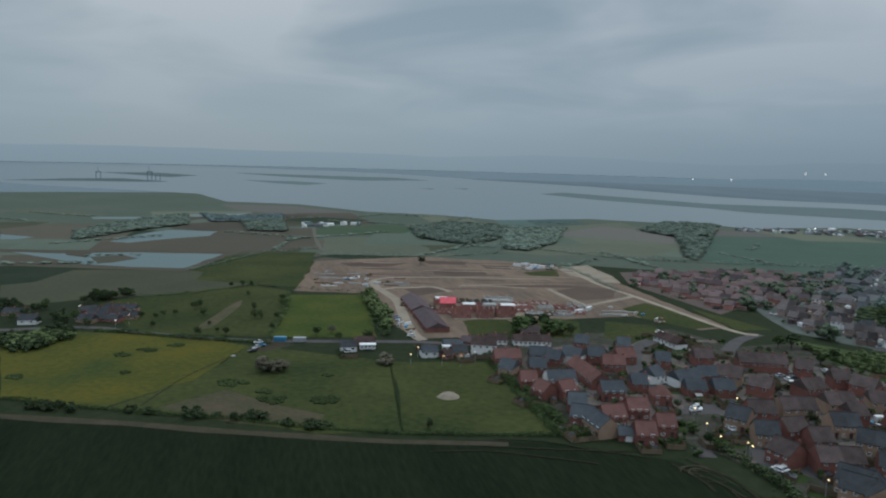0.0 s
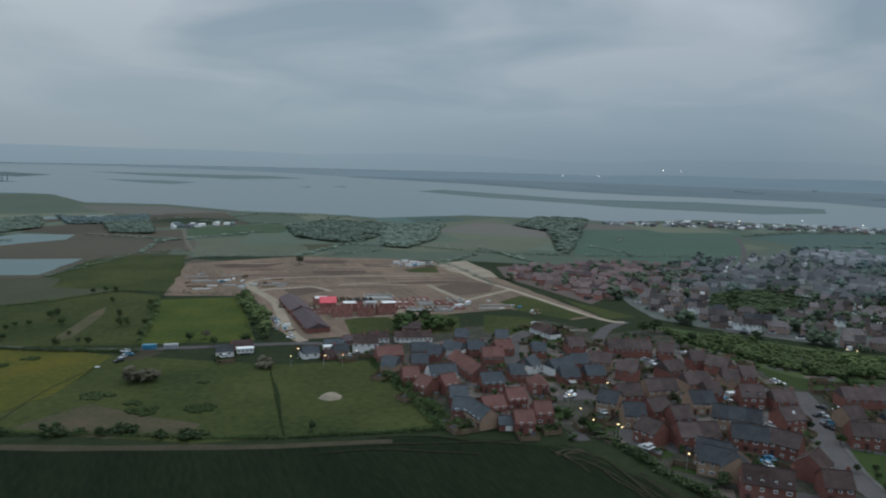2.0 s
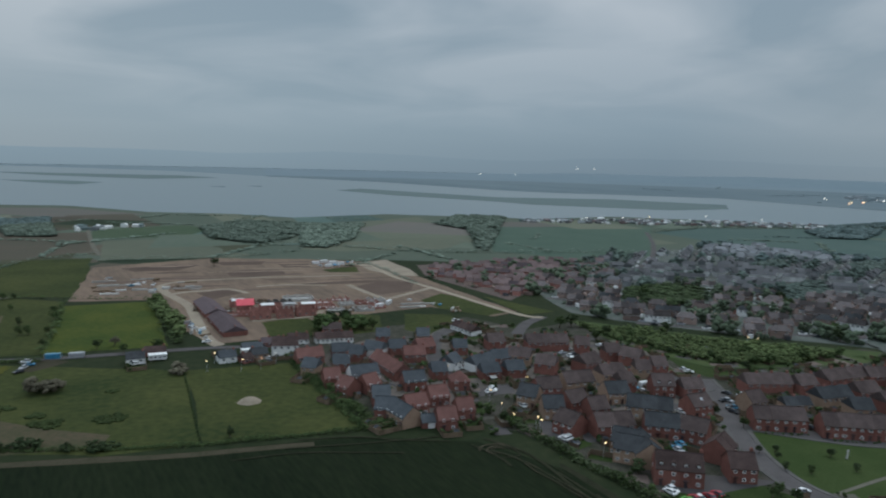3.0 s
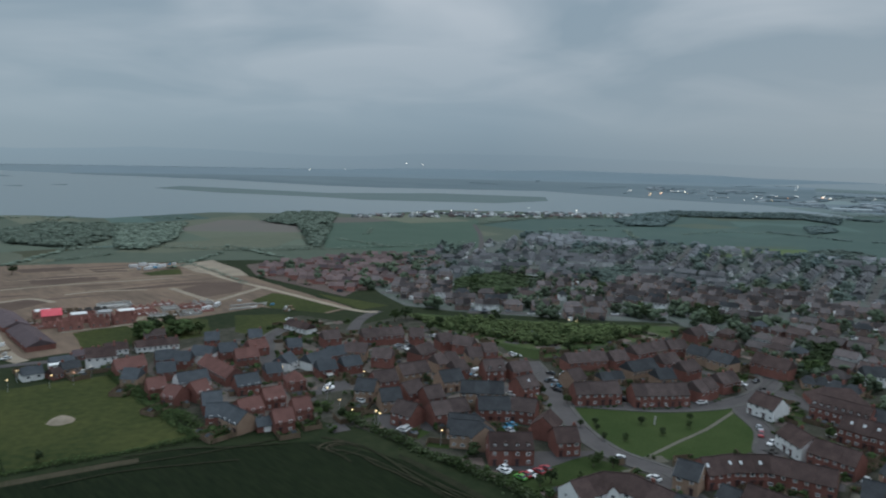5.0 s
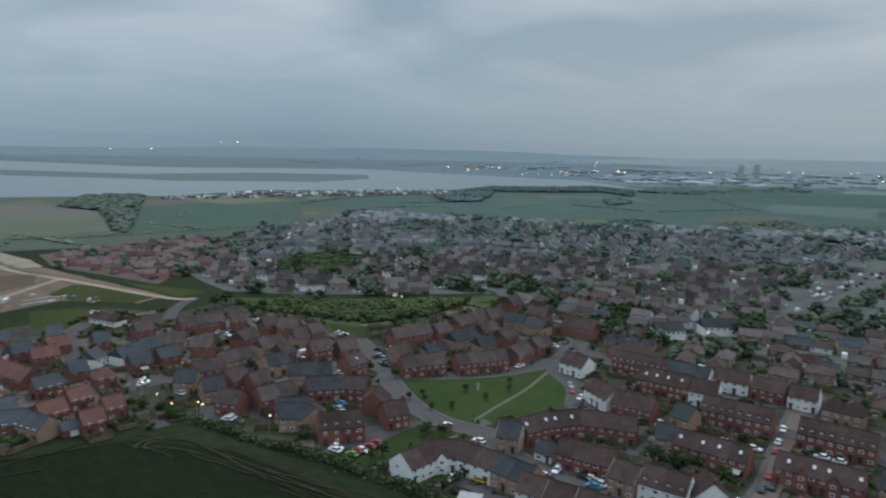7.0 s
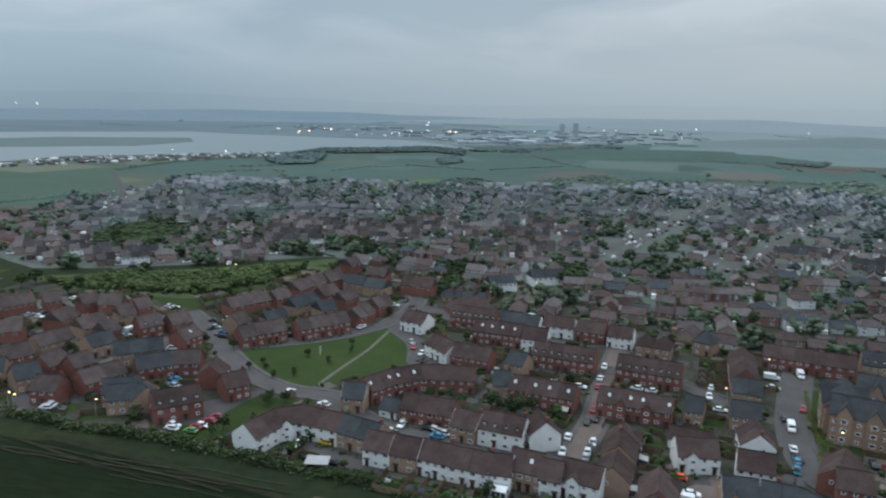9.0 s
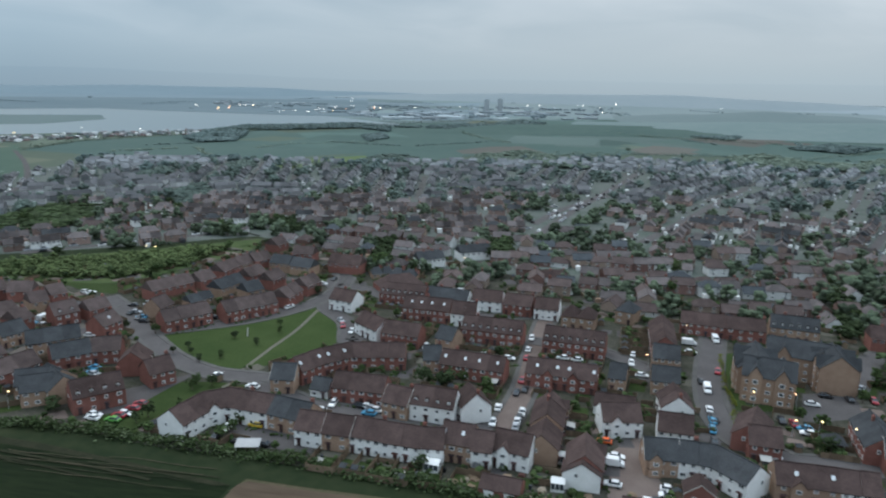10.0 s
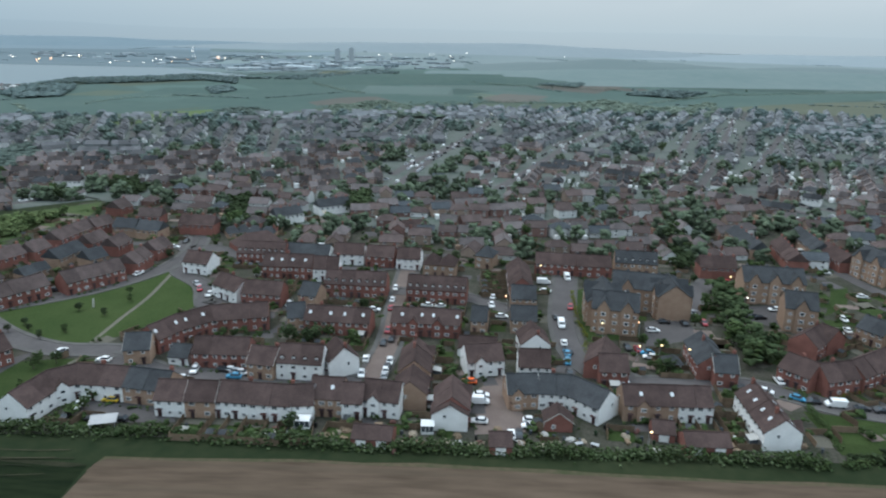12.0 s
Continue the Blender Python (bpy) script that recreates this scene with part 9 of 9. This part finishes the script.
def wheelie_bin(bm):
    prism(bm, ((-0.26, 0.05), (0.26, 0.05), (0.32, 1.0), (-0.32, 1.0)), -0.28, 0.28)
    prism(bm, ((-0.34, 1.0), (0.38, 1.0), (0.34, 1.07), (-0.3, 1.12)), -0.3, 0.3)


def garden_table(bm):
    prism(bm, ((-0.8, 0), (-0.68, 0), (-0.6, 0.68), (0.6, 0.68), (0.68, 0), (0.8, 0), (0.74, 0.68), (0.95, 0.7), (0.95, 0.76), (-0.95, 0.76), (-0.95, 0.7), (-0.74, 0.68)), -0.5, 0.5)


def planter(bm):
    prism(bm, ((-0.35, 0), (0.35, 0), (0.45, 0.5), (-0.45, 0.5)), -0.8, 0.8)
    bmesh.ops.create_icosphere(bm, subdivisions=1, radius=0.45, matrix=pose(0.3, 0, 0.6))
    bmesh.ops.create_icosphere(bm, subdivisions=1, radius=0.38, matrix=pose(-0.4, 0.05, 0.58))


# a small heap of garden rubble as one lumpy mesh
def soil_mound(bm):
    bmesh.ops.create_icosphere(bm, subdivisions=3, radius=1.2)
    for v in bm.verts:
        rough = 1 + 0.45 * noise.noise(v.co * 2.6) + 0.25 * noise.noise(v.co * 6.5)
        v.co = Vector((v.co.x * rough, v.co.y * 0.8 * rough, max(0.0, v.co.z * 0.42 * rough)))


CLUTTER = {"wheelie_bin": (wheelie_bin, ("rubber", "slate_blue", "dark_green"), "plastic wheelie bin in a back garden", "bin"),
           "garden_table": (garden_table, ("frame_white", "timber", "metal_grey"), "plain garden table on a patio", "garden table"),
           "planter": (planter, ("leaf_mid", "tile_orange", "leaf_mid"), "filled plant trough beside a garden fence", "planter"),
           "soil_mound": (soil_mound, ("chalk", "concrete", "timber"), "small pale mound of rubble in a garden", "soil")}


def clutter(kind, x, y, turn, tone):
    make, mats, words, category = CLUTTER[kind]
    ob = link(kind, cached((kind, tone), make, mats[tone]))
    ob.matrix_basis = pose(x, y, 0.07, 0, 0, turn)
    return tagged(ob, words, category, kind.replace("_", " ") + "s")


conservatory(134.7, 69.1, -76, 3.6, 3.0)
conservatory(141.2, 40.3, -76, 3.0, 2.8)
conservatory(152.9, 43.8, -76, 2.8, 2.4)
clutter("soil_mound", 134.4, 44.8, 60, 0)
clutter("soil_mound", 136.0, 40.5, 94, 2)
clutter("soil_mound", 136.6, 37.4, 160, 0)
clutter("soil_mound", 138.0, 35.1, 155, 0)
clutter("soil_mound", 138.3, 32.2, 120, 1)
clutter("soil_mound", 139.7, 27.5, 141, 0)
clutter("soil_mound", 146.9, 24.6, 49, 2)
clutter("soil_mound", 142.6, 18.5, 138, 2)
clutter("soil_mound", 143.0, 14.0, 101, 0)
clutter("soil_mound", 147.4, 4.9, 59, 0)
clutter("soil_mound", 135.7, 58.4, 133, 2)
clutter("soil_mound", 134.4, 60.4, 3, 0)

spill = random.Random(31)
left = 90
while left:
    t, off = spill.uniform(0, 1), spill.uniform(3.5, 16)
    x, y = 113 + 40 * t + off, 100 - 160 * t + off * 0.25
    if 0.9 < clear(x, y) < 6:
        left -= 1
        clutter(spill.choice(("wheelie_bin", "wheelie_bin", "garden_table", "planter", "planter", "soil_mound")), x, y, spill.uniform(0, 360), spill.randrange(3))


# ---- single things: sand heap, standing stone, shelter, canopy ----
bm = bmesh.new()
rings = [(4.4, 0.0), (3.5, 0.7), (2.4, 1.4), (1.1, 1.9), (0.3, 2.1)]
loops = []
for r, z in rings:
    loops.append([bm.verts.new((r * math.cos(k * 0.3927) * (1 + 0.15 * noise.noise((k * 0.7, r, 0))), 0.8 * r * math.sin(k * 0.3927) * (1 + 0.15 * noise.noise((k * 0.7, r, 3))), z)) for k in range(16)])
for lo, hi in zip(loops, loops[1:]):
    for k in range(16):
        bm.faces.new((lo[k], lo[(k + 1) % 16], hi[(k + 1) % 16], hi[k])).smooth = True
bm.faces.new(loops[-1])
heap = link("gravel_mound", mesh_from("gravel_mound", bm, "chalk"))
heap.matrix_basis = pose(*MOUND, 0.03)
tagged(heap, "pale heap of sand and gravel on a meadow", "heap")

bm = bmesh.new()
box(bm, -0.5, 0.5, -0.2, 0.2, 0, 3.0)
bmesh.ops.bevel(bm, geom=list(bm.edges), offset=0.08, segments=2, affect="EDGES")
stone = link("standing_stone", mesh_from("standing_stone", bm, "concrete"))
stone.matrix_basis = pose(*STONE, 0.0, 0, 14, 30)
tagged(stone, "leaning pale standing stone on the green", "stone")

shelter = new("garden_shelter")
shelter.matrix_basis = pose(*GAZEBO, 0, 0, 0, 12)
for sx in (-1, 1):
    for sy in (-1, 1):
        bm = bmesh.new()
        box(bm, sx * 2 - 0.1, sx * 2 + 0.1, sy * 2 - 0.1, sy * 2 + 0.1, 0, 2.3)
        part("post", bm, "frame_white", shelter)
bm = bmesh.new()
bmesh.ops.create_cone(bm, cap_ends=True, segments=4, radius1=3.9, radius2=0.1, depth=2.0, matrix=pose(0, 0, 3.3, 0, 0, 45))
part("roof", bm, "slate_grey", shelter)
tagged(shelter, "open garden shelter with a grey pyramid roof", "shelter")

canopy = new("carport")
canopy.matrix_basis = pose(*CANOPY, 0, 0, 0, -60)
for sx in (-1, 1):
    for sy in (-1, 1):
        bm = bmesh.new()
        box(bm, sx * 2.6 - 0.07, sx * 2.6 + 0.07, sy * 1.6 - 0.07, sy * 1.6 + 0.07, 0, 2.1)
        part("post", bm, "metal_grey", canopy)
bm = bmesh.new()
prism(bm, ((-1.9, 2.1), (1.9, 2.5), (1.9, 2.58), (-1.9, 2.18)), -3, 3)
part("sheet_roof", bm, "metal_grey", canopy)
tagged(canopy, "open carport with a grey sheet roof", "carport")
